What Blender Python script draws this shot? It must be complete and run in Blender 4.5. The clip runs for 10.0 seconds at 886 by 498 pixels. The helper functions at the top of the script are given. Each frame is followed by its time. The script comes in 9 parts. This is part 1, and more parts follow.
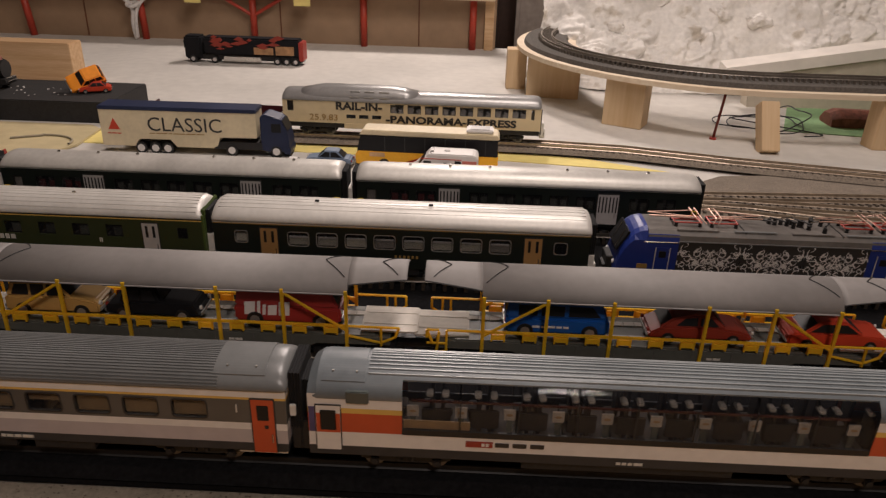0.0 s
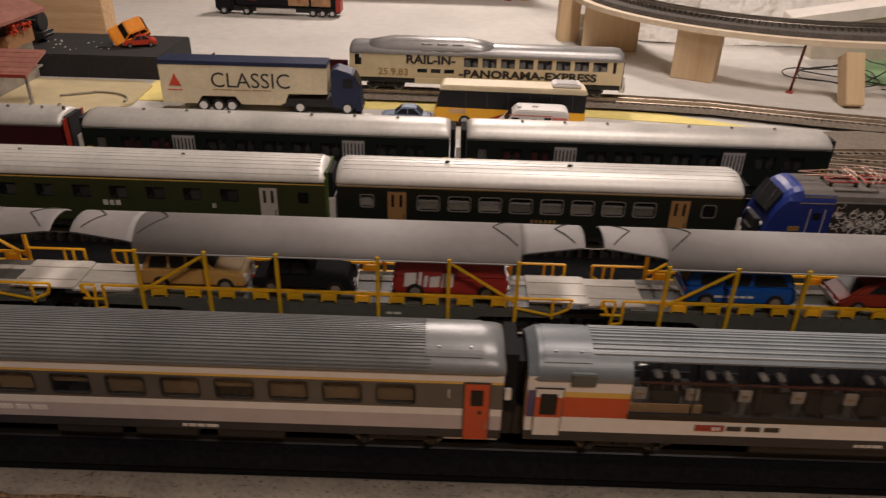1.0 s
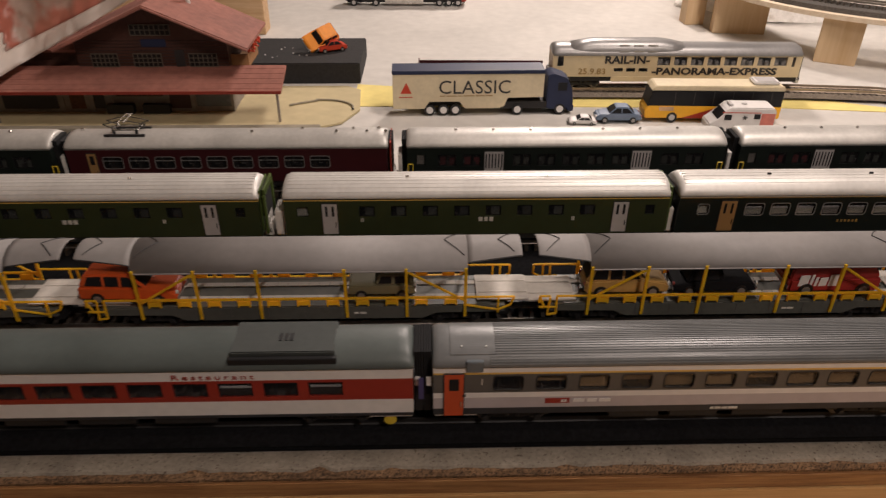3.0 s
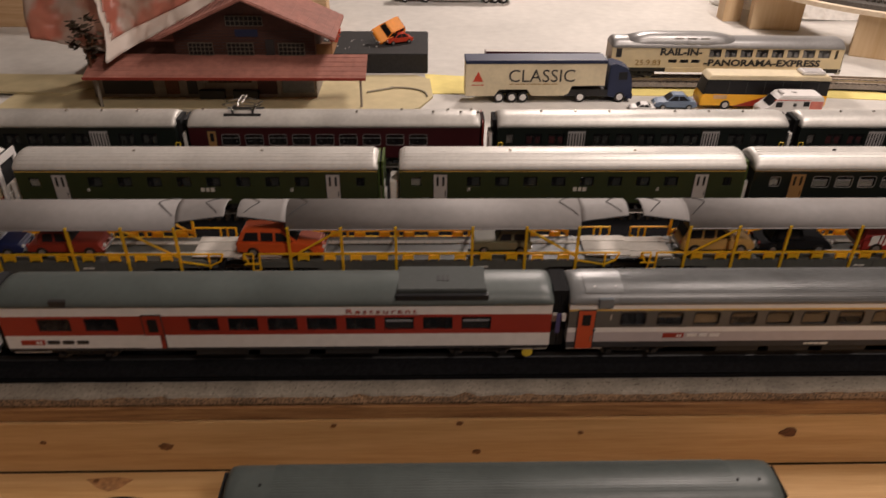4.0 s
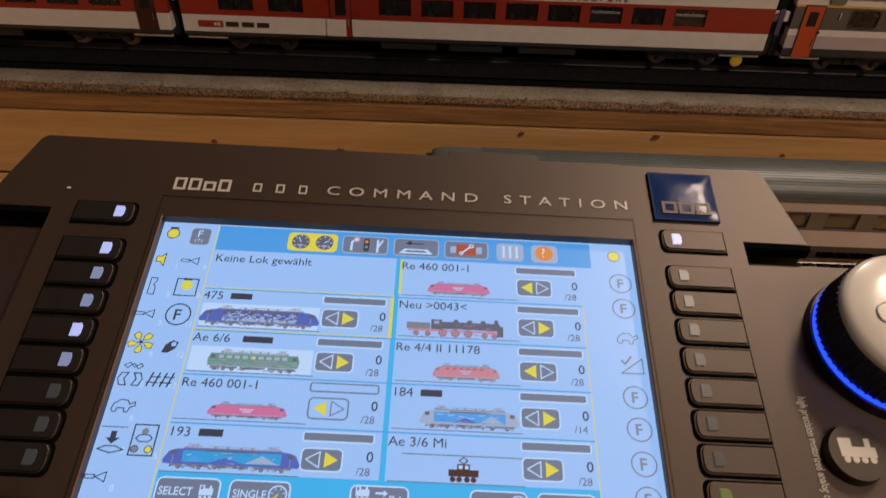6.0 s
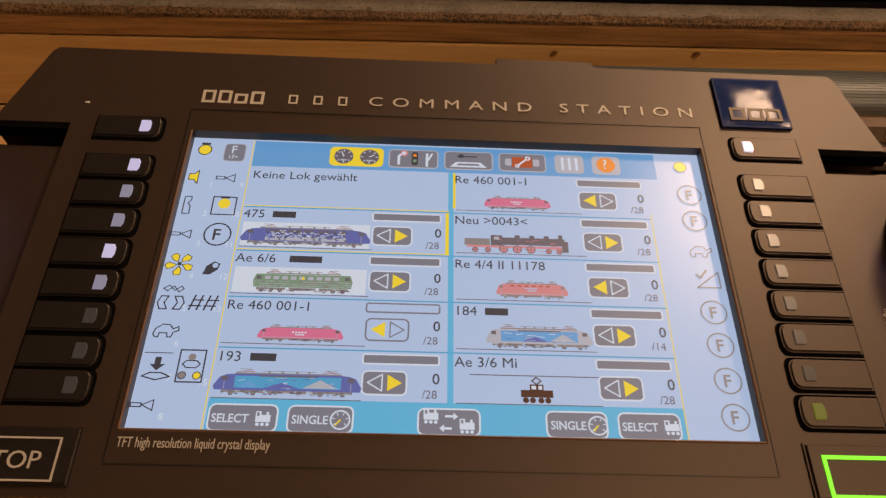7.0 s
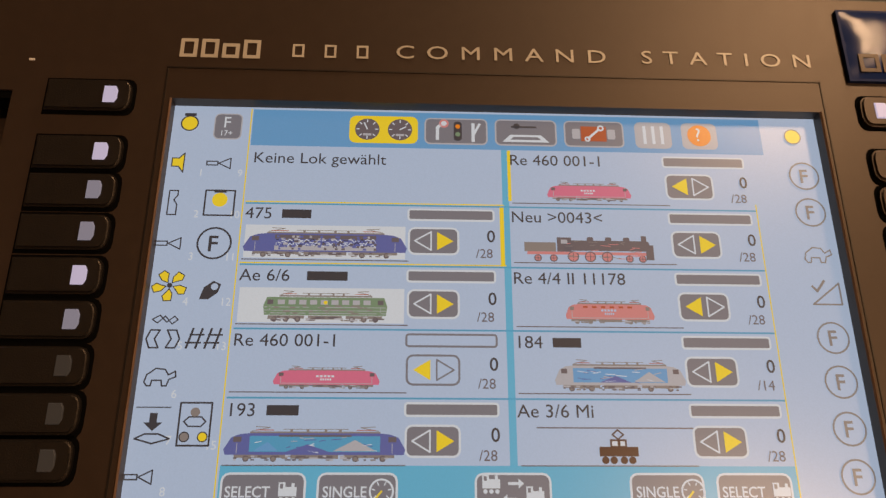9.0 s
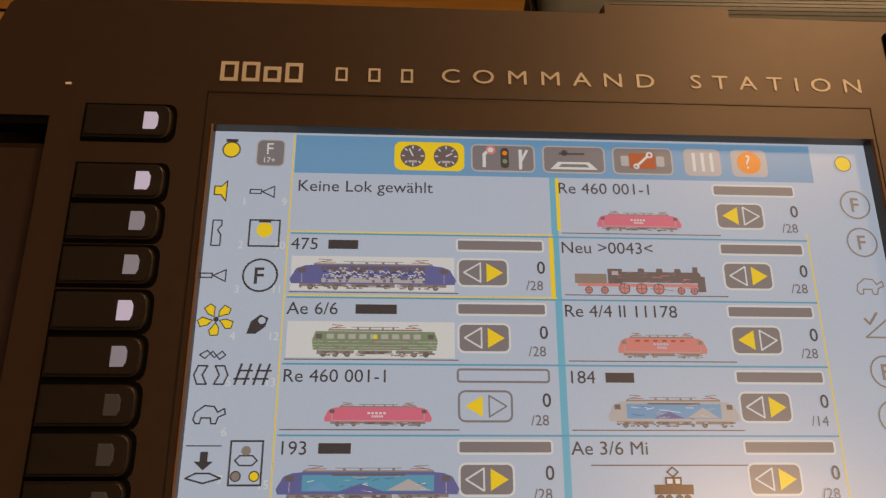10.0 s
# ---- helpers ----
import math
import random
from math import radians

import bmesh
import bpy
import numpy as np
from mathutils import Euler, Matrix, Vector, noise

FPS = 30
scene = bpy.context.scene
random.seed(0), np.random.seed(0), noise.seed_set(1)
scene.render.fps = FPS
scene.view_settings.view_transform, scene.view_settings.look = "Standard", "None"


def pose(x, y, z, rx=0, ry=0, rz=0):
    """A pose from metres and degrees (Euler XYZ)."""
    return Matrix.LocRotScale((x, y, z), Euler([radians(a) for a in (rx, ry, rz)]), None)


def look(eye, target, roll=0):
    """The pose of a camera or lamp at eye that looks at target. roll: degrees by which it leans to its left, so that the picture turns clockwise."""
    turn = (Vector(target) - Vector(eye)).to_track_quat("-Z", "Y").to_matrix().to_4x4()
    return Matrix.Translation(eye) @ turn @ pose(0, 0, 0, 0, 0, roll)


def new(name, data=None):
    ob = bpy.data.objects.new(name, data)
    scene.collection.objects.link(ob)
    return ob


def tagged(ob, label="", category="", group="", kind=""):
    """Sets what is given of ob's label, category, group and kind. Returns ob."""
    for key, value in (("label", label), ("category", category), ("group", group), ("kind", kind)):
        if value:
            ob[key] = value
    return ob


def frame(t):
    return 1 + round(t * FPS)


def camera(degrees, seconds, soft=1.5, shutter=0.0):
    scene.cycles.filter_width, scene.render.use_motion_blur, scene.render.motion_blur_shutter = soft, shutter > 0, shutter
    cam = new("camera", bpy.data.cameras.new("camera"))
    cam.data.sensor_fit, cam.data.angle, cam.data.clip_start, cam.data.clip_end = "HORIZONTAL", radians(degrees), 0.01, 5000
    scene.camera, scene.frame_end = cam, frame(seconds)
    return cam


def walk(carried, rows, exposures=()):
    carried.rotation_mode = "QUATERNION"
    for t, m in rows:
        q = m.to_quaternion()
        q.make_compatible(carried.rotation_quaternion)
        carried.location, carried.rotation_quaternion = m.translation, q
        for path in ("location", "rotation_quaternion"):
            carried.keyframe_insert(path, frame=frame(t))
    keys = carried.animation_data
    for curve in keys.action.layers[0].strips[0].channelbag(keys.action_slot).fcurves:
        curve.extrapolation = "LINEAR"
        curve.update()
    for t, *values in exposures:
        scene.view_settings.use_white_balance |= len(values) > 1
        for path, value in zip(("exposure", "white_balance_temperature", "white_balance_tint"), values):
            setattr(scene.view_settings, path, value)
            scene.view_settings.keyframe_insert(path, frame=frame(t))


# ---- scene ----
cam = camera(63.5, 10.0, soft=1.3, shutter=0.3)
PATH = [
    (0, (0.0891, 0.0031, 0.2473), (0.044, 1.813, -0.602), 1.7),
    (0.5, (0.0511, 0.0097, 0.2451), (0.041, 1.8, -0.646), 1.7),
    (1, (-0.0098, 0.0302, 0.2359), (-0.012, 1.787, -0.72), 1.8),
    (1.5, (-0.0721, 0.0433, 0.2407), (-0.073, 1.768, -0.771), 1.7),
    (2, (-0.1175, 0.0397, 0.2576), (-0.1, 1.746, -0.786), 1.4),
    (2.5, (-0.1894, 0.0141, 0.2782), (-0.146, 1.707, -0.786), 0.7),
    (2.7, (-0.2281, -0.0001, 0.2882), (-0.174, 1.694, -0.773), 0.5),
    (3.8, (-0.3310, -0.0775, 0.3269), (-0.286, 1.613, -0.741), 0.1),
    (4, (-0.3522, -0.0869, 0.3109), (-0.301, 1.608, -0.75), 0.7),
    (4.5, (-0.3907, -0.0977, 0.2890), (-0.358, 1.582, -0.796), 1.4),
    (5, (-0.4116, -0.1107, 0.2508), (-0.396, 1.523, -0.902), 2.1),
    (5.5, (-0.4372, -0.1275, 0.2131), (-0.44, 1.463, -1.0), 2.3),
    (6, (-0.4527, -0.1358, 0.1886), (-0.455, 1.423, -1.065), 2.0),
    (6.2, (-0.4575, -0.1378, 0.1826), (-0.453, 1.407, -1.088), 2.0),
    (7.3, (-0.4799, -0.1189, 0.1641), (-0.4497, 1.3021, -1.2258), 1.64),
    (7.5, (-0.4827, -0.1064, 0.1669), (-0.4507, 1.2866, -1.2676), 1.71),
    (8, (-0.4857, -0.0912, 0.1670), (-0.4505, 1.2128, -1.3443), 1.80),
    (8.5, (-0.4865, -0.0816, 0.1628), (-0.4472, 1.1444, -1.4159), 1.88),
    (9, (-0.4890, -0.0652, 0.1613), (-0.4545, 1.0958, -1.4766), 1.68),
    (9.4, (-0.4932, -0.0544, 0.1593), (-0.4504, 1.0649, -1.4976), 1.94),
    (9.5, (-0.4947, -0.0518, 0.1597), (-0.4540, 1.0692, -1.5196), 1.87),
    (10, (-0.5034, -0.0529, 0.1656), (-0.4484, 1.0741, -1.5117), 2.69),
]
EXPOSURES = [(0.0, -0.32, 5380, 10), (1.0, -0.20, 5430, 10), (1.5, -0.1, 5430, 10), (2.5, 0.04, 5430, 10), (4.0, 0.08, 5430, 10), (4.5, 0.20, 5350, 10), (5.0, 0.48, 4870, 2), (5.5, 0.55, 5080, 3), (6.0, 0.15, 6150, 13), (6.2, 0.1, 6550, 16), (7.5, 0.08, 9000, 22), (8.5, -0.05, 9000, 20), (10.0, -0.22, 11200, 21)]
walk(cam, [(t, look(eye, target, roll)) for t, eye, target, roll in PATH], EXPOSURES)

# ---- light: a lamp behind the rear shelf that shines across the layout, one over the loop, an unseen fill lamp added behind the walk ----
world = bpy.data.worlds.new("world")
scene.world = world
world.use_nodes = True
world.node_tree.nodes["Background"].inputs["Color"].default_value = (1.0, 0.9, 0.8, 1)
world.node_tree.nodes["Background"].inputs["Strength"].default_value = 0.03


def lamp(name, eye, target, size, watts, colour):
    d = bpy.data.lights.new(name, "AREA")
    d.shape, d.size, d.size_y, d.energy, d.color = "ELLIPSE", size[0], size[1], watts, colour
    ob = new(name, d)
    ob.matrix_world = look(eye, target)
    return ob


WARM = (1.0, 0.755, 0.56)
lamp("layout_lamp_light", (0.24, 0.55, 1.07), (0.22, 0.55, 0), (0.40, 0.26), 9.8, WARM)
lamp("rear_lamp_light", (0.05, 1.72, 0.84), (0.02, 0.80, 0), (0.20, 0.20), 11.5, WARM)
# unseen fill, added to lift the plank, console and near train sides
lamp("room_lamp_light", (0.42, -0.70, 1.50), (-0.2, 0.2, 0), (0.34, 0.34), 12, (1.0, 0.745, 0.545))

# ---- materials ----
def mat(name, col, rough=0.5, metal=0.0, var=0.12, scale=150.0, bump=0.04, stain=0.12, coat=0.0, rand=0.0, emit=0.0, stretch=(1, 1, 1), grain=None, ior=1.5, rvar=0.1):
    """A painted, plastic, wooden or metal surface: fine grain, broad stains and a little relief."""
    m = bpy.data.materials.new(name)
    m.use_nodes = True
    n, l = m.node_tree.nodes, m.node_tree.links
    b = n["Principled BSDF"]
    co, mp = n.new("ShaderNodeTexCoord"), n.new("ShaderNodeMapping")
    mp.inputs["Scale"].default_value = stretch
    l.new(co.outputs["Object"], mp.inputs["Vector"])
    fine, broad = n.new("ShaderNodeTexNoise"), n.new("ShaderNodeTexNoise")
    fine.inputs["Scale"].default_value, fine.inputs["Detail"].default_value = scale, 5
    broad.inputs["Scale"].default_value, broad.inputs["Detail"].default_value = scale / 9, 3
    for t in (fine, broad):
        l.new(mp.outputs["Vector"], t.inputs["Vector"])
    value = None
    for t, amount in ((fine, var), (broad, stain)):
        r = n.new("ShaderNodeMapRange")
        r.inputs["From Min"].default_value, r.inputs["From Max"].default_value = 0.3, 0.7
        r.inputs["To Min"].default_value, r.inputs["To Max"].default_value = 1 - amount, 1 + amount
        l.new(t.outputs["Fac"], r.inputs["Value"])
        if value is None:
            value = r.outputs["Result"]
        else:
            x = n.new("ShaderNodeMath")
            x.operation = "MULTIPLY"
            l.new(value, x.inputs[0]), l.new(r.outputs["Result"], x.inputs[1])
            value = x.outputs[0]
    if rand:
        info, r = n.new("ShaderNodeObjectInfo"), n.new("ShaderNodeMapRange")
        r.inputs["To Min"].default_value, r.inputs["To Max"].default_value = 1 - rand, 1 + rand
        l.new(info.outputs["Random"], r.inputs["Value"])
        x = n.new("ShaderNodeMath")
        x.operation = "MULTIPLY"
        l.new(value, x.inputs[0]), l.new(r.outputs["Result"], x.inputs[1])
        value = x.outputs[0]
    hsv = n.new("ShaderNodeHueSaturation")
    hsv.inputs["Color"].default_value = (*col, 1)
    if grain:
        g, ramp = n.new("ShaderNodeTexNoise"), n.new("ShaderNodeValToRGB")
        g.inputs["Scale"].default_value, g.inputs["Detail"].default_value = grain[0], 4
        l.new(mp.outputs["Vector"], g.inputs["Vector"])
        ramp.color_ramp.elements[0].position, ramp.color_ramp.elements[1].position = grain[2], grain[3]
        ramp.color_ramp.elements[0].color, ramp.color_ramp.elements[1].color = (*col, 1), (*grain[1], 1)
        l.new(g.outputs["Fac"], ramp.inputs["Fac"])
        l.new(ramp.outputs["Color"], hsv.inputs["Color"])
    l.new(value, hsv.inputs["Value"])
    l.new(hsv.outputs["Color"], b.inputs["Base Color"])
    rr = n.new("ShaderNodeMapRange")
    rr.inputs["To Min"].default_value, rr.inputs["To Max"].default_value = max(rough - rvar, 0.02), min(rough + rvar, 1)
    l.new(broad.outputs["Fac"], rr.inputs["Value"])
    l.new(rr.outputs["Result"], b.inputs["Roughness"])
    b.inputs["Metallic"].default_value = metal
    b.inputs["IOR"].default_value = ior
    b.inputs["Coat Weight"].default_value = coat
    b.inputs["Coat Roughness"].default_value = 0.12
    if bump:
        bp = n.new("ShaderNodeBump")
        bp.inputs["Strength"].default_value, bp.inputs["Distance"].default_value = min(bump * 4, 1), 0.0006
        l.new(fine.outputs["Fac"], bp.inputs["Height"])
        l.new(bp.outputs["Normal"], b.inputs["Normal"])
    if emit:
        l.new(hsv.outputs["Color"], b.inputs["Emission Color"])
        b.inputs["Emission Strength"].default_value = emit
    return m


def sheer(m, weight, col):
    """Thin plastic that lets some light through its body."""
    n, l = m.node_tree.nodes, m.node_tree.links
    b, out = n["Principled BSDF"], n["Material Output"]
    tr, mx = n.new("ShaderNodeBsdfTranslucent"), n.new("ShaderNodeMixShader")
    tr.inputs["Color"].default_value = (*col, 1)
    mx.inputs["Fac"].default_value = weight
    l.new(b.outputs["BSDF"], mx.inputs[1]), l.new(tr.outputs["BSDF"], mx.inputs[2])
    l.new(mx.outputs["Shader"], out.inputs["Surface"])


def glass(name, tint, rough=0.03, through_it=0.6):
    """Thin tinted pane: partly clear, with a real surface gloss."""
    m = bpy.data.materials.new(name)
    m.use_nodes = True
    b = m.node_tree.nodes["Principled BSDF"]
    b.inputs["Base Color"].default_value = (*tint, 1)
    b.inputs["Roughness"].default_value = rough
    b.inputs["Alpha"].default_value = 1 - through_it
    return m


def wood(name, pale, dark, rough=0.55, rings=9.0, along=0):
    """Planed softwood: long grain bands along one axis, knots and pores."""
    m = bpy.data.materials.new(name)
    m.use_nodes = True
    n, l = m.node_tree.nodes, m.node_tree.links
    b = n["Principled BSDF"]
    co, mp = n.new("ShaderNodeTexCoord"), n.new("ShaderNodeMapping")
    sc = [rings * 4] * 3
    sc[along] = rings * 0.22
    mp.inputs["Scale"].default_value = sc
    l.new(co.outputs["Object"], mp.inputs["Vector"])
    w, f = n.new("ShaderNodeTexNoise"), n.new("ShaderNodeTexNoise")
    w.inputs["Scale"].default_value, w.inputs["Detail"].default_value, w.inputs["Distortion"].default_value = 1.0, 3, 0.6
    f.inputs["Scale"].default_value, f.inputs["Detail"].default_value = 9.0, 6
    l.new(mp.outputs["Vector"], w.inputs["Vector"]), l.new(mp.outputs["Vector"], f.inputs["Vector"])
    mix = n.new("ShaderNodeMath")
    mix.operation = "MULTIPLY_ADD"
    mix.inputs[1].default_value = 0.45
    l.new(f.outputs["Fac"], mix.inputs[0]), l.new(w.outputs["Fac"], mix.inputs[2])
    ramp = n.new("ShaderNodeValToRGB")
    ramp.color_ramp.elements[0].position, ramp.color_ramp.elements[1].position = 0.5, 0.95
    ramp.color_ramp.elements[0].color, ramp.color_ramp.elements[1].color = (*pale, 1), (*dark, 1)
    l.new(mix.outputs[0], ramp.inputs["Fac"])
    l.new(ramp.outputs["Color"], b.inputs["Base Color"])
    b.inputs["Roughness"].default_value = rough
    bp = n.new("ShaderNodeBump")
    bp.inputs["Strength"].default_value, bp.inputs["Distance"].default_value = 0.25, 0.0005
    l.new(f.outputs["Fac"], bp.inputs["Height"]), l.new(bp.outputs["Normal"], b.inputs["Normal"])
    return m


M = {
    "board": mat("grey_painted_board", (0.58, 0.56, 0.52), 0.75, var=0.06, scale=60, bump=0.05, stain=0.08),
    "chip": mat("chipboard_edge", (0.28, 0.245, 0.195), 0.9, var=0.16, scale=420, bump=0.2, stain=0.22, grain=(620, (0.09, 0.065, 0.045), 0.61, 0.68)),
    "pine": wood("pine_plank", (0.68, 0.45, 0.20), (0.50, 0.285, 0.10), 0.42, 22),
    "strip": wood("layered_ply_edge", (0.44, 0.245, 0.095), (0.20, 0.095, 0.035), 0.55, 95),
    "pine_pale": wood("pale_pine", (0.66, 0.47, 0.27), (0.50, 0.31, 0.15), 0.55, 36),
    "ply": wood("birch_plywood", (0.80, 0.70, 0.54), (0.68, 0.54, 0.38), 0.6, 40),
    "knot": mat("knot", (0.13, 0.05, 0.02), 0.6, scale=500, var=0.3),
    "bed": mat("black_track_foam", (0.011, 0.011, 0.012), 0.9, var=0.3, scale=400, bump=0.2, ior=1.12),
    "ballast": mat("brown_ballast", (0.181, 0.152, 0.119), 0.95, var=0.5, scale=700, bump=0.4),
    "rail": mat("nickel_rail", (0.36, 0.33, 0.29), 0.48, 1.0, var=0.1, scale=300),
    "sleeper": mat("dark_sleeper", (0.045, 0.037, 0.030), 0.85, scale=400, var=0.25, ior=1.18),
    "black": mat("matt_black_plastic", (0.012, 0.012, 0.013), 0.55, scale=300),
    "frame": mat("black_running_gear", (0.016, 0.015, 0.015), 0.6, scale=400, var=0.25),
    "wheel": mat("burnished_wheel", (0.16, 0.15, 0.14), 0.4, 0.8, scale=300),
    "inside": mat("dark_coach_interior", (0.03, 0.025, 0.022), 0.8, scale=300, var=0.3),
    "seat_grey": mat("pale_seat", (0.36, 0.33, 0.29), 0.7, scale=300),
    "pale_pane": mat("pale_window_lining", (0.66, 0.63, 0.53), 0.6, scale=200, var=0.12, rand=0.2),
    "blind": mat("ochre_blind", (0.46, 0.31, 0.15), 0.75, scale=260, var=0.1, rand=0.18),
    "glass": glass("coach_glass", (0.02, 0.02, 0.022), 0.05, 0.62),
    "glass_clear": glass("clear_coach_glass", (0.03, 0.03, 0.035), 0.03, 0.86),
    "glass_dark": mat("smoked_window", (0.012, 0.012, 0.014), 0.42, var=0.1, bump=0.0, ior=1.35),
    "grey_roof": mat("grey_roof", (0.16, 0.165, 0.165), 0.33, scale=240, var=0.06),
    "bluegrey_roof": mat("blue_grey_roof", (0.15, 0.17, 0.185), 0.38, scale=240, var=0.06),
    "dark_unit": mat("dark_grey_green_unit", (0.050, 0.057, 0.054), 0.75, scale=240, var=0.08),
    "green_roof": mat("grey_green_roof", (0.085, 0.10, 0.095), 0.42, scale=240, var=0.06),
    "silver_roof": mat("silver_roof", (0.66, 0.645, 0.61), 0.47, 0.30, scale=260, var=0.05, stain=0.07),
    "lead_roof": mat("lead_grey_roof", (0.54, 0.525, 0.49), 0.46, 0.32, scale=260, var=0.06),
    "mid_roof": mat("mid_grey_roof", (0.30, 0.295, 0.29), 0.36, 0.3, scale=240, var=0.06),
    "canopy": mat("grey_canopy", (0.235, 0.222, 0.214), 0.62, 0.0, scale=200, var=0.05, bump=0.02),
    "white": mat("white_paint", (0.74, 0.72, 0.70), 0.4, var=0.04, scale=200, bump=0.01, stain=0.05),
    "mauve": mat("pale_mauve_grey_paint", (0.47, 0.43, 0.445), 0.4, var=0.05, bump=0.01, stain=0.05),
    "darkgrey": mat("dark_grey_paint", (0.10, 0.095, 0.088), 0.42, var=0.06, bump=0.01),
    "yellowline": mat("yellow_stripe", (0.66, 0.44, 0.09), 0.45, var=0.05, bump=0.01),
    "orange": mat("orange_red_door", (0.50, 0.075, 0.018), 0.4, var=0.05, bump=0.01),
    "red": mat("signal_red_paint", (0.30, 0.030, 0.015), 0.38, var=0.05, bump=0.01),
    "skirt": mat("dark_blue_grey_skirt", (0.028, 0.030, 0.036), 0.5, var=0.15),
    "navyend": mat("violet_blue_panel", (0.07, 0.06, 0.17), 0.4),
    "green": mat("bottle_green_paint", (0.036, 0.046, 0.018), 0.38, var=0.06, bump=0.01),
    "green_lt": mat("leaf_green_end", (0.075, 0.11, 0.025), 0.4),
    "darkgreen": mat("blackish_green_paint", (0.010, 0.014, 0.012), 0.38, var=0.08, bump=0.01),
    "maroon": mat("maroon_paint", (0.050, 0.009, 0.012), 0.36, var=0.07, bump=0.01),
    "cream": mat("cream_paint", (0.68, 0.57, 0.36), 0.42, var=0.04, bump=0.01),
    "doorgrey": mat("silver_door", (0.52, 0.50, 0.49), 0.4, 0.1, var=0.05, bump=0.01),
    "doorbrown": mat("ochre_door", (0.36, 0.21, 0.075), 0.45, var=0.06, bump=0.01),
    "yellow": mat("traffic_yellow_plastic", (0.98, 0.69, 0.012), 0.38, var=0.07, scale=300, bump=0.01),
    "deck": mat("pale_grey_deck", (0.52, 0.49, 0.44), 0.75, var=0.08, scale=200),
    "wagon": mat("olive_grey_wagon", (0.095, 0.098, 0.085), 0.5, var=0.1, scale=240),
    "ink": mat("dark_lettering", (0.03, 0.028, 0.028), 0.5, var=0.05, bump=0),
    "pale_ink": mat("pale_lettering", (0.62, 0.60, 0.55), 0.5, var=0.05, bump=0),
    "gold_ink": mat("gold_lettering", (0.32, 0.20, 0.05), 0.45, var=0.05, bump=0),
    "blue": mat("blue_paint", (0.016, 0.034, 0.22), 0.42, var=0.06, bump=0.01),
    "chrome": mat("steel", (0.62, 0.60, 0.57), 0.25, 1.0, var=0.05),
    "dull_frame": mat("dull_window_frame", (0.36, 0.35, 0.33), 0.4, 0.5),
    "tan": mat("tan_partition", (0.30, 0.20, 0.10), 0.6, var=0.08),
    "lip": mat("broken_brown_chip", (0.20, 0.12, 0.06), 0.9, var=0.4, scale=500, bump=0.4, stain=0.25, grain=(900, (0.05, 0.03, 0.015), 0.5, 0.62)),
    "rust": mat("red_brown_pantograph", (0.36, 0.045, 0.03), 0.45, 0.2, scale=400),
    "coupling": mat("white_coupling", (0.72, 0.70, 0.66), 0.5),
    "bellows": mat("black_rubber_bellows", (0.006, 0.006, 0.007), 0.85, scale=300),
    "red_seat": mat("dull_red_seat", (0.13, 0.022, 0.022), 0.8, scale=300, rand=0.3),
    "dim_seat": mat("dull_grey_green_seat", (0.085, 0.090, 0.075), 0.8, scale=300, rand=0.35),
    "panorama_rib": mat("pale_blue_grey_rib", (0.27, 0.29, 0.30), 0.36, scale=240, var=0.06),
    "resin": mat("resin_brown_wood", (0.36, 0.19, 0.075), 0.6, scale=300, var=0.35, stain=0.4),
    "knot_pale": mat("brown_knot_wood", (0.17, 0.075, 0.026), 0.6, scale=500, var=0.35, stain=0.3),
    "dark_cloth": mat("near_black_seat_cloth", (0.016, 0.014, 0.014), 0.9, scale=400, var=0.2),
    "brass": mat("yellow_handrail", (0.70, 0.52, 0.03), 0.4),
}

M["yard_rail"] = mat("tan_tinted_rail", (0.46, 0.38, 0.29), 0.42, 0.6, var=0.15, scale=200)
M["yard_sleeper"] = mat("brown_yard_sleeper", (0.105, 0.088, 0.070), 0.9, scale=400, var=0.25)
sheer(M["yellow"], 0.50, (1.0, 0.68, 0.018))


# ---- mesh helpers: every part is built in its thing's own space ----
def camera_refit(x, y):
    """Shifts plan places read off pixels so that they fit the refitted camera's view."""
    far = min(max((y - 0.55) / 0.15, 0.0), 1.0)
    near_dx = 0.001 + 0.027 * max(0.0, -0.36 - x) - (0.004 * math.exp(-((x + 0.25) / 0.08) ** 2) if y < 0.3 else 0.0)
    far_dx = 0.0045 - 0.006 * x + 0.008 * (y - 0.75)
    far_dy = -0.0167 * (y - 0.45) - 0.008 * max(0.0, y - 0.9)
    return x + near_dx * (1 - far) + far_dx * far, y + far_dy * far


ORIGIN = []  # things whose parts are drawn straight on the plan


def thing(name, label, category, at=(0, 0, 0), rz=0.0, group="", rx=0.0, ry=0.0):
    ob = new(name)
    ob.empty_display_size = 0.01
    if at == (0, 0, 0):
        ORIGIN.append(ob)
    else:
        at = (*camera_refit(at[0], at[1]), at[2])
    ob.matrix_world = pose(*at, rx, ry, rz)
    return tagged(ob, label, category, group)


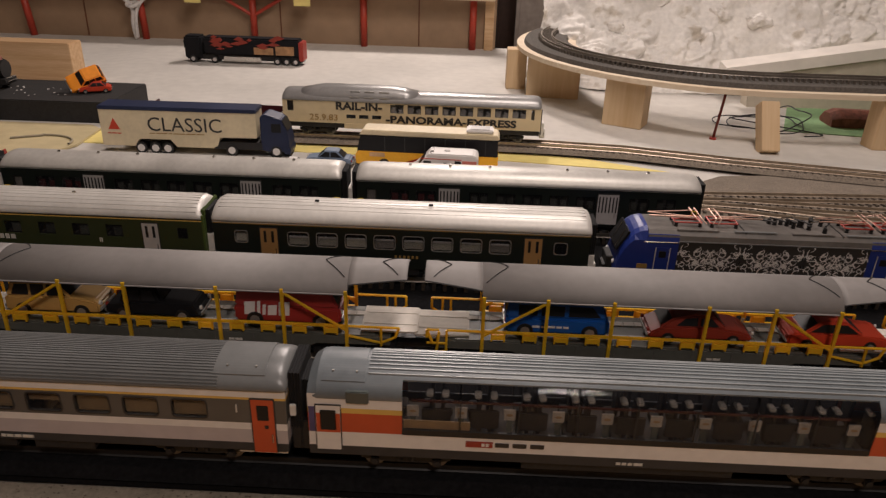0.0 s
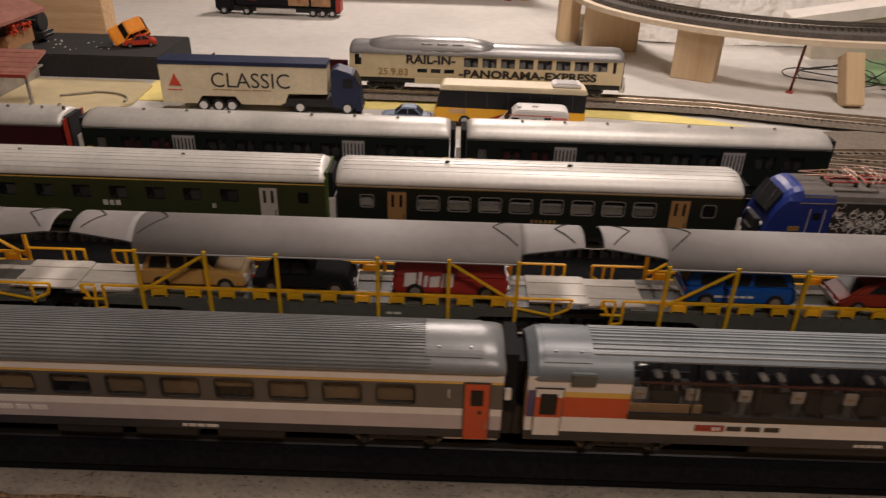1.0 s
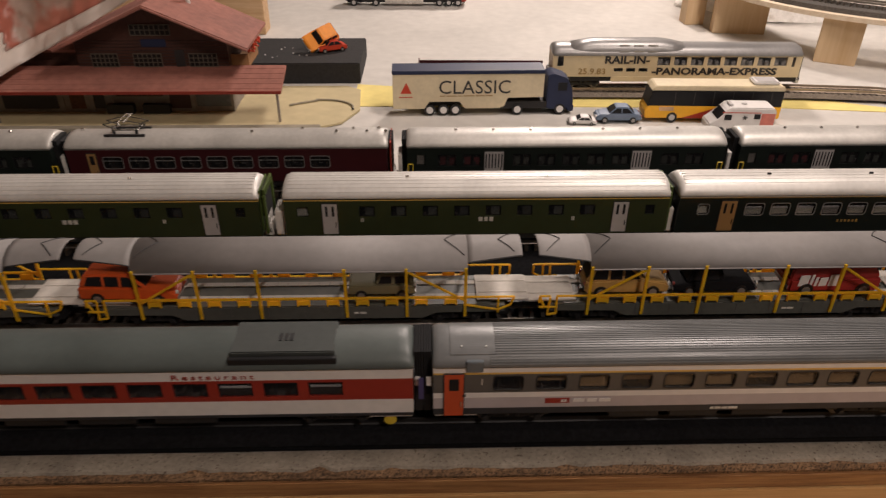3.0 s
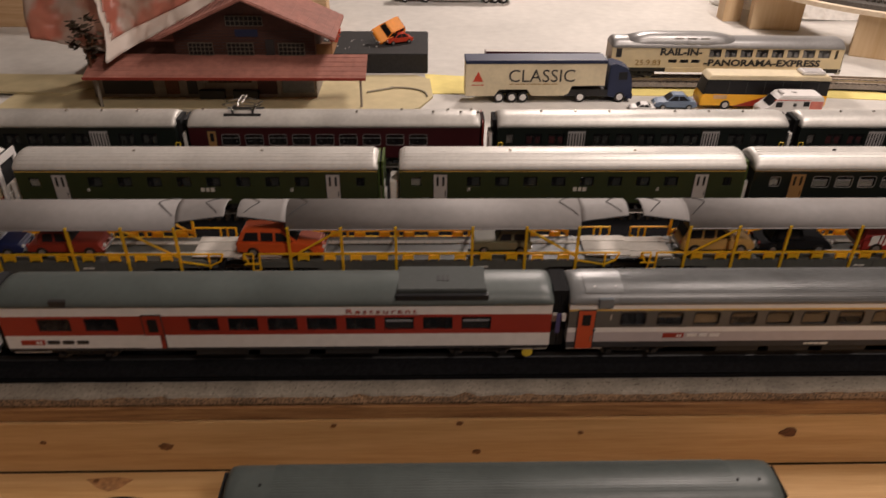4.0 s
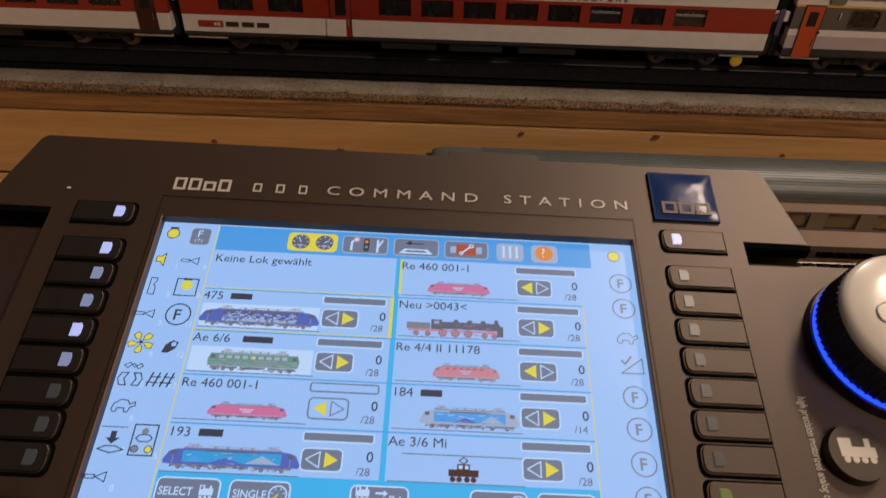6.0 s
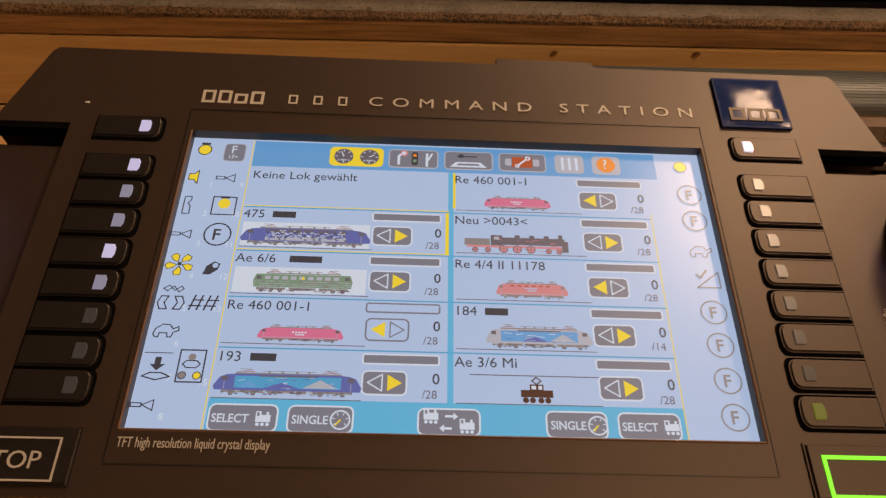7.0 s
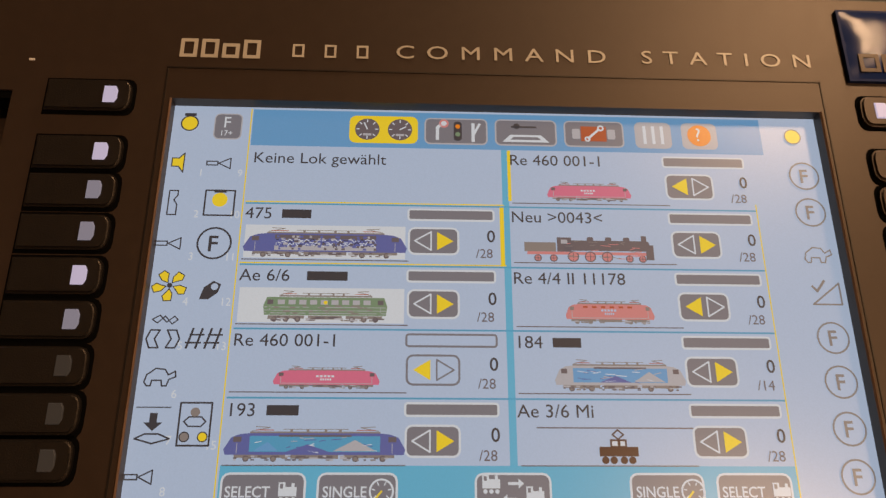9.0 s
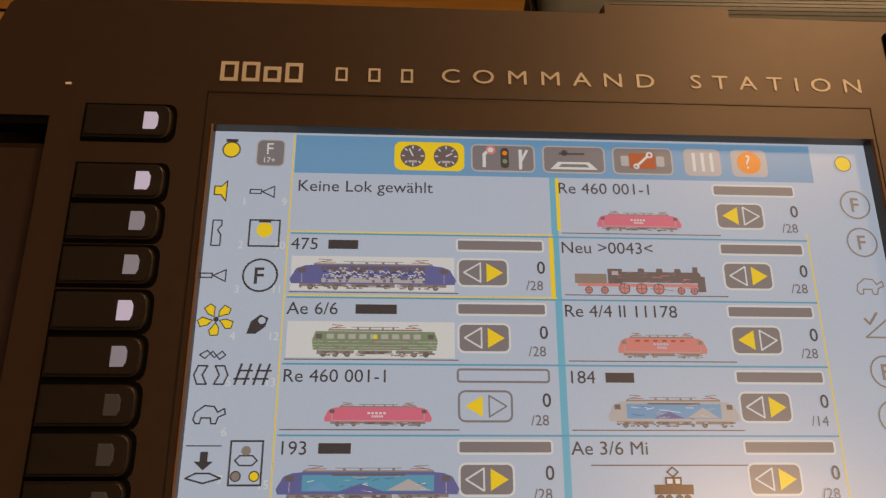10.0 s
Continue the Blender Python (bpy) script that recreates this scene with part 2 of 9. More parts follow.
def part(name, bm, material, parent=None, label="", smooth=False, kind="", at=None):
    mats = material if isinstance(material, (list, tuple)) else [material]
    if isinstance(bm, bpy.types.Mesh):
        me = bm
    else:
        bmesh.ops.recalc_face_normals(bm, faces=bm.faces)
        me = bpy.data.meshes.new(name)
        bm.to_mesh(me)
        bm.free()
        for m in mats:
            me.materials.append(M[m] if isinstance(m, str) else m)
        if smooth:
            me.polygons.foreach_set("use_smooth", [True] * len(me.polygons))
    ob = new(name, me)
    if not at and (parent is None or parent in ORIGIN):
        for v in me.vertices:
            if v.co.y > 0.58:
                v.co.x, v.co.y = camera_refit(v.co.x, v.co.y)
        ORIGIN.append(ob)
    if parent:
        ob.parent = parent
    elif at:
        at = (*camera_refit(at[0], at[1]), at[2])
    if at:
        ob.location = at
    return tagged(ob, label, kind=kind)


def pane_of(ob):
    ob.visible_shadow = False
    return ob


def box(bm, x0, x1, y0, y1, z0, z1, bevel=0.0, mi=0):
    v = [bm.verts.new((x, y, z)) for x in (x0, x1) for y in (y0, y1) for z in (z0, z1)]
    f = [bm.faces.new([v[i] for i in q]) for q in ((0, 1, 3, 2), (4, 6, 7, 5), (0, 4, 5, 1), (2, 3, 7, 6), (0, 2, 6, 4), (1, 5, 7, 3))]
    for q in f:
        q.material_index = mi
    if bevel:
        bmesh.ops.bevel(bm, geom=list({e for q in f for e in q.edges}), offset=bevel, segments=2, affect="EDGES", clamp_overlap=True)
    return v


def boxes(*rows, bevel=0.0):
    bm = bmesh.new()
    for r in rows:
        box(bm, *r, bevel=bevel)
    return bm


def prism(bm, pts, a, b, axis="y", bevel=0.0, taper=None, mi=0):
    """A polygon drawn in the two other axes (x, z for y; y, z for x; x, y for z), extruded from a to b."""
    def put(p, d):
        return {"y": (p[0], d, p[1]), "x": (d, p[0], p[1]), "z": (p[0], p[1], d)}[axis]
    mid, half = (a + b) / 2, (b - a) / 2
    one = [bm.verts.new(put(p, mid - half * (taper(p) if taper else 1))) for p in pts]
    two = [bm.verts.new(put(p, mid + half * (taper(p) if taper else 1))) for p in pts]
    f = [bm.faces.new(one), bm.faces.new(two[::-1])]
    k = len(pts)
    f += [bm.faces.new((one[i], one[(i + 1) % k], two[(i + 1) % k], two[i])) for i in range(k)]
    for q in f:
        q.material_index = mi
    if bevel:
        bmesh.ops.bevel(bm, geom=list({e for q in f for e in q.edges}), offset=bevel, segments=2, affect="EDGES", clamp_overlap=True)
    return f


def cyl(bm, c, r, h, axis="z", seg=16, r2=None, mi=0):
    """A cylinder or cone centred on c."""
    k = {"z": Matrix(), "x": Matrix.Rotation(radians(90), 4, "Y"), "y": Matrix.Rotation(radians(90), 4, "X")}[axis]
    g = bmesh.ops.create_cone(bm, cap_ends=True, segments=seg, radius1=r, radius2=r if r2 is None else r2, depth=h, matrix=Matrix.Translation(c) @ k)
    for v in g["verts"]:
        for q in v.link_faces:
            q.material_index = mi


def rod(bm, a, b, r, seg=6):
    a, b = Vector(a), Vector(b)
    d = b - a
    m = Matrix.Translation((a + b) / 2) @ d.to_track_quat("Z", "Y").to_matrix().to_4x4()
    bmesh.ops.create_cone(bm, cap_ends=True, segments=seg, radius1=r, radius2=r, depth=d.length, matrix=m)


def rods(pairs, r, seg=6):
    bm = bmesh.new()
    for a, b in pairs:
        rod(bm, a, b, r, seg)
    return bm


def tube(name, pts, r, material, parent=None, label="", cyclic=False):
    """A bent wire or pipe through the points."""
    c = bpy.data.curves.new(name, "CURVE")
    c.dimensions, c.bevel_depth, c.bevel_resolution, c.resolution_u = "3D", r, 3, 8
    s = c.splines.new("NURBS")
    s.points.add(len(pts) - 1)
    for q, p in zip(s.points, pts):
        q.co = (*p, 1)
    s.use_endpoint_u, s.order_u, s.use_cyclic_u = not cyclic, 3, cyclic
    tmp = bpy.data.objects.new(name, c)
    me = bpy.data.meshes.new_from_object(tmp)
    bpy.data.objects.remove(tmp)
    me.materials.clear()
    me.materials.append(M[material])
    me.polygons.foreach_set("use_smooth", [True] * len(me.polygons))
    return part(name, me, material, parent, label)


def loft(bm, sections, mi=0, caps=True, closed=True):
    """Joins rings of equally many points."""
    rings = [[bm.verts.new(p) for p in s] for s in sections]
    k = len(rings[0])
    for a, b in zip(rings, rings[1:]):
        for i in range(k if closed else k - 1):
            bm.faces.new((a[i], a[(i + 1) % k], b[(i + 1) % k], b[i])).material_index = mi
    if caps:
        bm.faces.new(rings[0]).material_index = mi
        bm.faces.new(rings[-1][::-1]).material_index = mi


def letters(name, text, size, at, material, parent, face="front", label="", squeeze=1.0, bold=0.0, align="LEFT", space=1.0):
    """Raised lettering in the built-in font; face: front (on a side that looks to -y), top (on a plate), or end."""
    c = bpy.data.curves.new(name, "FONT")
    c.body, c.size, c.extrude, c.align_x, c.offset, c.resolution_u = text, size, 0.00012, align, bold, 3
    c.space_character = space
    tmp = bpy.data.objects.new(name, c)
    me = bpy.data.meshes.new_from_object(tmp)
    bpy.data.objects.remove(tmp)
    me.materials.clear()
    me.materials.append(M[material])
    me.transform(Matrix.Diagonal((squeeze, 1, 1, 1)))
    if face == "front":
        me.transform(Matrix.Rotation(radians(90), 4, "X"))
    ob = part(name, me, material, parent, label)
    ob.location = at
    return ob


def sidewall(bm, x0, x1, bands, holes, y, depth, sign):
    """One side of a coach at y: stripes from bands [(z0, z1, material index)], with real window openings."""
    xs = sorted({x0, x1, *[v for h in holes for v in h[:2]]})
    zs = sorted({v for b in bands for v in b[:2]} | {v for h in holes for v in h[2:4]})
    grid = {}
    def v(x, z):
        return grid.setdefault((x, z), bm.verts.new((x, y, z)))
    for xa, xb in zip(xs, xs[1:]):
        for za, zb in zip(zs, zs[1:]):
            xm, zm = (xa + xb) / 2, (za + zb) / 2
            if any(h[0] < xm < h[1] and h[2] < zm < h[3] for h in holes):
                continue
            mi = next((b[2] for b in bands if b[0] < zm < b[1]), 0)
            bm.faces.new((v(xa, za), v(xb, za), v(xb, zb), v(xa, zb))).material_index = mi
    for a, b, c, d in holes:
        ring = ((a, c), (b, c), (b, d), (a, d))
        for (p, q), (r, s) in zip(ring, ring[1:] + ring[:1]):
            f = bm.faces.new([bm.verts.new(w) for w in ((p, y, q), (r, y, s), (r, y - sign * depth, s), (p, y - sign * depth, q))])
            f.material_index = next((k[2] for k in bands if k[0] < (c + d) / 2 < k[1]), 0)


def roofline(hw, ze, zt, p=2.6, n=15):
    out = []
    for i in range(n):
        y = -hw * math.cos(math.pi * i / (n - 1))
        out.append((y, ze + (zt - ze) * max(0.0, 1 - abs(y / hw) ** p) ** (1 / 1.7)))
    return out

# ---- structure ----
BX0, BX1, BY1 = -1.75, 1.35, 1.53
tagged(part("layout_board", boxes((BX0, BX1, 0.2622, BY1, -0.017, 0.0)), "board"), "grey painted layout board with scuffs", "table top", kind="structure")
rnd = random.Random(3)
nx = 900
rows, lip = [], []
for i in range(nx + 1):
    x = BX0 + (BX1 - BX0) * i / nx
    w = noise.noise((x * 22, 0, 0)) * 0.0012 + noise.noise((x * 90, 3, 0)) * 0.0012 + noise.noise((x * 260, 7, 0)) * 0.0008
    c = max(0, noise.noise((x * 75, 9, 0)) - 0.10) * 0.0045
    rows.append([(x, 0.262, 0.0005), (x, 0.250, 0.0005 + noise.noise((x * 60, 5, 1)) * 0.0003), (x, 0.2418 + w + c, -0.0002 - c * 0.2), (x, 0.2408 + w + c, -0.0016), (x, 0.262, -0.0030)])
    k = noise.noise((x * 130, 1, 4)) * 0.0012 + noise.noise((x * 330, 1, 8)) * 0.0010
    lip.append([(x, 0.2425 + w + c, -0.0014), (x, 0.2395 + w * 0.6 + k + c * 0.4, -0.0019 - abs(k)), (x, 0.2380 + k * 0.8, -0.0040), (x, 0.2383, -0.0060), (x, 0.262, -0.0060)])
bm = bmesh.new()
loft(bm, rows)
tagged(part("board_front_edge", bm, "chip"), "rough speckled chipboard top, chipped along the front edge", "board edge", kind="structure")
bm = bmesh.new()
loft(bm, lip)
tagged(part("board_broken_lip", bm, "lip"), "broken brown chipboard layer under the grey face", "board edge", kind="structure")
tagged(part("upper_strip", boxes((BX0, BX1, 0.2372, 0.262, -0.0172, -0.0062), bevel=0.0008), "strip"), "narrow brown layered strip under the board edge", "trim", kind="structure")
tagged(part("front_plank", boxes((BX0, BX1, 0.2365, 0.258, -0.0612, -0.0178), bevel=0.0006), "pine"), "upright pine plank with dark knots", "plank", kind="structure")
tagged(part("lower_shelf", boxes((BX0, BX1, -0.42, 0.2362, -0.081, -0.0615), bevel=0.0008), "pine"), "lower pine shelf board in front of the layout", "shelf", kind="structure")
for x, z, r in ((-0.33, -0.0205, 0.0016), (-0.412, -0.0215, 0.0013), (-0.522, -0.0385, 0.0030), (-0.119, -0.0315, 0.0042), (-0.318, -0.046, 0.0020), (-0.60, -0.034, 0.0014), (-0.70, -0.046, 0.0035), (-0.25, -0.030, 0.0011), (0.05, -0.04, 0.003)):
    bm = bmesh.new()
    cyl(bm, (0, 0, 0), r, 0.0012, "y", 14)
    for v in bm.verts:
        k = 1 + 0.5 * noise.noise((v.co.x * 700 + x * 9, v.co.z * 700, 1))
        v.co.x, v.co.z = v.co.x * k, v.co.z * k
    bmesh.ops.scale(bm, vec=(1.25, 1, 0.85), verts=bm.verts)
    tagged(part("wood_knot", bm, "knot" if r > 0.004 else "knot_pale", at=(x, 0.2361, z)), "dark round knot in the pine plank", "knot", kind="structure")
for x, y in ((-0.545, 0.176), (-0.64, 0.170), (-0.20, 0.19), (-0.57, 0.2285)):
    bm = bmesh.new()
    cyl(bm, (0, 0, 0), 0.0016, 0.0012, "z", 12)
    tagged(part("wood_knot", bm, "knot_pale", at=(x, y, -0.0612)), "small dark knot in the shelf board", "knot", kind="structure")

bm = bmesh.new()
prism(bm, [(-0.570, 0.2300), (-0.561, 0.2235), (-0.553, 0.2205), (-0.547, 0.2225), (-0.540, 0.2295), (-0.552, 0.2318)], -0.0615, -0.0611, "z")
tagged(part("resin_stain", bm, "resin"), "brown resin stain in the shelf board", "stain", kind="structure")

# rear fascia with red posts and the shelf above
tagged(part("rear_fascia", boxes((BX0, 0.135, 1.512, 1.530, 0.0, 0.096)), mat("brown_hardboard", (0.30, 0.205, 0.125), 0.7, var=0.08, scale=40, stain=0.15)), "brown hardboard panel behind the layout", "panel", kind="structure")
tagged(part("rear_end_post", boxes((0.112, 0.130, 1.496, 1.532, 0.0, 0.30), bevel=0.001), "pine_pale"), "pale wooden upright at the end of the panel", "post", kind="structure")
tagged(part("rear_shelf", boxes((BX0, 0.13, 1.47, 1.80, 0.0965, 0.108), bevel=0.001), "ply"), "pale shelf above the rear panel", "shelf", kind="structure")
# the room round the layout
ROOM = mat("room_wall_paint", (0.40, 0.34, 0.27), 0.85, var=0.04, scale=20, stain=0.06)
tagged(part("wall_north", boxes((-2.6, 2.4, 2.60, 2.70, -0.95, 1.75)), ROOM), "plain plastered room wall", "wall", kind="structure")
tagged(part("wall_south", boxes((-2.6, 2.4, -2.0, -1.9, -0.95, 1.75)), ROOM), "plain plastered room wall", "wall", kind="structure")
tagged(part("wall_west", boxes((-2.7, -2.6, -2.0, 2.7, -0.95, 1.75)), ROOM), "plain plastered room wall", "wall", kind="structure")
tagged(part("wall_east", boxes((2.4, 2.5, -2.0, 2.7, -0.95, 1.75)), ROOM), "plain plastered room wall", "wall", kind="structure")
tagged(part("ceiling", boxes((-2.7, 2.5, -2.0, 2.7, 1.75, 1.85)), ROOM), "plain plastered ceiling", "ceiling", kind="structure")
tagged(part("floor", boxes((-2.7, 2.5, -2.0, 2.7, -1.05, -0.95)), mat("room_floor", (0.12, 0.09, 0.06), 0.7)), "dark room floor", "floor", kind="structure")
for x in (-1.6, 1.2):
    for y in (0.30, 1.40):
        tagged(part("table_leg", boxes((x - 0.04, x + 0.04, y - 0.04, y + 0.04, -0.95, -0.0171), bevel=0.002), "pine"), "plain square table leg under the layout", "table leg", kind="structure")
    tagged(part("shelf_leg", boxes((x - 0.04, x + 0.04, -0.38, -0.30, -0.95, -0.0811), bevel=0.002), "pine"), "plain square leg under the lower shelf", "table leg", kind="structure")
# dark track bed under the four trains
tagged(part("track_bed", boxes((BX0, BX1, 0.2525, 0.512, 0.0, 0.0062), (BX0, BX1, 0.5125, 0.600, 0.0, 0.0036), bevel=0.0015), "bed"), "black foam track bed under the parked trains", "track bed", kind="structure")

# ---- rolling stock ----
ZR = 0.014  # rail top
ROW1, ROW2, ROW3, ROW4 = 0.2715, 0.3600, 0.4595, 0.5565
CACHE = {}


def shared(key, make, material, smooth=False):
    """One mesh for all alike pieces."""
    if key not in CACHE:
        bm = make()
        bmesh.ops.recalc_face_normals(bm, faces=bm.faces)
        me = bpy.data.meshes.new(key[0])
        bm.to_mesh(me)
        bm.free()
        me.materials.append(M[material])
        if smooth:
            me.polygons.foreach_set("use_smooth", [True] * len(me.polygons))
        CACHE[key] = me
    return CACHE[key]


def plate(w, h, t, bevel=0.0):
    return boxes((-w / 2, w / 2, -t / 2, t / 2, -h / 2, h / 2), bevel=bevel)


def ring(w, h, t, b):
    """A flat rectangular frame with rounded corners."""
    bm = bmesh.new()
    def outline(w, h, r, y):
        out = []
        for cx, cz, a0 in ((w / 2 - r, h / 2 - r, 0), (-w / 2 + r, h / 2 - r, 90), (-w / 2 + r, -h / 2 + r, 180), (w / 2 - r, -h / 2 + r, 270)):
            out += [(cx + r * math.cos(radians(a0 + k)), y, cz + r * math.sin(radians(a0 + k))) for k in (0, 45, 90)]
        return [bm.verts.new(p) for p in out]
    r = min(w, h) * 0.18
    o, i, o2, i2 = outline(w, h, r, -t), outline(w - 2 * b, h - 2 * b, r, -t), outline(w, h, r, 0), outline(w - 2 * b, h - 2 * b, r, 0)
    k = len(o)
    for j in range(k):
        n = (j + 1) % k
        bm.faces.new((o[j], o[n], i[n], i[j]))
        bm.faces.new((o[j], o2[j], o2[n], o[n]))
        bm.faces.new((i[j], i[n], i2[n], i2[j]))
    return bm


def wheelset(parent, x, r=0.0052, label=""):
    def make():
        bm = bmesh.new()
        for s in (-1, 1):
            cyl(bm, (0, s * 0.0085, r), r, 0.0022, "y", 20)
            cyl(bm, (0, s * 0.0071, r), r + 0.0007, 0.0006, "y", 20)
            cyl(bm, (0, s * 0.0098, r), r * 0.45, 0.0008, "y", 10)
        cyl(bm, (0, 0, r), 0.0011, 0.02, "y", 8)
        return bm
    return part("wheelset", shared(("wheelset", r), make, "wheel"), None, parent, label, at=(x, 0, 0))


def bogie(parent, x, span=0.0285):
    def make():
        bm = bmesh.new()
        for s in (-1, 1):
            y = s * 0.0115
            prism(bm, [(-span * 0.72, 0.0062), (-span * 0.72, 0.0088), (-span * 0.25, 0.0088), (-span * 0.15, 0.0075), (span * 0.15, 0.0075), (span * 0.25, 0.0088), (span * 0.72, 0.0088), (span * 0.72, 0.0062), (span * 0.3, 0.0045), (-span * 0.3, 0.0045)], y - 0.0012, y + 0.0012)
            for d in (-span / 2, span / 2):
                box(bm, d - 0.002, d + 0.002, y - 0.0022, y + 0.0022, 0.0032, 0.0072, 0.0004)
                cyl(bm, (d, y + s * 0.0022, 0.0052), 0.0016, 0.0012, "y", 10)
            for d in (-0.003, 0.003):
                cyl(bm, (d, y + s * 0.001, 0.0085), 0.0017, 0.005, "z", 10)
        box(bm, -span * 0.3, span * 0.3, -0.0105, 0.0105, 0.0065, 0.0105)
        return bm
    part("bogie", shared(("bogie", span), make, "frame"), None, parent, at=(x, 0, 0))
    for d in (-span / 2, span / 2):
        wheelset(parent, x + d)


def roof_z(hw, ze, zt, y, p=2.6):
    return ze + (zt - ze) * max(0.0, 1 - abs(y / hw) ** p) ** (1 / 1.7)


def coach_roof(parent, L, hw, ze, zt, material, ribs=(), rib_mat=None, smooth_end=0.024, p=2.2, name="roof", lip=0.0006):
    bm = bmesh.new()
    base = roofline(hw + lip, ze, zt, p, 25)
    def sec(x, k, w):
        return [(x, y * w, ze + (z - ze) * k) for y, z in base] + [(x, y * w, ze - 0.0006) for y in (hw + lip, -hw - lip)]
    h = L / 2
    loft(bm, [sec(-h, 0.62, 0.95), sec(-h + 0.0012, 0.84, 0.985), sec(-h + 0.004, 0.96, 1), sec(-h + 0.009, 1, 1), sec(h - 0.009, 1, 1), sec(h - 0.004, 0.96, 1), sec(h - 0.0012, 0.84, 0.985), sec(h, 0.62, 0.95)])
    r = part(name, bm, material, parent, smooth=True)
    if ribs:
        bm = bmesh.new()
        rise = 0.00020 if material in ("silver_roof", "lead_roof") or rib_mat else 0.00045
        for y in ribs:
            z = roof_z(hw + lip, ze, zt, y, p)
            a = math.atan2(roof_z(hw + lip, ze, zt, y + 0.0001, p) - roof_z(hw + lip, ze, zt, y - 0.0001, p), 0.0002)
            ty, tz = math.cos(a), math.sin(a)
            loft(bm, [[(x, y + ty * u - tz * w, z + tz * u + ty * w) for u, w in ((-0.00042, -0.0005), (-0.00030, rise), (0.00030, rise), (0.00042, -0.0005))] for x in (-h + smooth_end, h - smooth_end)])
        part("roof_ribs", bm, rib_mat or material, r)
    return r


def end_panel(roof, x0, x1, hw, ze, zt, material, span=0.0132, p=2.2):
    """A smooth cover plate that lies proud on a roof end, with two bolts."""
    ys = [-span + 2 * span * i / 20 for i in range(21)]
    bm = bmesh.new()
    loft(bm, [[(x, y, roof_z(hw, ze, zt, y, p) + 0.0005) for y in ys] + [(x, y, roof_z(hw, ze, zt, y, p) - 0.0003) for y in ys[::-1]] for x in (x0, x1)])
    q = part("roof_cover", bm, material, roof, smooth=False)
    for k in (0.25, 0.80):
        x, y = x0 + (x1 - x0) * k, -span * 0.72
        part("bolt", (lambda b: (cyl(b, (x, y, roof_z(hw, ze, zt, y, p) + 0.0007), 0.0005, 0.0007, "z", 8), b)[1])(bmesh.new()), "dull_frame", q)


def rib_places(count, span, hw, ze, zt, p):
    """Even steps along the arch of a roof, out to span on both sides."""
    arc = [-span + 2 * span * i / 400 for i in range(401)]
    run = [0.0]
    for a, b in zip(arc, arc[1:]):
        run.append(run[-1] + math.hypot(b - a, roof_z(hw, ze, zt, b, p) - roof_z(hw, ze, zt, a, p)))
    out, k = [], 0
    for i in range(count):
        while run[k] < run[-1] * i / (count - 1) - 1e-9 and k < 400:
            k += 1
        out.append(arc[k])
    return out


def gangway(parent, x, s, hw=0.0085, z0=0.0205, z1=0.045, material="black", folds=4):
    """Rubber bellows of a coach end."""
    bm = bmesh.new()
    rings = []
    for i in range(2 * folds + 1):
        d = 0.0006 * (i % 2)
        rings.append([(x + s * i * 0.00065, y, z) for y, z in ((-hw + d, z0 + d), (hw - d, z0 + d), (hw - d, z1 - d), (-hw + d, z1 - d))])
    loft(bm, rings)
    part("gangway_bellows", bm, material, parent)


def buffers(parent, x, s, head="coupling", tall=1.0):
    bm = bmesh.new()
    for y in (-0.0085, 0.0085):
        cyl(bm, (x + s * 0.0022, y, 0.0115), 0.0011, 0.0044, "x", 10)
        cyl(bm, (x + s * 0.0046, y, 0.0115), 0.0024, 0.0007, "x", 14)
    part("buffer_pair", bm, "frame", parent)
    bm = boxes(sorted((x, x + s * 0.0044)) + [-0.0110, 0.0050, 0.0080, 0.0080 + 0.0160 * tall], sorted((x, x + s * 0.0062)) + [-0.0095, 0.0026, 0.0066, 0.0066 + 0.0104 * tall], bevel=0.0005)
    part("coupling", bm, head, parent, "white plastic coupling head" if head == "coupling" else "")


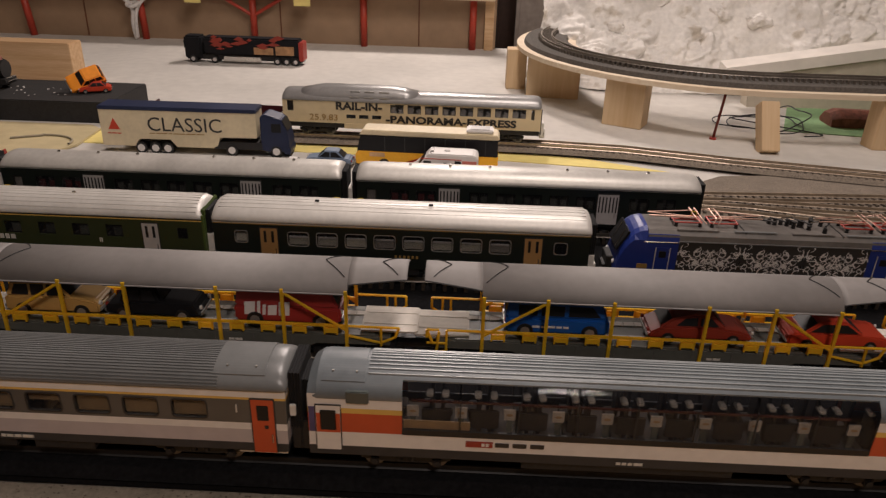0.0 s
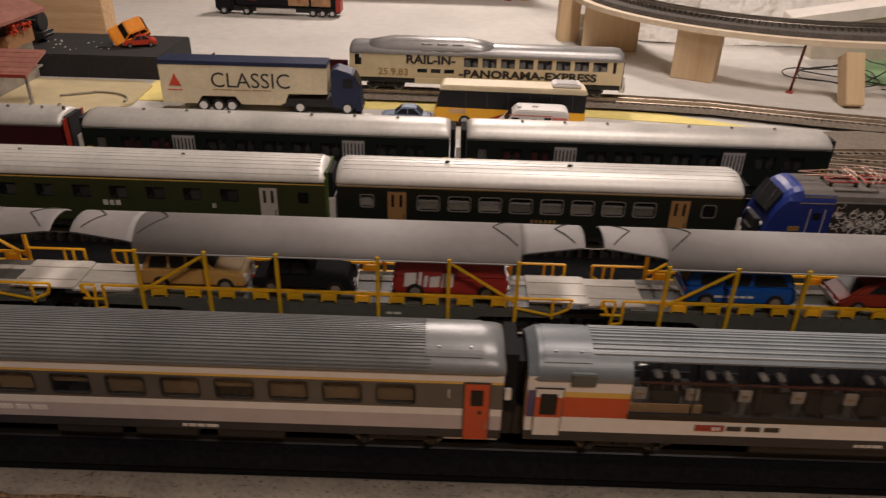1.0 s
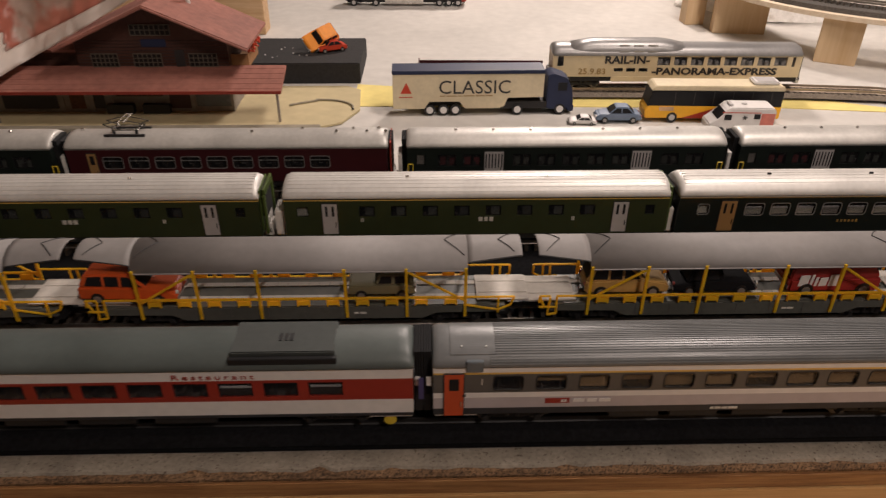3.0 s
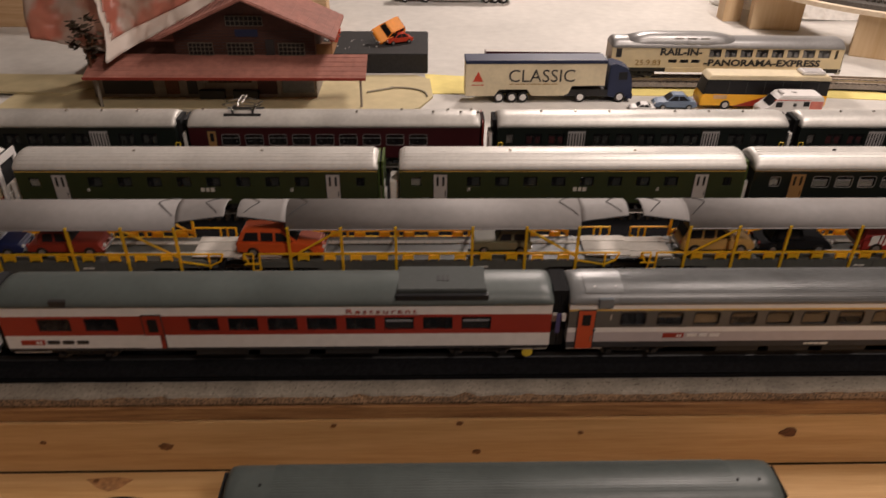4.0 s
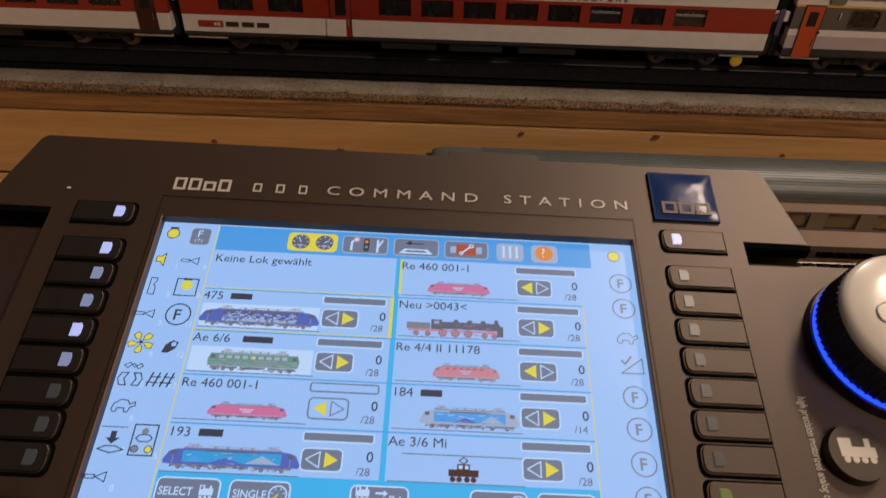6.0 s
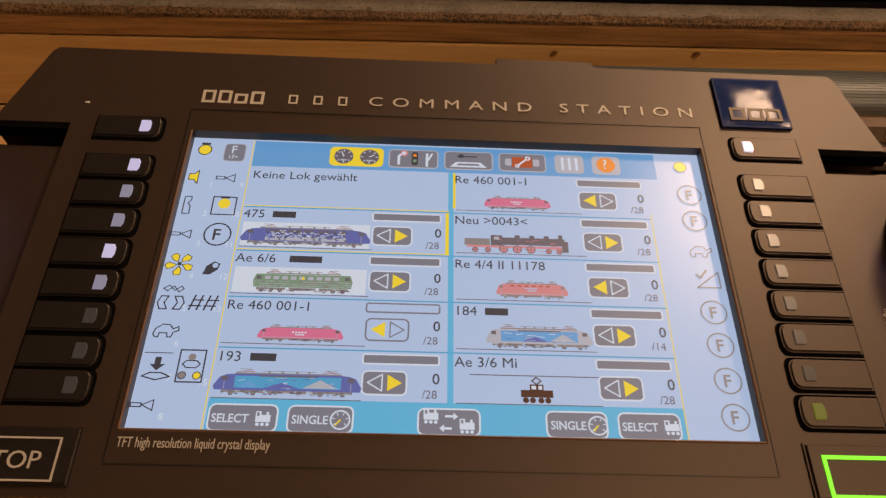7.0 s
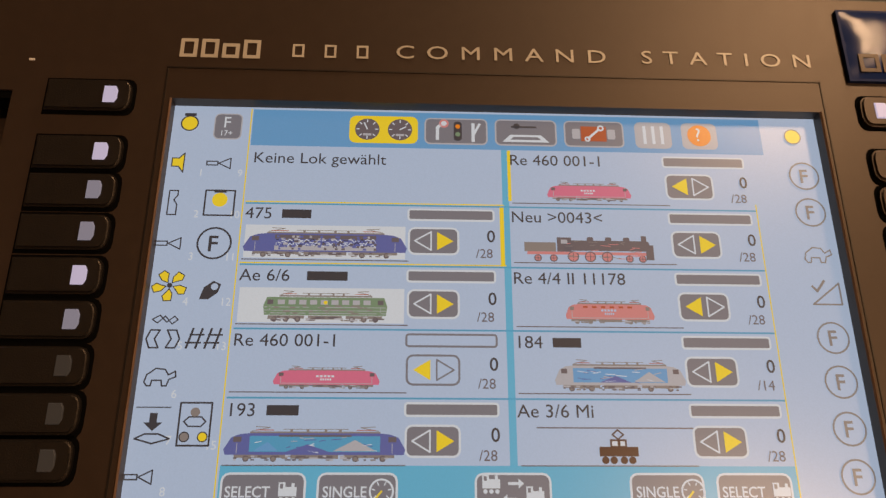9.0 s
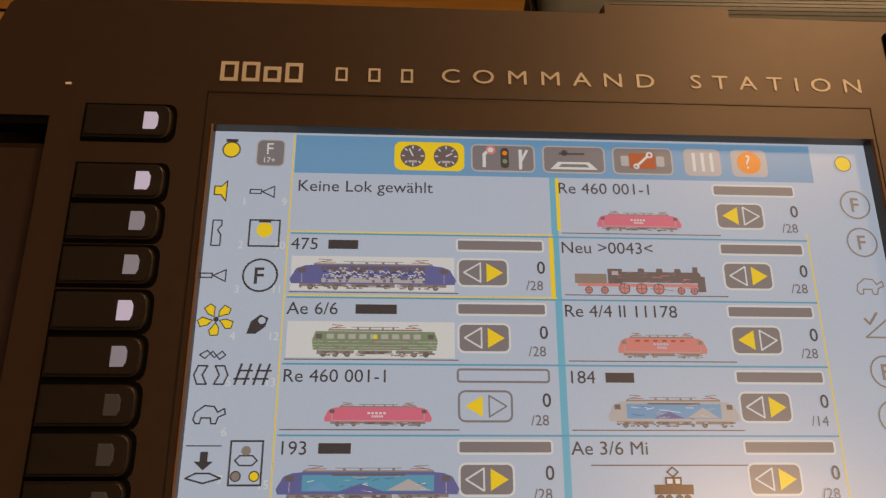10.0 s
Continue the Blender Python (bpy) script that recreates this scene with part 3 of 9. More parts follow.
def coach(name, label, x0, x1, yc, bands, wins, doors, roof, ribs=0, rib_span=0.013, rib_mat=None, hw=0.0162, ze=0.042, zt=0.0525, p=2.2,
          group="", pane="glass", frames="", bell="black", smooth_end=0.024, zr=ZR):
    """A passenger coach between x0 and x1. bands: (z0, z1, material). wins: (x, w, z0, z1, fill). doors: (x, w, z0, z1, material, panes)."""
    if yc > 0.2:
        x0, x1 = camera_refit(x0, yc)[0], camera_refit(x1, yc)[0]
        wins = [(camera_refit(w[0], yc)[0], *w[1:]) for w in wins]
        doors = [(camera_refit(d[0], yc)[0], *d[1:]) for d in doors]
    xc, L = (x0 + x1) / 2, x1 - x0
    t = thing(name, label, "railway coach", (xc, yc, zr), group=group)
    t.matrix_world = pose(xc, yc, zr)
    mats = list(dict.fromkeys(b[2] for b in bands))
    bb = [(a, b, mats.index(m)) for a, b, m in bands]
    holes = [(w[0] - xc - w[1] / 2, w[0] - xc + w[1] / 2, w[2], w[3]) for w in wins]
    bm = bmesh.new()
    h = L / 2
    for s in (-1, 1):
        sidewall(bm, -h + 0.0006, h - 0.0006, bb, holes, s * hw, 0.0014, s)
    for s in (-1, 1):
        for a, b, i in bb:
            f = bm.faces.new([bm.verts.new(q) for q in ((s * (h - 0.0006), -hw, a), (s * (h - 0.0006), hw, a), (s * (h - 0.0006), hw, b), (s * (h - 0.0006), -hw, b))])
            f.material_index = i
    bmesh.ops.remove_doubles(bm, verts=bm.verts, dist=1e-6)
    part("body", bm, mats, t)
    part("floor_pan", boxes((-h + 0.002, h - 0.002, -hw + 0.001, hw - 0.001, bands[0][0] - 0.0012, bands[0][0] + 0.002)), "frame", t)
    bm = bmesh.new()
    x = -h + 0.012
    while x < -h + L - 0.012:
        for y in (-0.009, 0.009):
            box(bm, x, x + 0.006, y - 0.005, y + 0.005, bands[0][0], bands[0][0] + 0.007)
            box(bm, x, x + 0.0022, y - 0.005, y + 0.005, bands[0][0] + 0.007, bands[0][0] + 0.0165)
        x += 0.0115
    part("seat_rows", bm, "inside", t)
    for w in wins:
        xl, zc, hh = w[0] - xc, (w[2] + w[3]) / 2, w[3] - w[2]
        win = part("window", shared(("window", round(w[1], 5), round(hh, 5), pane), lambda: plate(w[1], hh, 0.0005), pane), None, t, at=(xl, -hw + 0.0007, zc))
        pane_of(win)
        if frames:
            part("window_frame", shared(("window_frame", round(w[1], 5), round(hh, 5), frames), lambda: ring(w[1] + 0.0008, hh + 0.0008, 0.0003, 0.0005), frames), None, win, at=(0, -0.0007, 0))
        kind, _, cloth = w[4].partition(":")
        if kind == "low":
            part("seat_back", shared(("seat_back", round(w[1], 5), round(hh, 5), cloth), lambda: plate(w[1] * 0.94, hh * 0.62, 0.0006), cloth), None, win, at=(0, 0.0014, -hh * 0.17))
            part("seat_top", shared(("seat_top", round(w[1], 5)), lambda: plate(w[1] * 0.90, hh * 0.13, 0.0010, 0.0002), "white"), None, win, at=(0, 0.0010, hh * 0.10))
        elif kind == "side":
            part("curtain", shared(("curtain", round(w[1], 5), cloth), lambda: plate(w[1] * 0.52, hh * 0.92, 0.0006), cloth), None, win, at=(w[1] * 0.14, 0.0013, 0))
        elif kind == "seats":
            part("seat_back", shared(("seat_back", round(w[1], 5), cloth), lambda: boxes((-w[1] * 0.40, -w[1] * 0.08, -0.0003, 0.0003, -hh * 0.48, hh * 0.18), (w[1] * 0.12, w[1] * 0.42, -0.0003, 0.0003, -hh * 0.48, hh * 0.12), bevel=0.0002), cloth), None, win, at=(0, 0.0020, 0))
        elif w[4]:
            drop = hh * (0.5 if w[4] == "half" else 0.96)
            m = "blind" if w[4] == "half" else w[4]
            part("roller_blind", shared(("roller_blind", round(w[1], 5), round(drop, 5), m), lambda: plate(w[1] * 0.97, drop, 0.0003), m), None, win, at=(0, 0.0012, hh * 0.48 - drop / 2))
    for d in doors:
        xl = d[0] - xc
        bm = boxes((xl - d[1] / 2, xl + d[1] / 2, -hw - 0.0005, -hw + 0.0005, d[2], d[3]))
        door = part("door", bm, d[4], t)
        part("door_gap", boxes(*[(xl + s * d[1] / 2 - 0.00025, xl + s * d[1] / 2 + 0.00025, -hw - 0.00058, -hw, d[2], d[3]) for s in (-1, 1)], (xl - d[1] / 2, xl + d[1] / 2, -hw - 0.00058, -hw, d[3] - 0.0003, d[3] + 0.0003)), "ink", door)
        for px, pz, pw, ph in d[5]:
            part("door_window", boxes((xl + px - pw / 2, xl + px + pw / 2, -hw - 0.0008, -hw, pz - ph / 2, pz + ph / 2), bevel=0.0002), "glass_dark", door)
        part("door_handle", rods([((xl + d[1] * 0.36, -hw - 0.0009, d[2] + 0.006), (xl + d[1] * 0.36, -hw - 0.0009, d[2] + 0.0105))], 0.0003), "chrome", door)
    ys = rib_places(ribs, rib_span, hw + 0.0006, ze, zt, p) if ribs else []
    rf = coach_roof(t, L, hw, ze, zt, roof, ys, rib_mat, smooth_end, p)
    third = 0.4 < yc < 0.5
    for s in (-1, 1):
        if third and s < 0:  # bare end with a tall white coupling plate
            part("coupling_plate", boxes((-h - 0.0078, -h - 0.0006, -0.0120, 0.0080, 0.0090, 0.0290), bevel=0.0006), "coupling", t, "white plastic coupling plate")
        else:
            if name == "regional_coach":
                part("end_frame", boxes(*[(h, h + 0.0012, y - 0.0008, y + 0.0008, 0.014, 0.0462) for y in (-0.0132, 0.0132)], (h, h + 0.0012, -0.0140, 0.0140, 0.0462, 0.0476)), "green_lt", t, "leaf-green frame round the bellows")
            gangway(t, s * h, s, material="bellows" if bell == "black" else bell, **({"hw": 0.0118, "z1": 0.0505} if 0.2 < yc < 0.3 else {"folds": 3 if yc > 0.4 else 2, "hw": 0.0105, "z0": 0.010, "z1": 0.0465}))
        if yc > 0.5 and s < 0:
            part("coupling_plate", boxes((-h - 0.0072, -h - 0.0040, -0.0118, 0.0060, 0.0080, 0.0330), bevel=0.0005), "coupling", t, "upright white coupling plate")
        if 0.2 < yc < 0.3:
            part("rubber_strip", boxes(sorted((s * (h + 0.0003), s * (h + 0.0030))) + [-0.0140, -0.0122, 0.0288, 0.0345], bevel=0.0003), "coupling", t, "small pale plug beside the bellows")
        buffers(t, s * h, s, "frame" if yc < 0.3 else "coupling", 0.5 if yc > 0.5 else 1.0)
        bogie(t, s * (h - 0.043))
        if yc < 0.3:
            part("coupling_shaft", boxes(sorted((s * (h - 0.0015), s * (h - 0.024))) + [-0.0148, -0.0128, 0.0078, 0.0094], bevel=0.0003), "coupling", t, "cream plastic coupling shaft")
    for a, b in ((-0.045, -0.018), (-0.012, 0.014), (0.022, 0.05)):
        a, b = a * L / 0.28, b * L / 0.28
        part("underfloor_box", boxes((a, b, -0.0150, 0.0150, 0.0052, bands[0][0]), bevel=0.0004), "frame", t)
    return t, rf


def bars(name, parent, x, y, z, widths, h, material, gap=0.0006, label=""):
    """Unreadable small print as plain bars."""
    bm = bmesh.new()
    for w in widths:
        box(bm, x, x + w, y - 0.00012, y + 0.0002, z - h / 2, z + h / 2)
        x += w + gap
    return part(name, bm, material, parent, label)


# --- front row: express train ---
EC = [(0.0105, 0.0148, "skirt"), (0.0148, 0.0222, "mauve"), (0.0222, 0.0258, "white"), (0.0258, 0.0384, "darkgrey"), (0.0384, 0.0396, "yellowline"), (0.0396, 0.0441, "white")]
FILL = ["", "half", "blind", "half", "blind", "blind", "half", "blind", "blind", "blind"]
wins = [(-0.2235 + 0.0217 * i, 0.0155, 0.0276, 0.0370, FILL[i]) for i in range(10)]
grey, rf = coach("express_coach", "grey and mauve first-class coach with orange doors", -0.263, 0.0155, ROW1, EC, wins,
                 [(-0.2515, 0.0105, 0.0100, 0.0392, "orange", [(0, 0.0318, 0.0052, 0.0080)]), (0.0045, 0.0105, 0.0100, 0.0392, "orange", [(0, 0.0318, 0.0052, 0.0080)])],
                 "grey_roof", ribs=27, rib_span=0.0165, group="front express train", smooth_end=0.030, frames="ink", ze=0.0439)
gx = (-0.263 + 0.0155) / 2
for s in (-1, 1):
    e = (0.0155 + 0.263) / 2
    end_panel(rf, *sorted((s * (e - 0.0305), s * (e - 0.0075))), 0.0168, 0.0439, 0.0525, "grey_roof")
    part("door_button", boxes((s * 0.128 - 0.0001 + 0.0028, s * 0.128 + 0.0016 + 0.0028, -0.0172, -0.0166, 0.0235, 0.0252), bevel=0.0002), "ink", grey)
letters("class_figure", "1", 0.006, (-0.0065 - gx, -0.0168, 0.0318), "pale_ink", grey)
letters("class_figure", "1", 0.006, (-0.2405 - gx, -0.0168, 0.0318), "pale_ink", grey)
part("emblem", boxes((-0.205 - gx, -0.192 - gx, -0.0165, -0.016, 0.0178, 0.0212)), "red", grey, "red railway emblem panel")
bars("emblem_mark", grey, -0.1965 - gx, -0.0166, 0.0195, [0.0012, 0.0012], 0.0016, "white", 0.0005)
bars("operator_lettering", grey, -0.190 - gx, -0.0164, 0.0195, [0.006, 0.005, 0.006], 0.0022, "white", 0.0015)
bars("number_bars", grey, -0.115 - gx, -0.0164, 0.0125, [0.002, 0.003, 0.003, 0.005], 0.0014, "pale_ink")
part("roof_hatch", boxes((-0.2475 - gx, -0.2385 - gx, -0.0172, -0.0146, 0.0405, 0.0475), bevel=0.0004), "bluegrey_roof", rf)

# panorama coach: glass sides that curve into the roof
PX0, PX1 = 0.0245, 0.3060
pc = (PX0 + PX1) / 2
pan = thing("panorama_coach", "white and red panorama coach with tall curved glass sides", "railway coach", (pc, ROW1, ZR), group="front express train")
h, hw = (PX1 - PX0) / 2, 0.0162
G0, G1 = 0.066 - pc, 0.2705 - pc  # the glazed stretch
low = [(0.0105, 0.0155, 0), (0.0155, 0.0232, 1)]
bm = bmesh.new()
for s in (-1, 1):
    sidewall(bm, -h, h, low, [], s * hw, 0.001, s)
    for a, b in ((-h, G0), (G1, h)):
        sidewall(bm, a, b, [(0.0232, 0.0335, 2), (0.0335, 0.0362, 3), (0.0362, 0.0435, 1)], [], s * hw, 0.001, s)
    box(bm, -h + 0.002, h - 0.002, *sorted((s * (hw - 0.0005), s * (hw - 0.0002))), 0.0106, 0.0231)
    e = s * h
    for a, b, i in ((0.0105, 0.0155, 0), (0.0155, 0.0435, 1)):
        bm.faces.new([bm.verts.new(q) for q in ((e, -hw, a), (e, hw, a), (e, hw, b), (e, -hw, b))]).material_index = i
part("body", bm, ["skirt", "white", "orange", "yellowline"], pan)
part("floor_pan", boxes((-h + 0.001, h - 0.001, -hw + 0.001, hw - 0.001, 0.0105, 0.0175)), "frame", pan)
prof = roofline(hw + 0.0003, 0.042, 0.0525, 2.2, 41)
bm = bmesh.new()
top = [q for q in prof if abs(q[0]) <= 0.0125]
for x0, x1, pts in ((-h + 0.004, G0, prof), (G1, h - 0.004, prof), (G0, G1, top)):
    loft(bm, [[(x, y, z) for y, z in pts] + [(x, y, z - 0.0008) for y, z in pts[::-1]] for x in (x0, x1)])
for s in (-1, 1):
    loft(bm, [[(s * (h - 0.004), y, z) for y, z in prof] + [(s * (h - 0.004), hw, 0.041), (s * (h - 0.004), -hw, 0.041)], [(s * h, y * 0.96, 0.042 + (z - 0.042) * 0.66) for y, z in prof] + [(s * h, hw * 0.96, 0.041), (s * h, -hw * 0.96, 0.041)]])
proof = part("roof", bm, "bluegrey_roof", pan)
bm = bmesh.new()
for i in range(9):
    y = 0.0096 * (i / 4 - 1)
    z = roof_z(hw + 0.0003, 0.042, 0.0525, y, 2.2)
    box(bm, -h + 0.0262, h - 0.02, y - 0.0004, y + 0.0004, z - 0.0006, z + 0.0005)
part("roof_ribs", bm, "panorama_rib", proof)
end_panel(proof, -h + 0.0060, -h + 0.0250, hw + 0.0003, 0.042, 0.0525, "bluegrey_roof")
side = [(-hw - 0.0002, 0.0232), (-hw - 0.0002, 0.042)] + [q for q in prof if q[0] < -0.0122 and q[1] > 0.0425]
for s in (-1, 1):
    n = 8
    for i in range(n):
        a, b = G0 + (G1 - G0) * i / n + 0.0004, G0 + (G1 - G0) * (i + 1) / n - 0.0004
        bm = bmesh.new()
        loft(bm, [[(x, -s * y, z) for y, z in side] + [(x, -s * (y + 0.0004), z) for y, z in side[::-1]] for x in (a, b)])
        pane_of(part("panorama_window", bm, "glass_clear", pan))
        part("window_bar", boxes((b + 0.0001, b + 0.0007, *sorted((s * hw, s * (hw - 0.0006))), 0.0232, 0.043)), "black", pan)
part("window_sill", boxes((G0, G1, -hw - 0.0003, -hw + 0.001, 0.0232, 0.0262)), "black", pan, "black sill band under the glass")
for i in range(10):
    x = G0 + 0.0045 + i * 0.0214
    for y in (-0.0085, 0.0085):
        for s in (-1, 1):
            bm = boxes((x + s * 0.0065 - 0.0028, x + s * 0.0065 + 0.0028, y - 0.0040, y + 0.0040, 0.018, 0.0225), (x + s * 0.0082 - 0.0008, x + s * 0.0082 + 0.0008, y - 0.0040, y + 0.0040, 0.0225, 0.0405), bevel=0.0005)
            part("passenger_seat", bm, "dark_cloth", pan)
            if s > 0 or y < 0:
                part("headrest", boxes((x + s * 0.0072 - 0.0014, x + s * 0.0072 + 0.0016, y - 0.0026, y + 0.0026, 0.0400, 0.0418), bevel=0.0005), "seat_grey", pan, "pale headrest")
        if y > 0:
            continue
        bm = bmesh.new()
        prism(bm, [(x + 0.0026, 0.0312), (x + 0.0026, 0.0366), (x - 0.0026, 0.0366), (x - 0.0024, 0.0312)], y - 0.0046, y - 0.0036, "y")
        st_ = part("seat_table", bm, "seat_grey", pan, "pale folding table")
        part("pedestal", boxes((x - 0.0012, x + 0.0014, y - 0.0044, y - 0.0036, 0.0240, 0.0312)), "dim_seat", st_)
        bm = bmesh.new()
        cyl(bm, (0, 0, 0), 0.0015, 0.0003, "y", 16)
        bmesh.ops.scale(bm, vec=(1, 1, 0.42), verts=bm.verts)
        bmesh.ops.translate(bm, vec=(x, y - 0.0047, 0.0341), verts=bm.verts)
        part("table_recess", bm, "tan", st_)
        part("seat_flank", boxes((x + 0.0040, x + 0.0168, y - 0.0052, y - 0.0042, 0.0262, 0.0362), bevel=0.0008), "dark_cloth", pan)
part("luggage_rail", boxes((G0 + 0.004, G1 - 0.010, -0.0128, -0.0122, 0.0388, 0.0398)), "maroon", pan, "thin maroon rail along the seats")
part("inner_partition", boxes((G0 + 0.0005, G0 + 0.030, -0.0152, -0.0146, 0.0262, 0.0305)), "tan", pan, "tan luggage partition")
part("floor_carpet", boxes((G0, G1, -0.0155, 0.0155, 0.0176, 0.0180)), "inside", pan)
dx = 0.0335 - pc
door = part("door", boxes((dx - 0.0055, dx + 0.0055, -hw - 0.0005, -hw + 0.0004, 0.0135, 0.0375)), "white", pan)
part("door_gap", boxes((dx - 0.0058, dx - 0.0054, -hw - 0.0006, -hw, 0.0125, 0.038), (dx + 0.0054, dx + 0.0058, -hw - 0.0006, -hw, 0.0125, 0.038), (dx - 0.0058, dx + 0.0058, -hw - 0.0006, -hw, 0.0376, 0.038)), "ink", door)
part("door_panel", boxes((dx - 0.0053, dx + 0.0053, -hw - 0.0006, -hw, 0.0232, 0.0335)), "orange", door)
part("door_window", boxes((dx - 0.0036, dx + 0.0034, -hw - 0.0009, -hw, 0.0245, 0.0352), bevel=0.0003), "glass_dark", door)
part("end_panel", boxes((-h + 0.0004, dx - 0.006, -hw - 0.0004, -hw + 0.0004, 0.0232, 0.0365)), "navyend", pan, "violet blue end panel")
part("emblem", boxes((0.0945 - pc, 0.1065 - pc, -hw - 0.0004, -hw + 0.0003, 0.0182, 0.0212)), "red", pan, "red railway emblem panel")
bars("emblem_mark", pan, 0.1015 - pc, -hw - 0.0005, 0.0197, [0.0014, 0.0014], 0.0016, "white", 0.0005)
bars("operator_lettering", pan, 0.1075 - pc, -hw - 0.0002, 0.0197, [0.0062, 0.0062, 0.0062], 0.0022, "ink", 0.0016)
bars("number_bars", pan, 0.162 - pc, -hw - 0.0002, 0.0125, [0.002, 0.002, 0.002, 0.004], 0.0013, "pale_ink")
part("roof_hatch", boxes((0.0415 - pc, 0.0515 - pc, -0.0171, -0.0148, 0.0392, 0.0455), bevel=0.0004), "green_roof", proof)
for s in (-1, 1):
    gangway(pan, s * h, s, material="bellows")
    buffers(pan, s * h, s, "frame")
    bogie(pan, s * (h - 0.043))
part("underfloor_box", boxes((-0.045, 0.05, -0.0145, 0.0145, 0.0052, 0.0105), bevel=0.0004), "frame", pan)

# restaurant coach
RC = [(0.0105, 0.0125, "skirt"), (0.0125, 0.0222, "white"), (0.0222, 0.0365, "red"), (0.0365, 0.0441, "white")]
rx0, rx1 = -0.6125, -0.2725
rxc = (rx0 + rx1) / 2
rw = [(-0.580, 0.0195, 0.0250, 0.0346, ""), (-0.5515, 0.0195, 0.0250, 0.0346, "")] + [(-0.489 + 0.0241 * i, 0.0178, 0.0250, 0.0346, "low:inside" if i in (5, 7) else "") for i in range(8)]
rest, rrf = coach("restaurant_coach", "red and white restaurant coach with grey-green roof", rx0, rx1, ROW1, RC, rw,
                  [(-0.520, 0.0115, 0.0125, 0.0372, "red", [(0, 0.0295, 0.0058, 0.0095)])], "green_roof", group="front express train", ze=0.0439)
part("door_lower_panel", boxes((-0.5255 - rxc, -0.5145 - rxc, -0.0169, -0.0166, 0.0126, 0.0222)), "white", rest)
letters("restaurant_lettering", "Restaurant", 0.0046, (-0.402 - rxc, -0.0166, 0.0378), "red", rest, squeeze=1.55, space=1.35)
part("emblem", boxes((-0.598 - rxc, -0.584 - rxc, -0.0166, -0.016, 0.0155, 0.0190)), "red", rest, "red railway emblem panel")
bars("emblem_mark", rest, -0.589 - rxc, -0.0167, 0.0172, [0.0014, 0.0014], 0.0018, "white", 0.0005)
bars("operator_lettering", rest, -0.5825 - rxc, -0.0164, 0.0172, [0.0072, 0.0068, 0.0068], 0.0026, "ink", 0.0018)
part("end_panel", boxes((-0.2755 - rxc, rx1 - 0.0004 - rxc, -0.0166, -0.016, 0.0222, 0.0365)), "navyend", rest, "violet blue end panel")
part("air_conditioner", boxes((-0.371 - rxc, -0.318 - rxc, -0.0130, 0.0125, 0.0450, 0.0525), bevel=0.0006), "dark_unit", rrf, "raised roof air-conditioning unit")
part("air_conditioner_rim", boxes((-0.372 - rxc, -0.317 - rxc, -0.0158, -0.0128, 0.0428, 0.0500), bevel=0.0003), "black", rrf)
for i in range(3):
    part("vent", boxes((-0.3475 - rxc + i * 0.0028, -0.3457 - rxc + i * 0.0028, -0.004, 0.002, 0.0523, 0.0528)), "black", rrf)
part("roof_hatch", boxes((-0.5745 - rxc, -0.5645 - rxc, -0.0168, -0.014, 0.0430, 0.0480), bevel=0.0004), "ink", rrf)
part("axle_generator", (lambda b: (cyl(b, (-0.291 - rxc, -0.0135, 0.0052), 0.0034, 0.0016, "y", 18), b)[1])(bmesh.new()), "brass", rest, "yellow axle-end disc")

# second-class coach beyond it
SW = [(-0.655 - 0.0241 * i, 0.0178, 0.0250, 0.0346, "") for i in range(9)]
coach("second_class_coach", "red and white express coach coupled to the restaurant coach", -0.9005, -0.6185, ROW1, RC, SW,
                 [(-0.632, 0.0105, 0.0125, 0.0385, "maroon", [(0, 0.0295, 0.005, 0.009)])], "green_roof", group="front express train", ze=0.0439)

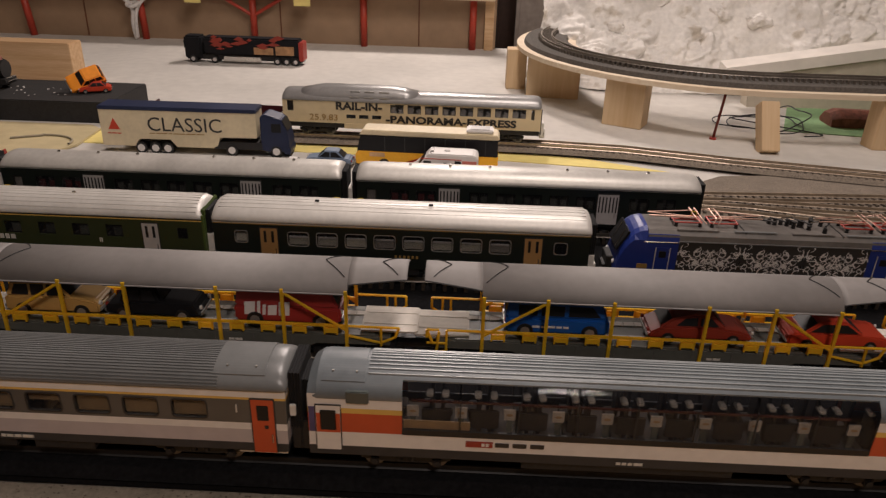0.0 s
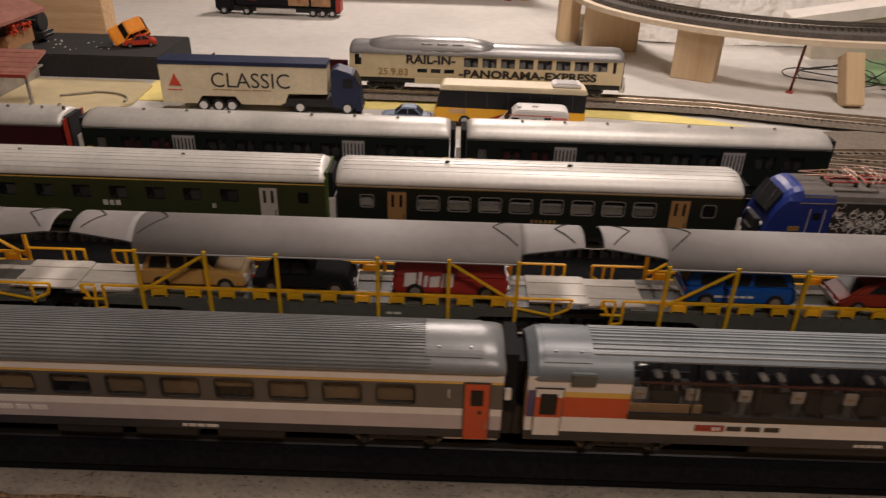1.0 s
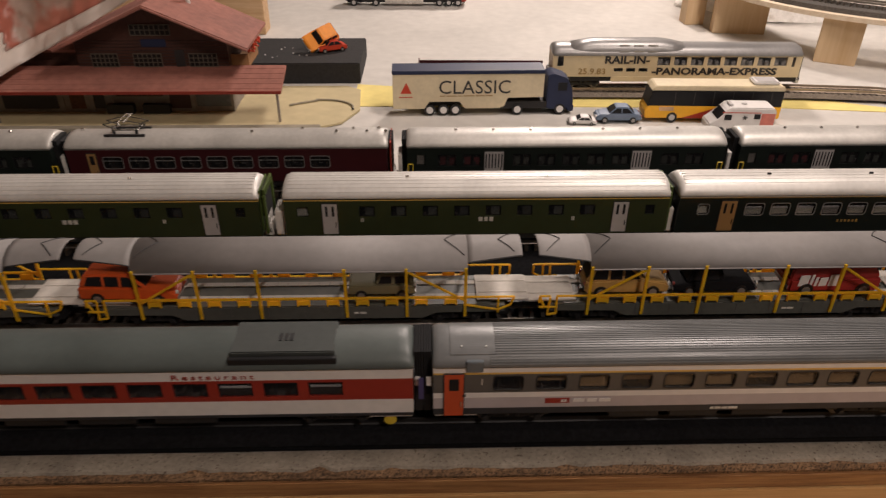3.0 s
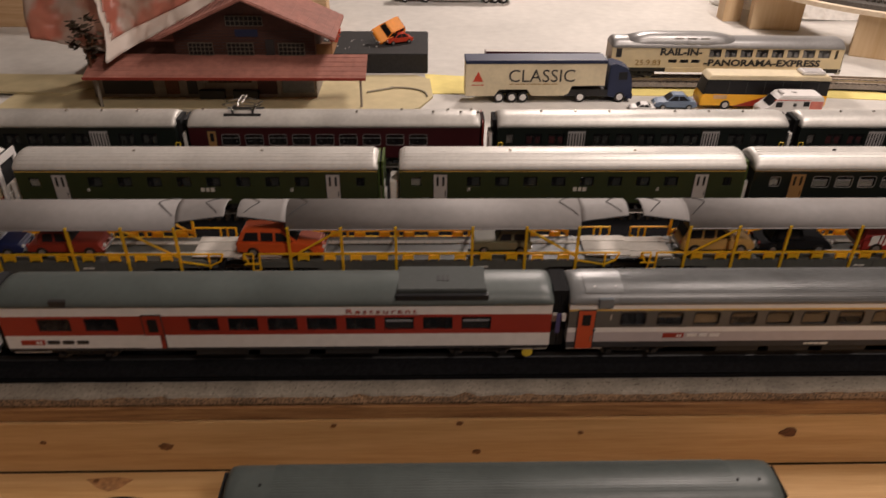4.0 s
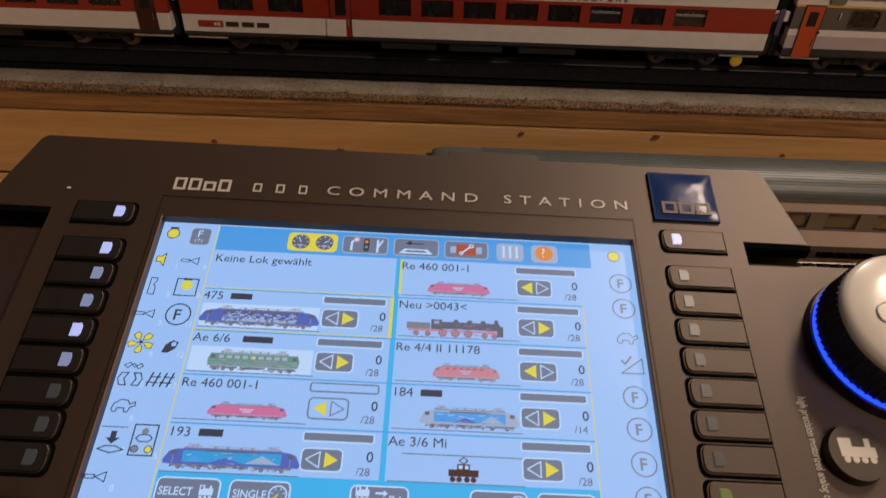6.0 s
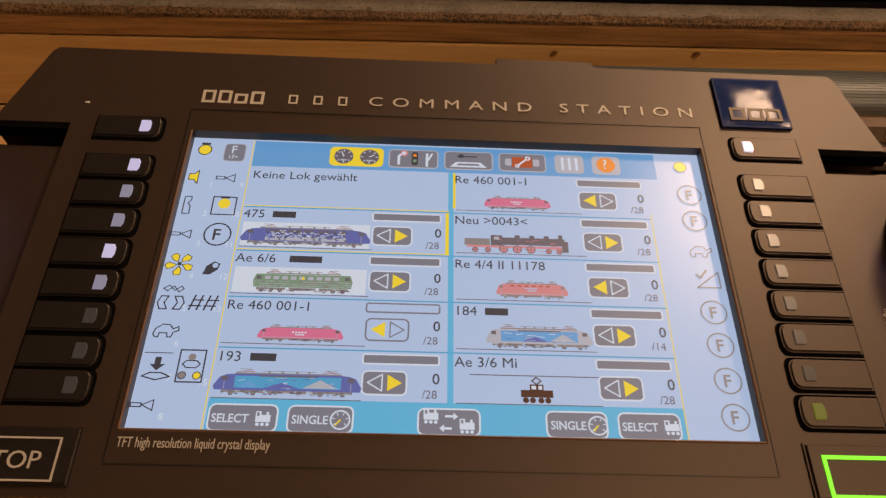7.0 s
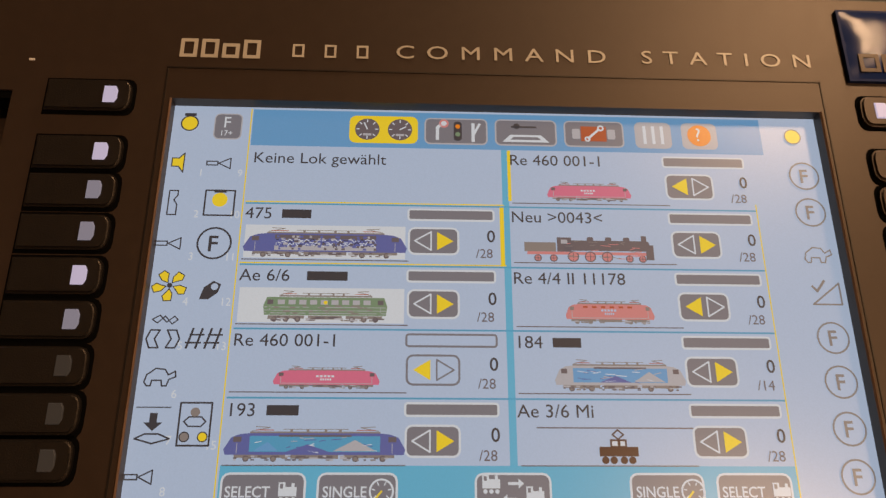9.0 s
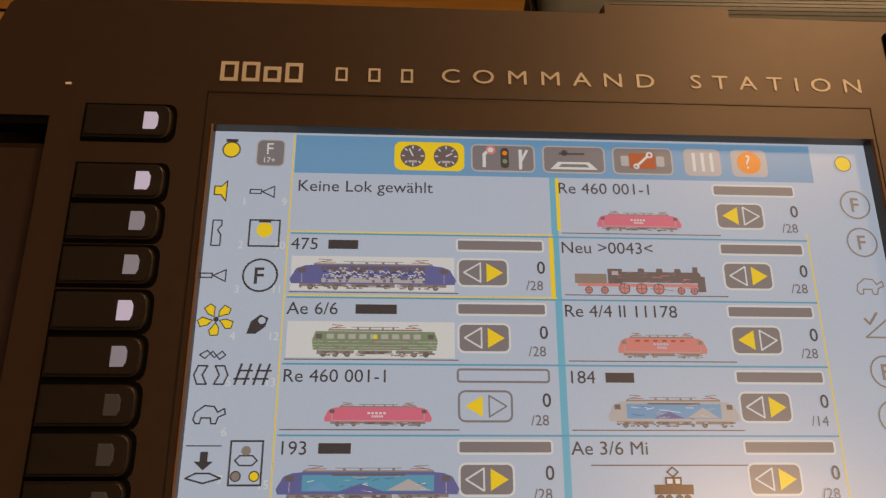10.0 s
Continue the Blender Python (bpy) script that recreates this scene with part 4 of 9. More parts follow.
# --- third row: green coaches, dark coach, blue locomotive ---
GR = [(0.0105, 0.0395, "green"), (0.0395, 0.0403, "yellowline"), (0.0403, 0.0412, "ink"), (0.0412, 0.0425, "silver_roof")]
def two(w, z=0.031, h=0.0085):
    return [(-w, z, 0.0018, h), (w, z, 0.0018, h)]
for x0, x1, sig in ((-0.3745, -0.0865, 1), (-0.694, -0.392, 2), (-0.987, -0.712, 0)):
    L = x1 - x0
    if sig:
        ws = [(x0 + 0.0145 * L / 0.288, 0.0085, 0.0265, 0.0345, "pale_pane")] + [(x0 + (0.062 + 0.0235 * i) * L / 0.288, 0.0115, 0.0262, 0.0350, "side:dim_seat") for i in range(8)] + [(x1 - 0.0145 * L / 0.288, 0.007, 0.0265, 0.0345, "")]
        ds = [(x0 + 0.0345 * L / 0.288, 0.0115, 0.0118, 0.0375, "doorgrey", two(0.0024)), (x1 - 0.0365 * L / 0.288, 0.0115, 0.0118, 0.0375, "doorgrey", two(0.0024))]
        c, crf = coach("regional_coach", "bottle-green regional coach with ribbed silver roof", x0, x1, ROW3, GR, ws, ds, "silver_roof", ribs=11, rib_span=0.0150, group="green regional train", smooth_end=0.004)
        xc = (x0 + x1) / 2
        part("end_collar", boxes((L / 2 - 0.0012, L / 2 + 0.0006, -0.0163, -0.0128, 0.012, 0.044), (L / 2 - 0.0012, L / 2 + 0.0006, 0.0128, 0.0163, 0.012, 0.044), (L / 2 - 0.0012, L / 2 + 0.0006, -0.0145, 0.0145, 0.0425, 0.0480), bevel=0.0004), "green_lt", c, "bright green coach end")
        bars("operator_lettering", c, 0.001, -0.0164, 0.0235, [0.003, 0.0026, 0.003], 0.0034, "pale_ink", 0.0012)
        bars("class_figure", c, 0.071 * L / 0.288, -0.0164, 0.0235, [0.0007, 0.0007], 0.003, "pale_ink")
        bars("class_figure", c, -0.087 * L / 0.288, -0.0164, 0.0235, [0.0007, 0.0007], 0.003, "pale_ink")
        for xv in (-0.052, 0.052):
            part("roof_vent", boxes((xv - 0.0013, xv + 0.0013, -0.004, -0.0025, 0.0515, 0.0535), bevel=0.0003), "chrome", crf)
    else:
        DR = [(0.0105, 0.0145, "orange"), (0.0145, 0.0403, "cream"), (0.0403, 0.0412, "ink"), (0.0412, 0.0425, "silver_roof")]
        ws = [(x1 - 0.0185 - 0.0245 * i, 0.0095, 0.0265, 0.0350, "") for i in range(9)]
        c, crf = coach("cream_driving_coach", "cream driving coach with an open white end gangway", x0, x1, ROW3, DR, ws, [(x1 - 0.034, 0.0095, 0.0118, 0.0375, "white", two(0.002))], "silver_roof", ribs=9, rib_span=0.0132, group="green regional train", smooth_end=0.004)
        bm = bmesh.new()
        for s in (-1, 1):
            box(bm, L / 2 - 0.0002, L / 2 + 0.0022, s * 0.0135 - 0.0025, s * 0.0135 + 0.0025, 0.011, 0.044, 0.0006)
        box(bm, L / 2 - 0.0002, L / 2 + 0.0022, -0.016, 0.016, 0.042, 0.0505, 0.0015)
        part("end_collar", bm, "white", c, "white rounded coach end")
DK = [(0.0105, 0.0395, "darkgreen"), (0.0395, 0.0402, "gold_ink"), (0.0402, 0.0425, "silver_roof")]
x0, x1 = -0.0800, 0.1765
ws = [(x0 + 0.0195, 0.0085, 0.0260, 0.0345, "pale_pane")] + [(x0 + 0.0585 + 0.0196 * i, 0.0142, 0.0248, 0.0348, "low:pale_pane" if i not in (3, 7) else "low:seat_grey") for i in range(8)] + [(x1 - 0.020, 0.0085, 0.0260, 0.0345, "")]
dark, drf = coach("light_steel_coach", "blackish-green coach with ochre doors and pale windows", x0, x1, ROW3, DK, ws,
                  [(x0 + 0.0385, 0.0122, 0.0118, 0.0375, "doorbrown", two(0.0026)), (x1 - 0.0385, 0.0122, 0.0118, 0.0375, "doorbrown", two(0.0026))], "silver_roof", ribs=7, rib_span=0.011, group="green regional train", frames="dull_frame", smooth_end=0.004)
bars("operator_lettering", dark, -0.004, -0.0164, 0.0195, [0.0015] * 6, 0.002, "gold_ink", 0.0014)
for x in (-0.060, 0.018):
    part("roof_vent", boxes((x, x + 0.003, -0.0035, -0.002, 0.0515, 0.0538), bevel=0.0003), "black", drf)

# --- fourth row: dark-green commuter coaches and the maroon railcar ---
CM = [(0.0105, 0.0405, "darkgreen"), (0.0405, 0.0425, "lead_roof")]
def four():
    return [(-0.0068 + 0.0027 * i, 0.0285, 0.0011, 0.0135) for i in range(3)] + [(0.0014 + 0.0027 * i, 0.0285, 0.0011, 0.0135) for i in range(3)]
for x0, x1 in ((0.0035, 0.2775), (-0.2850, -0.0085), (-0.868, -0.590)):
    L = x1 - x0
    k = L / 0.2765
    ws = [(x0 + 0.0125 * k, 0.0070, 0.0245, 0.0345, "seat_grey")] + [(x0 + (0.035 + 0.0215 * i) * k, 0.0155, 0.0235, 0.0345, "seats:red_seat" if i < 2 else "seats:dim_seat") for i in range(11) if i not in (2, 8)]
    ds = [(x0 + 0.0755 * k, 0.0170, 0.0118, 0.0375, "doorgrey", four()), (x0 + 0.2035 * k, 0.0170, 0.0118, 0.0375, "doorgrey", four())]
    c, crf = coach("commuter_coach", "blackish-green commuter coach with paired white doors", x0, x1, ROW4, CM, ws, ds, "lead_roof", group="dark commuter train", smooth_end=0.004, zr=ZR - 0.0026, zt=0.0508)
    for xx in (-0.0955, -0.0630, -0.0305, 0.0323, 0.0650, 0.0977):
        xx *= k
        part("roof_vent", shared(("roof_vent", 1), lambda: boxes((-0.0012, 0.0012, -0.0012, 0.0012, -0.001, 0.0018), bevel=0.0005), "chrome"), None, crf, at=(xx, -0.001, 0.0505))
    for s in (-1, 1):
        xx = s * (L / 2 - 0.0015)
        part("handrail", rods([((xx, -0.0172, 0.014), (xx, -0.0172, 0.026)), ((xx, -0.0172, 0.026), (xx - s * 0.004, -0.0172, 0.026)), ((xx - s * 0.004, -0.0172, 0.026), (xx - s * 0.004, -0.0172, 0.018))], 0.0005), "brass", c, "yellow end handrail")
    bars("operator_lettering", c, -0.012 * k, -0.0164, 0.0150, [0.0016] * 6, 0.0018, "gold_ink", 0.0015)
RD = [(0.0105, 0.0405, "maroon"), (0.0405, 0.0425, "lead_roof")]
x0, x1 = -0.5785, -0.3005
ws = [(x0 + 0.0395 + 0.0225 * i, 0.0165, 0.0232, 0.0338, "") for i in range(9)]
red, mrf = coach("maroon_railcar", "maroon electric railcar with a folded roof pantograph", x0, x1, ROW4, RD, ws, [(x0 + 0.022, 0.008, 0.0118, 0.0375, "doorbrown", [(0, 0.031, 0.0035, 0.008)])], "lead_roof", group="dark commuter train", frames="dull_frame", smooth_end=0.004, zr=ZR - 0.0026, zt=0.0508)
for o in [o for o in red.children if o.name.startswith("window")]:
    part("transom", shared(("transom", 1), lambda: plate(0.0160, 0.0005, 0.0004), "dull_frame"), None, o, at=(0, -0.0006, 0.0018))
part("end_collar", boxes((0.1376, 0.1388, -0.0164, 0.0164, 0.012, 0.046), bevel=0.0004), "red", red, "red railcar end")
bars("operator_lettering", red, -0.02, -0.0164, 0.0150, [0.0016] * 7, 0.0018, "gold_ink", 0.0015)
for i, x in enumerate((-0.125, 0.02, 0.062, 0.092, 0.106, 0.118, 0.128, 0.134)):
    part("roof_vent", shared(("roof_vent", 1), lambda: boxes((-0.0012, 0.0012, -0.0012, 0.0012, -0.001, 0.0018), bevel=0.0005), "chrome"), None, mrf, at=(x, -0.003 if i % 2 else 0.003, 0.0505))


def pantograph(parent, x, z, material, length=0.034, height=0.008, name="pantograph"):
    w, r = 0.0078, 0.00055
    pairs = []
    for y in (-w * 0.7, w * 0.7):
        pairs += [((x - length * 0.3, y, z), (x + length * 0.3, y, z))]
        for s in (-1, 1):
            pairs += [((x + s * length * 0.25, y, z + 0.001), (x + s * length * 0.5, y * 0.8, z + height * 0.55)), ((x + s * length * 0.5, y * 0.8, z + height * 0.55), (x, y * 0.9, z + height))]
    pairs += [((x - length * 0.3, -w * 0.7, z), (x - length * 0.3, w * 0.7, z)), ((x + length * 0.3, -w * 0.7, z), (x + length * 0.3, w * 0.7, z))]
    pg = part(name, rods(pairs, r), material, parent)
    part("contact_strip", rods([((x - 0.0022, -0.0105, z + height), (x - 0.0022, 0.0105, z + height)), ((x + 0.0022, -0.0105, z + height), (x + 0.0022, 0.0105, z + height)), ((x - 0.0022, -0.0105, z + height), (x - 0.001, -0.0135, z + height - 0.002)), ((x - 0.0022, 0.0105, z + height), (x - 0.001, 0.0135, z + height - 0.002))], 0.0006), "chrome", pg)
    bm = bmesh.new()
    for sx in (-0.26, 0.26):
        for y in (-w * 0.7, w * 0.7):
            for k in range(3):
                cyl(bm, (x + length * sx, y, z - 0.0030 + k * 0.0011), 0.0012, 0.0006, "z", 10)
    part("insulator", bm, "rust" if material == "rust" else "frame", pg)
    return pg


pg = pantograph(red, -0.086, 0.0540, "chrome", 0.036, height=0.0085)
part("pantograph_base", boxes((-0.103, -0.069, -0.0095, -0.0075, 0.0490, 0.0512), (-0.103, -0.069, 0.0075, 0.0095, 0.0490, 0.0512)), "frame", pg)

# blue locomotive with black and white artwork
LX0, LX1 = 0.1935, 0.4020
lc = (LX0 + LX1) / 2
loco = thing("electric_locomotive", "blue electric locomotive with black and white side artwork", "locomotive", (lc, ROW3, ZR), group="green regional train")
h = (LX1 - LX0) / 2
hw = 0.0168
for s in (-1, 1):
    bm = bmesh.new()
    def cab_section(d, top, low=0.009):
        half_side = [(-hw, low), (-hw, low + (min(top - 0.0052, 0.0395) - low)), (-hw + 0.0022, top - 0.0024), (-hw + 0.0062, top - 0.0006), (-0.004, top)]
        return [(s * (h - d), y, z) for y, z in half_side + [(-y, z) for y, z in half_side[::-1]]]
    loft(bm, [cab_section(*q) for q in ((0.0200, 0.0482), (0.0175, 0.0480), (0.0145, 0.0470), (0.0115, 0.0450), (0.0085, 0.0418), (0.0055, 0.0372), (0.0028, 0.0312), (0.0008, 0.0240), (-0.0004, 0.0190), (0.0002, 0.0150))])
    cab = part("cab", bm, "blue", loco, smooth=False)
    part("cab_side", boxes(sorted((s * (h - 0.0200), s * (h - 0.041))) + [-hw, hw, 0.009, 0.0395]), "blue", cab)
    for q in (-1, 1):
        bm = bmesh.new()
        prism(bm, [(q * (hw + 0.0001), 0.0392), (q * (hw - 0.0010), 0.0438), (q * (hw - 0.0026), 0.0440), (q * (hw - 0.0022), 0.0392)], *sorted((s * (h - 0.0202), s * (h - 0.041))), "x")
        part("cab_shoulder", bm, "blue", cab)
    part("gutter", rods([((s * (h - 0.018), -hw - 0.0002, 0.0385), (s * (h - 0.041), -hw - 0.0002, 0.0385))], 0.0003), "chrome", cab)
    pts = [(s * (h - 0.0014), 0.0295), (s * (h - 0.0092), 0.0430), (s * (h - 0.0080), 0.0438), (s * (h - 0.0002), 0.0303)]
    part("windscreen", (lambda b: (prism(b, pts, -0.0130, 0.0130, "y", 0.0003), b)[1])(bmesh.new()), "glass_dark", cab)
    part("wiper", rods([((s * (h - 0.0004), y, 0.0308), (s * (h - 0.0068), y + 0.003, 0.0424)) for y in (-0.009, 0.003)], 0.0003), "chrome", cab)
    part("cab_door", boxes(*[sorted((s * (h - 0.0355), s * (h - 0.0265))) + [-hw - 0.0004, -hw + 0.0004, 0.011, 0.0345]]), "blue", cab)
    part("cab_door_gap", boxes(*[sorted((s * (h - d), s * (h - d - 0.0005))) + [-hw - 0.0006, -hw, 0.011, 0.0345] for d in (0.0260, 0.0355)]), "pale_ink", cab)
    part("side_window", boxes(*[sorted((s * (h - 0.0338), s * (h - 0.0282))) + [-hw - 0.0007, -hw + 0.0004, 0.0270, 0.0325]], bevel=0.0004), "glass_dark", cab)
    part("cab_emblem", boxes(*[sorted((s * (h - 0.0220), s * (h - 0.0150))) + [-hw - 0.0005, -hw + 0.0004, 0.0190, 0.0222]]), "gold_ink", cab)
    for y in (-0.0105, 0.0105):
        part("headlamp", (lambda b: (cyl(b, (s * (h + 0.0002), y, 0.0205), 0.0017, 0.0016, "x", 12), b)[1])(bmesh.new()), "white", cab)
    buffers(loco, s * h, s, "frame")
    bogie(loco, s * 0.055, 0.034)
part("body", boxes((-h + 0.0405, h - 0.0405, -hw + 0.0002, hw - 0.0002, 0.009, 0.0395), bevel=0.0005), "ink", loco, "black body sides")
rnd = random.Random(7)
bm = bmesh.new()
CELL = (h - 0.0415) * 2 / 3  # three mirrored ornaments
def art_line(pts, w, y):
    for (xa, za), (xb, zb) in zip(pts, pts[1:]):
        d = math.hypot(xb - xa, zb - za)
        if d < 1e-5:
            continue
        nx, nz = -(zb - za) / d * w, (xb - xa) / d * w
        quad = ((xa - nx, za - nz), (xb - nx, zb - nz), (xb + nx, zb + nz), (xa + nx, za + nz))
        for c in (-CELL, 0, CELL):
            bm.faces.new([bm.verts.new((c + px, y, pz)) for px, pz in quad])
            bm.faces.new([bm.verts.new((c - px, y, pz)) for px, pz in quad[::-1]])
for i in range(64):
    x, z = rnd.uniform(0.0006, CELL / 2 - 0.001), rnd.triangular(0.017, 0.0378, 0.031)
    a, turn = rnd.uniform(-0.7, 0.7) + (math.pi if i % 2 else 0), rnd.choice((-1, 1)) * rnd.uniform(0.15, 0.75)
    pts = []
    for k in range(rnd.randint(4, 8)):
        pts.append((x, z))
        x, z = x + 0.0012 * math.cos(a), z + 0.0010 * math.sin(a)
        a += turn
        x, z = min(max(x, 0.0002), CELL / 2), min(max(z, 0.0165), 0.0385)
    art_line(pts, rnd.uniform(0.00014, 0.00036), -hw - 0.0003 - i * 0.000002)
for k in range(4):  # waves along the lower edge
    art_line([(CELL / 2 * i / 24, 0.0115 + 0.0013 * k + 0.0008 * math.sin(i * 0.9 + k * 1.7)) for i in range(25)], 0.00022, -hw - 0.00045)
part("side_artwork", bm, "white", loco, "white swirling line drawing on the side", kind="stuff")
M["loco_roof"] = mat("dusty_grey_brown_roof", (0.125, 0.115, 0.105), 0.5, scale=240, var=0.12, stain=0.2)
M["arm"] = mat("copper_tinted_arm", (0.50, 0.33, 0.26), 0.42, 0.6, scale=300)
bm = bmesh.new()
prism(bm, [(-hw + 0.0001, 0.0396), (-hw + 0.0008, 0.0432), (-0.0135, 0.0462), (0.0135, 0.0462), (hw - 0.0008, 0.0432), (hw - 0.0001, 0.0396)], -h + 0.0205, h - 0.0205, "x")
lroof = part("roof", bm, "loco_roof", loco)
for i, x in enumerate((-0.050, -0.012, 0.026, 0.062)):
    part("roof_panel", boxes((x - 0.015, x + 0.013, -0.0142, -0.0118, 0.0458, 0.0470), bevel=0.0003), "grey_roof" if i % 2 else "loco_roof", lroof)
part("roof_seam", boxes(*[(x, x + 0.0007, -0.0148, 0.0148, 0.0458, 0.0466) for x in (-0.020, 0.044)]), "frame", lroof)
part("gutter_line", boxes((-h + 0.041, h - 0.041, -hw - 0.0003, -hw + 0.0006, 0.0390, 0.0397)), "grey_roof", lroof)


def folded_arm(x, s):
    """A folded single-arm pantograph: red frame on dark insulators, copper-pale arms that lie flat."""
    z = 0.0482
    q = part("pantograph", rods([((x - 0.009, 0.0, z + 0.0008), (x + 0.009, 0.0, z + 0.0008))], 0.0006), "rust", loco, "red pantograph frame")
    for a, b in [((x - 0.009, y, z + 0.0008), (x + 0.009, y, z + 0.0008)) for y in (-0.006, 0.006)] + [((x + d, -0.006, z + 0.0008), (x + d, 0.006, z + 0.0008)) for d in (-0.009, 0.009)] + [((x + d, 0.0, z + 0.001), (x + s * 0.004, 0, z + 0.0035)) for d in (-0.006, 0.006)]:
        part("frame_bar", rods([(a, b)], 0.0006), "rust", q)
    for dx, y in ((-0.008, -0.006), (0.008, -0.006), (-0.008, 0.006), (0.008, 0.006)):
        bm = bmesh.new()
        for k in range(3):
            cyl(bm, (x + dx, y, 0.0466 + k * 0.0009), 0.0013 - 0.0003 * (k % 2), 0.0009, "z", 10)
        part("insulator", bm, "frame", q)
    for y in (-0.0022, 0.0022):
        part("lower_arm", rods([((x + s * 0.006, y * 0.6, z + 0.0024), (x - s * 0.026, y * 1.4, z + 0.0038))], 0.00042), "arm", q)
        part("upper_arm", rods([((x - s * 0.026, y * 1.4, z + 0.0040), (x + s * 0.005, y * 2.6, z + 0.0052))], 0.00038), "arm", q)
    for d in (0.0035, 0.0070):
        part("contact_strip", rods([((x + s * d, -0.0095, z + 0.0056), (x + s * d, 0.0095, z + 0.0056)), ((x + s * d, -0.0095, z + 0.0056), (x + s * (d + 0.003), -0.0128, z + 0.0030)), ((x + s * d, 0.0095, z + 0.0056), (x + s * (d + 0.003), 0.0128, z + 0.0030))], 0.00038), "arm", q)


folded_arm(-0.056, 1), folded_arm(-0.032, -1), folded_arm(0.058, 1), folded_arm(0.082, -1)
rnd = random.Random(17)
for i in range(14):
    x, y, k = 0.002 + 0.0026 * i + rnd.uniform(-0.001, 0.001), rnd.uniform(-0.009, 0.008), rnd.randint(3, 5)
    bm = bmesh.new()
    for j in range(k):
        cyl(bm, (x, y, 0.0466 + j * 0.0010), 0.0015 - 0.0004 * (j % 2), 0.0010, "z", 10)
    part("insulator", bm, "frame", lroof)
    if i % 3 == 0:
        part("busbar", rods([((x, y, 0.0510), (x + 0.008, rnd.uniform(-0.008, 0.008), 0.0510))], 0.0005), "chrome" if i % 2 else "frame", lroof)
part("roof_cable", rods([((-0.018, 0.006, 0.0505), (0.004, -0.002, 0.0500)), ((0.036, 0.004, 0.0500), (0.050, 0.006, 0.0500))], 0.0007), "frame", lroof)

# ---- small vehicles ----
def paint(name, col, rough=0.5, coat=0.0):
    if name not in M:
        M[name] = mat(name, col, rough, var=0.05, scale=220, bump=0.01, coat=coat)
    return name


SHAPES = {  # side outlines, nose to +x, as shares of length and height: body, cabin, side windows
    "saloon": ([(-.5, .16), (-.5, .42), (-.46, .56), (-.22, .6), (.2, .6), (.44, .52), (.5, .4), (.5, .16)], [(-.36, .57), (-.2, .98), (.06, 1), (.24, .58)], [[(-.29, .64), (-.17, .92), (-.06, .92), (-.06, .64)], [(-.04, .64), (-.04, .92), (.06, .92), (.18, .64)]]),
    "estate": ([(-.5, .16), (-.5, .5), (-.48, .58), (.2, .58), (.45, .5), (.5, .4), (.5, .16)], [(-.49, .56), (-.42, .97), (.04, 1), (.22, .56)], [[(-.42, .62), (-.38, .9), (-.24, .92), (-.24, .62)], [(-.21, .62), (-.21, .92), (-.07, .92), (-.07, .62)], [(-.04, .62), (-.04, .92), (.03, .92), (.16, .62)]]),
    "van": ([(-.5, .12), (-.5, .55), (.49, .55), (.5, .3), (.49, .12)], [(-.5, .53), (-.47, .96), (-.4, 1), (.34, 1), (.4, .96), (.48, .54)], [[(-.38, .6), (-.38, .86), (-.2, .86), (-.2, .6)], [(-.16, .6), (-.16, .86), (.06, .86), (.06, .6)], [(.1, .6), (.1, .86), (.32, .86), (.41, .6)]]),
    "jeep": ([(-.5, .22), (-.5, .58), (.1, .58), (.48, .55), (.5, .5), (.5, .22)], [(-.48, .56), (-.46, .97), (.02, 1), (.1, .57)], [[(-.42, .64), (-.42, .9), (-.2, .9), (-.2, .64)], [(-.15, .64), (-.15, .9), (.0, .9), (.05, .64)]]),
    "beetle": ([(-.5, .18), (-.49, .36), (-.36, .6), (.12, .6), (.4, .5), (.49, .36), (.5, .18)], [(-.4, .56), (-.26, .88), (-.06, 1), (.12, .97), (.24, .58)], [[(-.24, .64), (-.16, .88), (-.04, .92), (-.04, .64)], [(-.01, .64), (-.01, .92), (.09, .9), (.17, .64)]]),
    "oldtimer": ([(-.5, .2), (-.5, .42), (-.3, .5), (-.05, .54), (.12, .56), (.42, .52), (.46, .3), (.5, .24), (.5, .18)], [(-.36, .5), (-.3, .94), (-.2, 1), (.04, .98), (.1, .54)], [[(-.28, .6), (-.26, .88), (-.14, .9), (-.14, .6)], [(-.11, .6), (-.11, .9), (.0, .88), (.03, .6)]]),
}


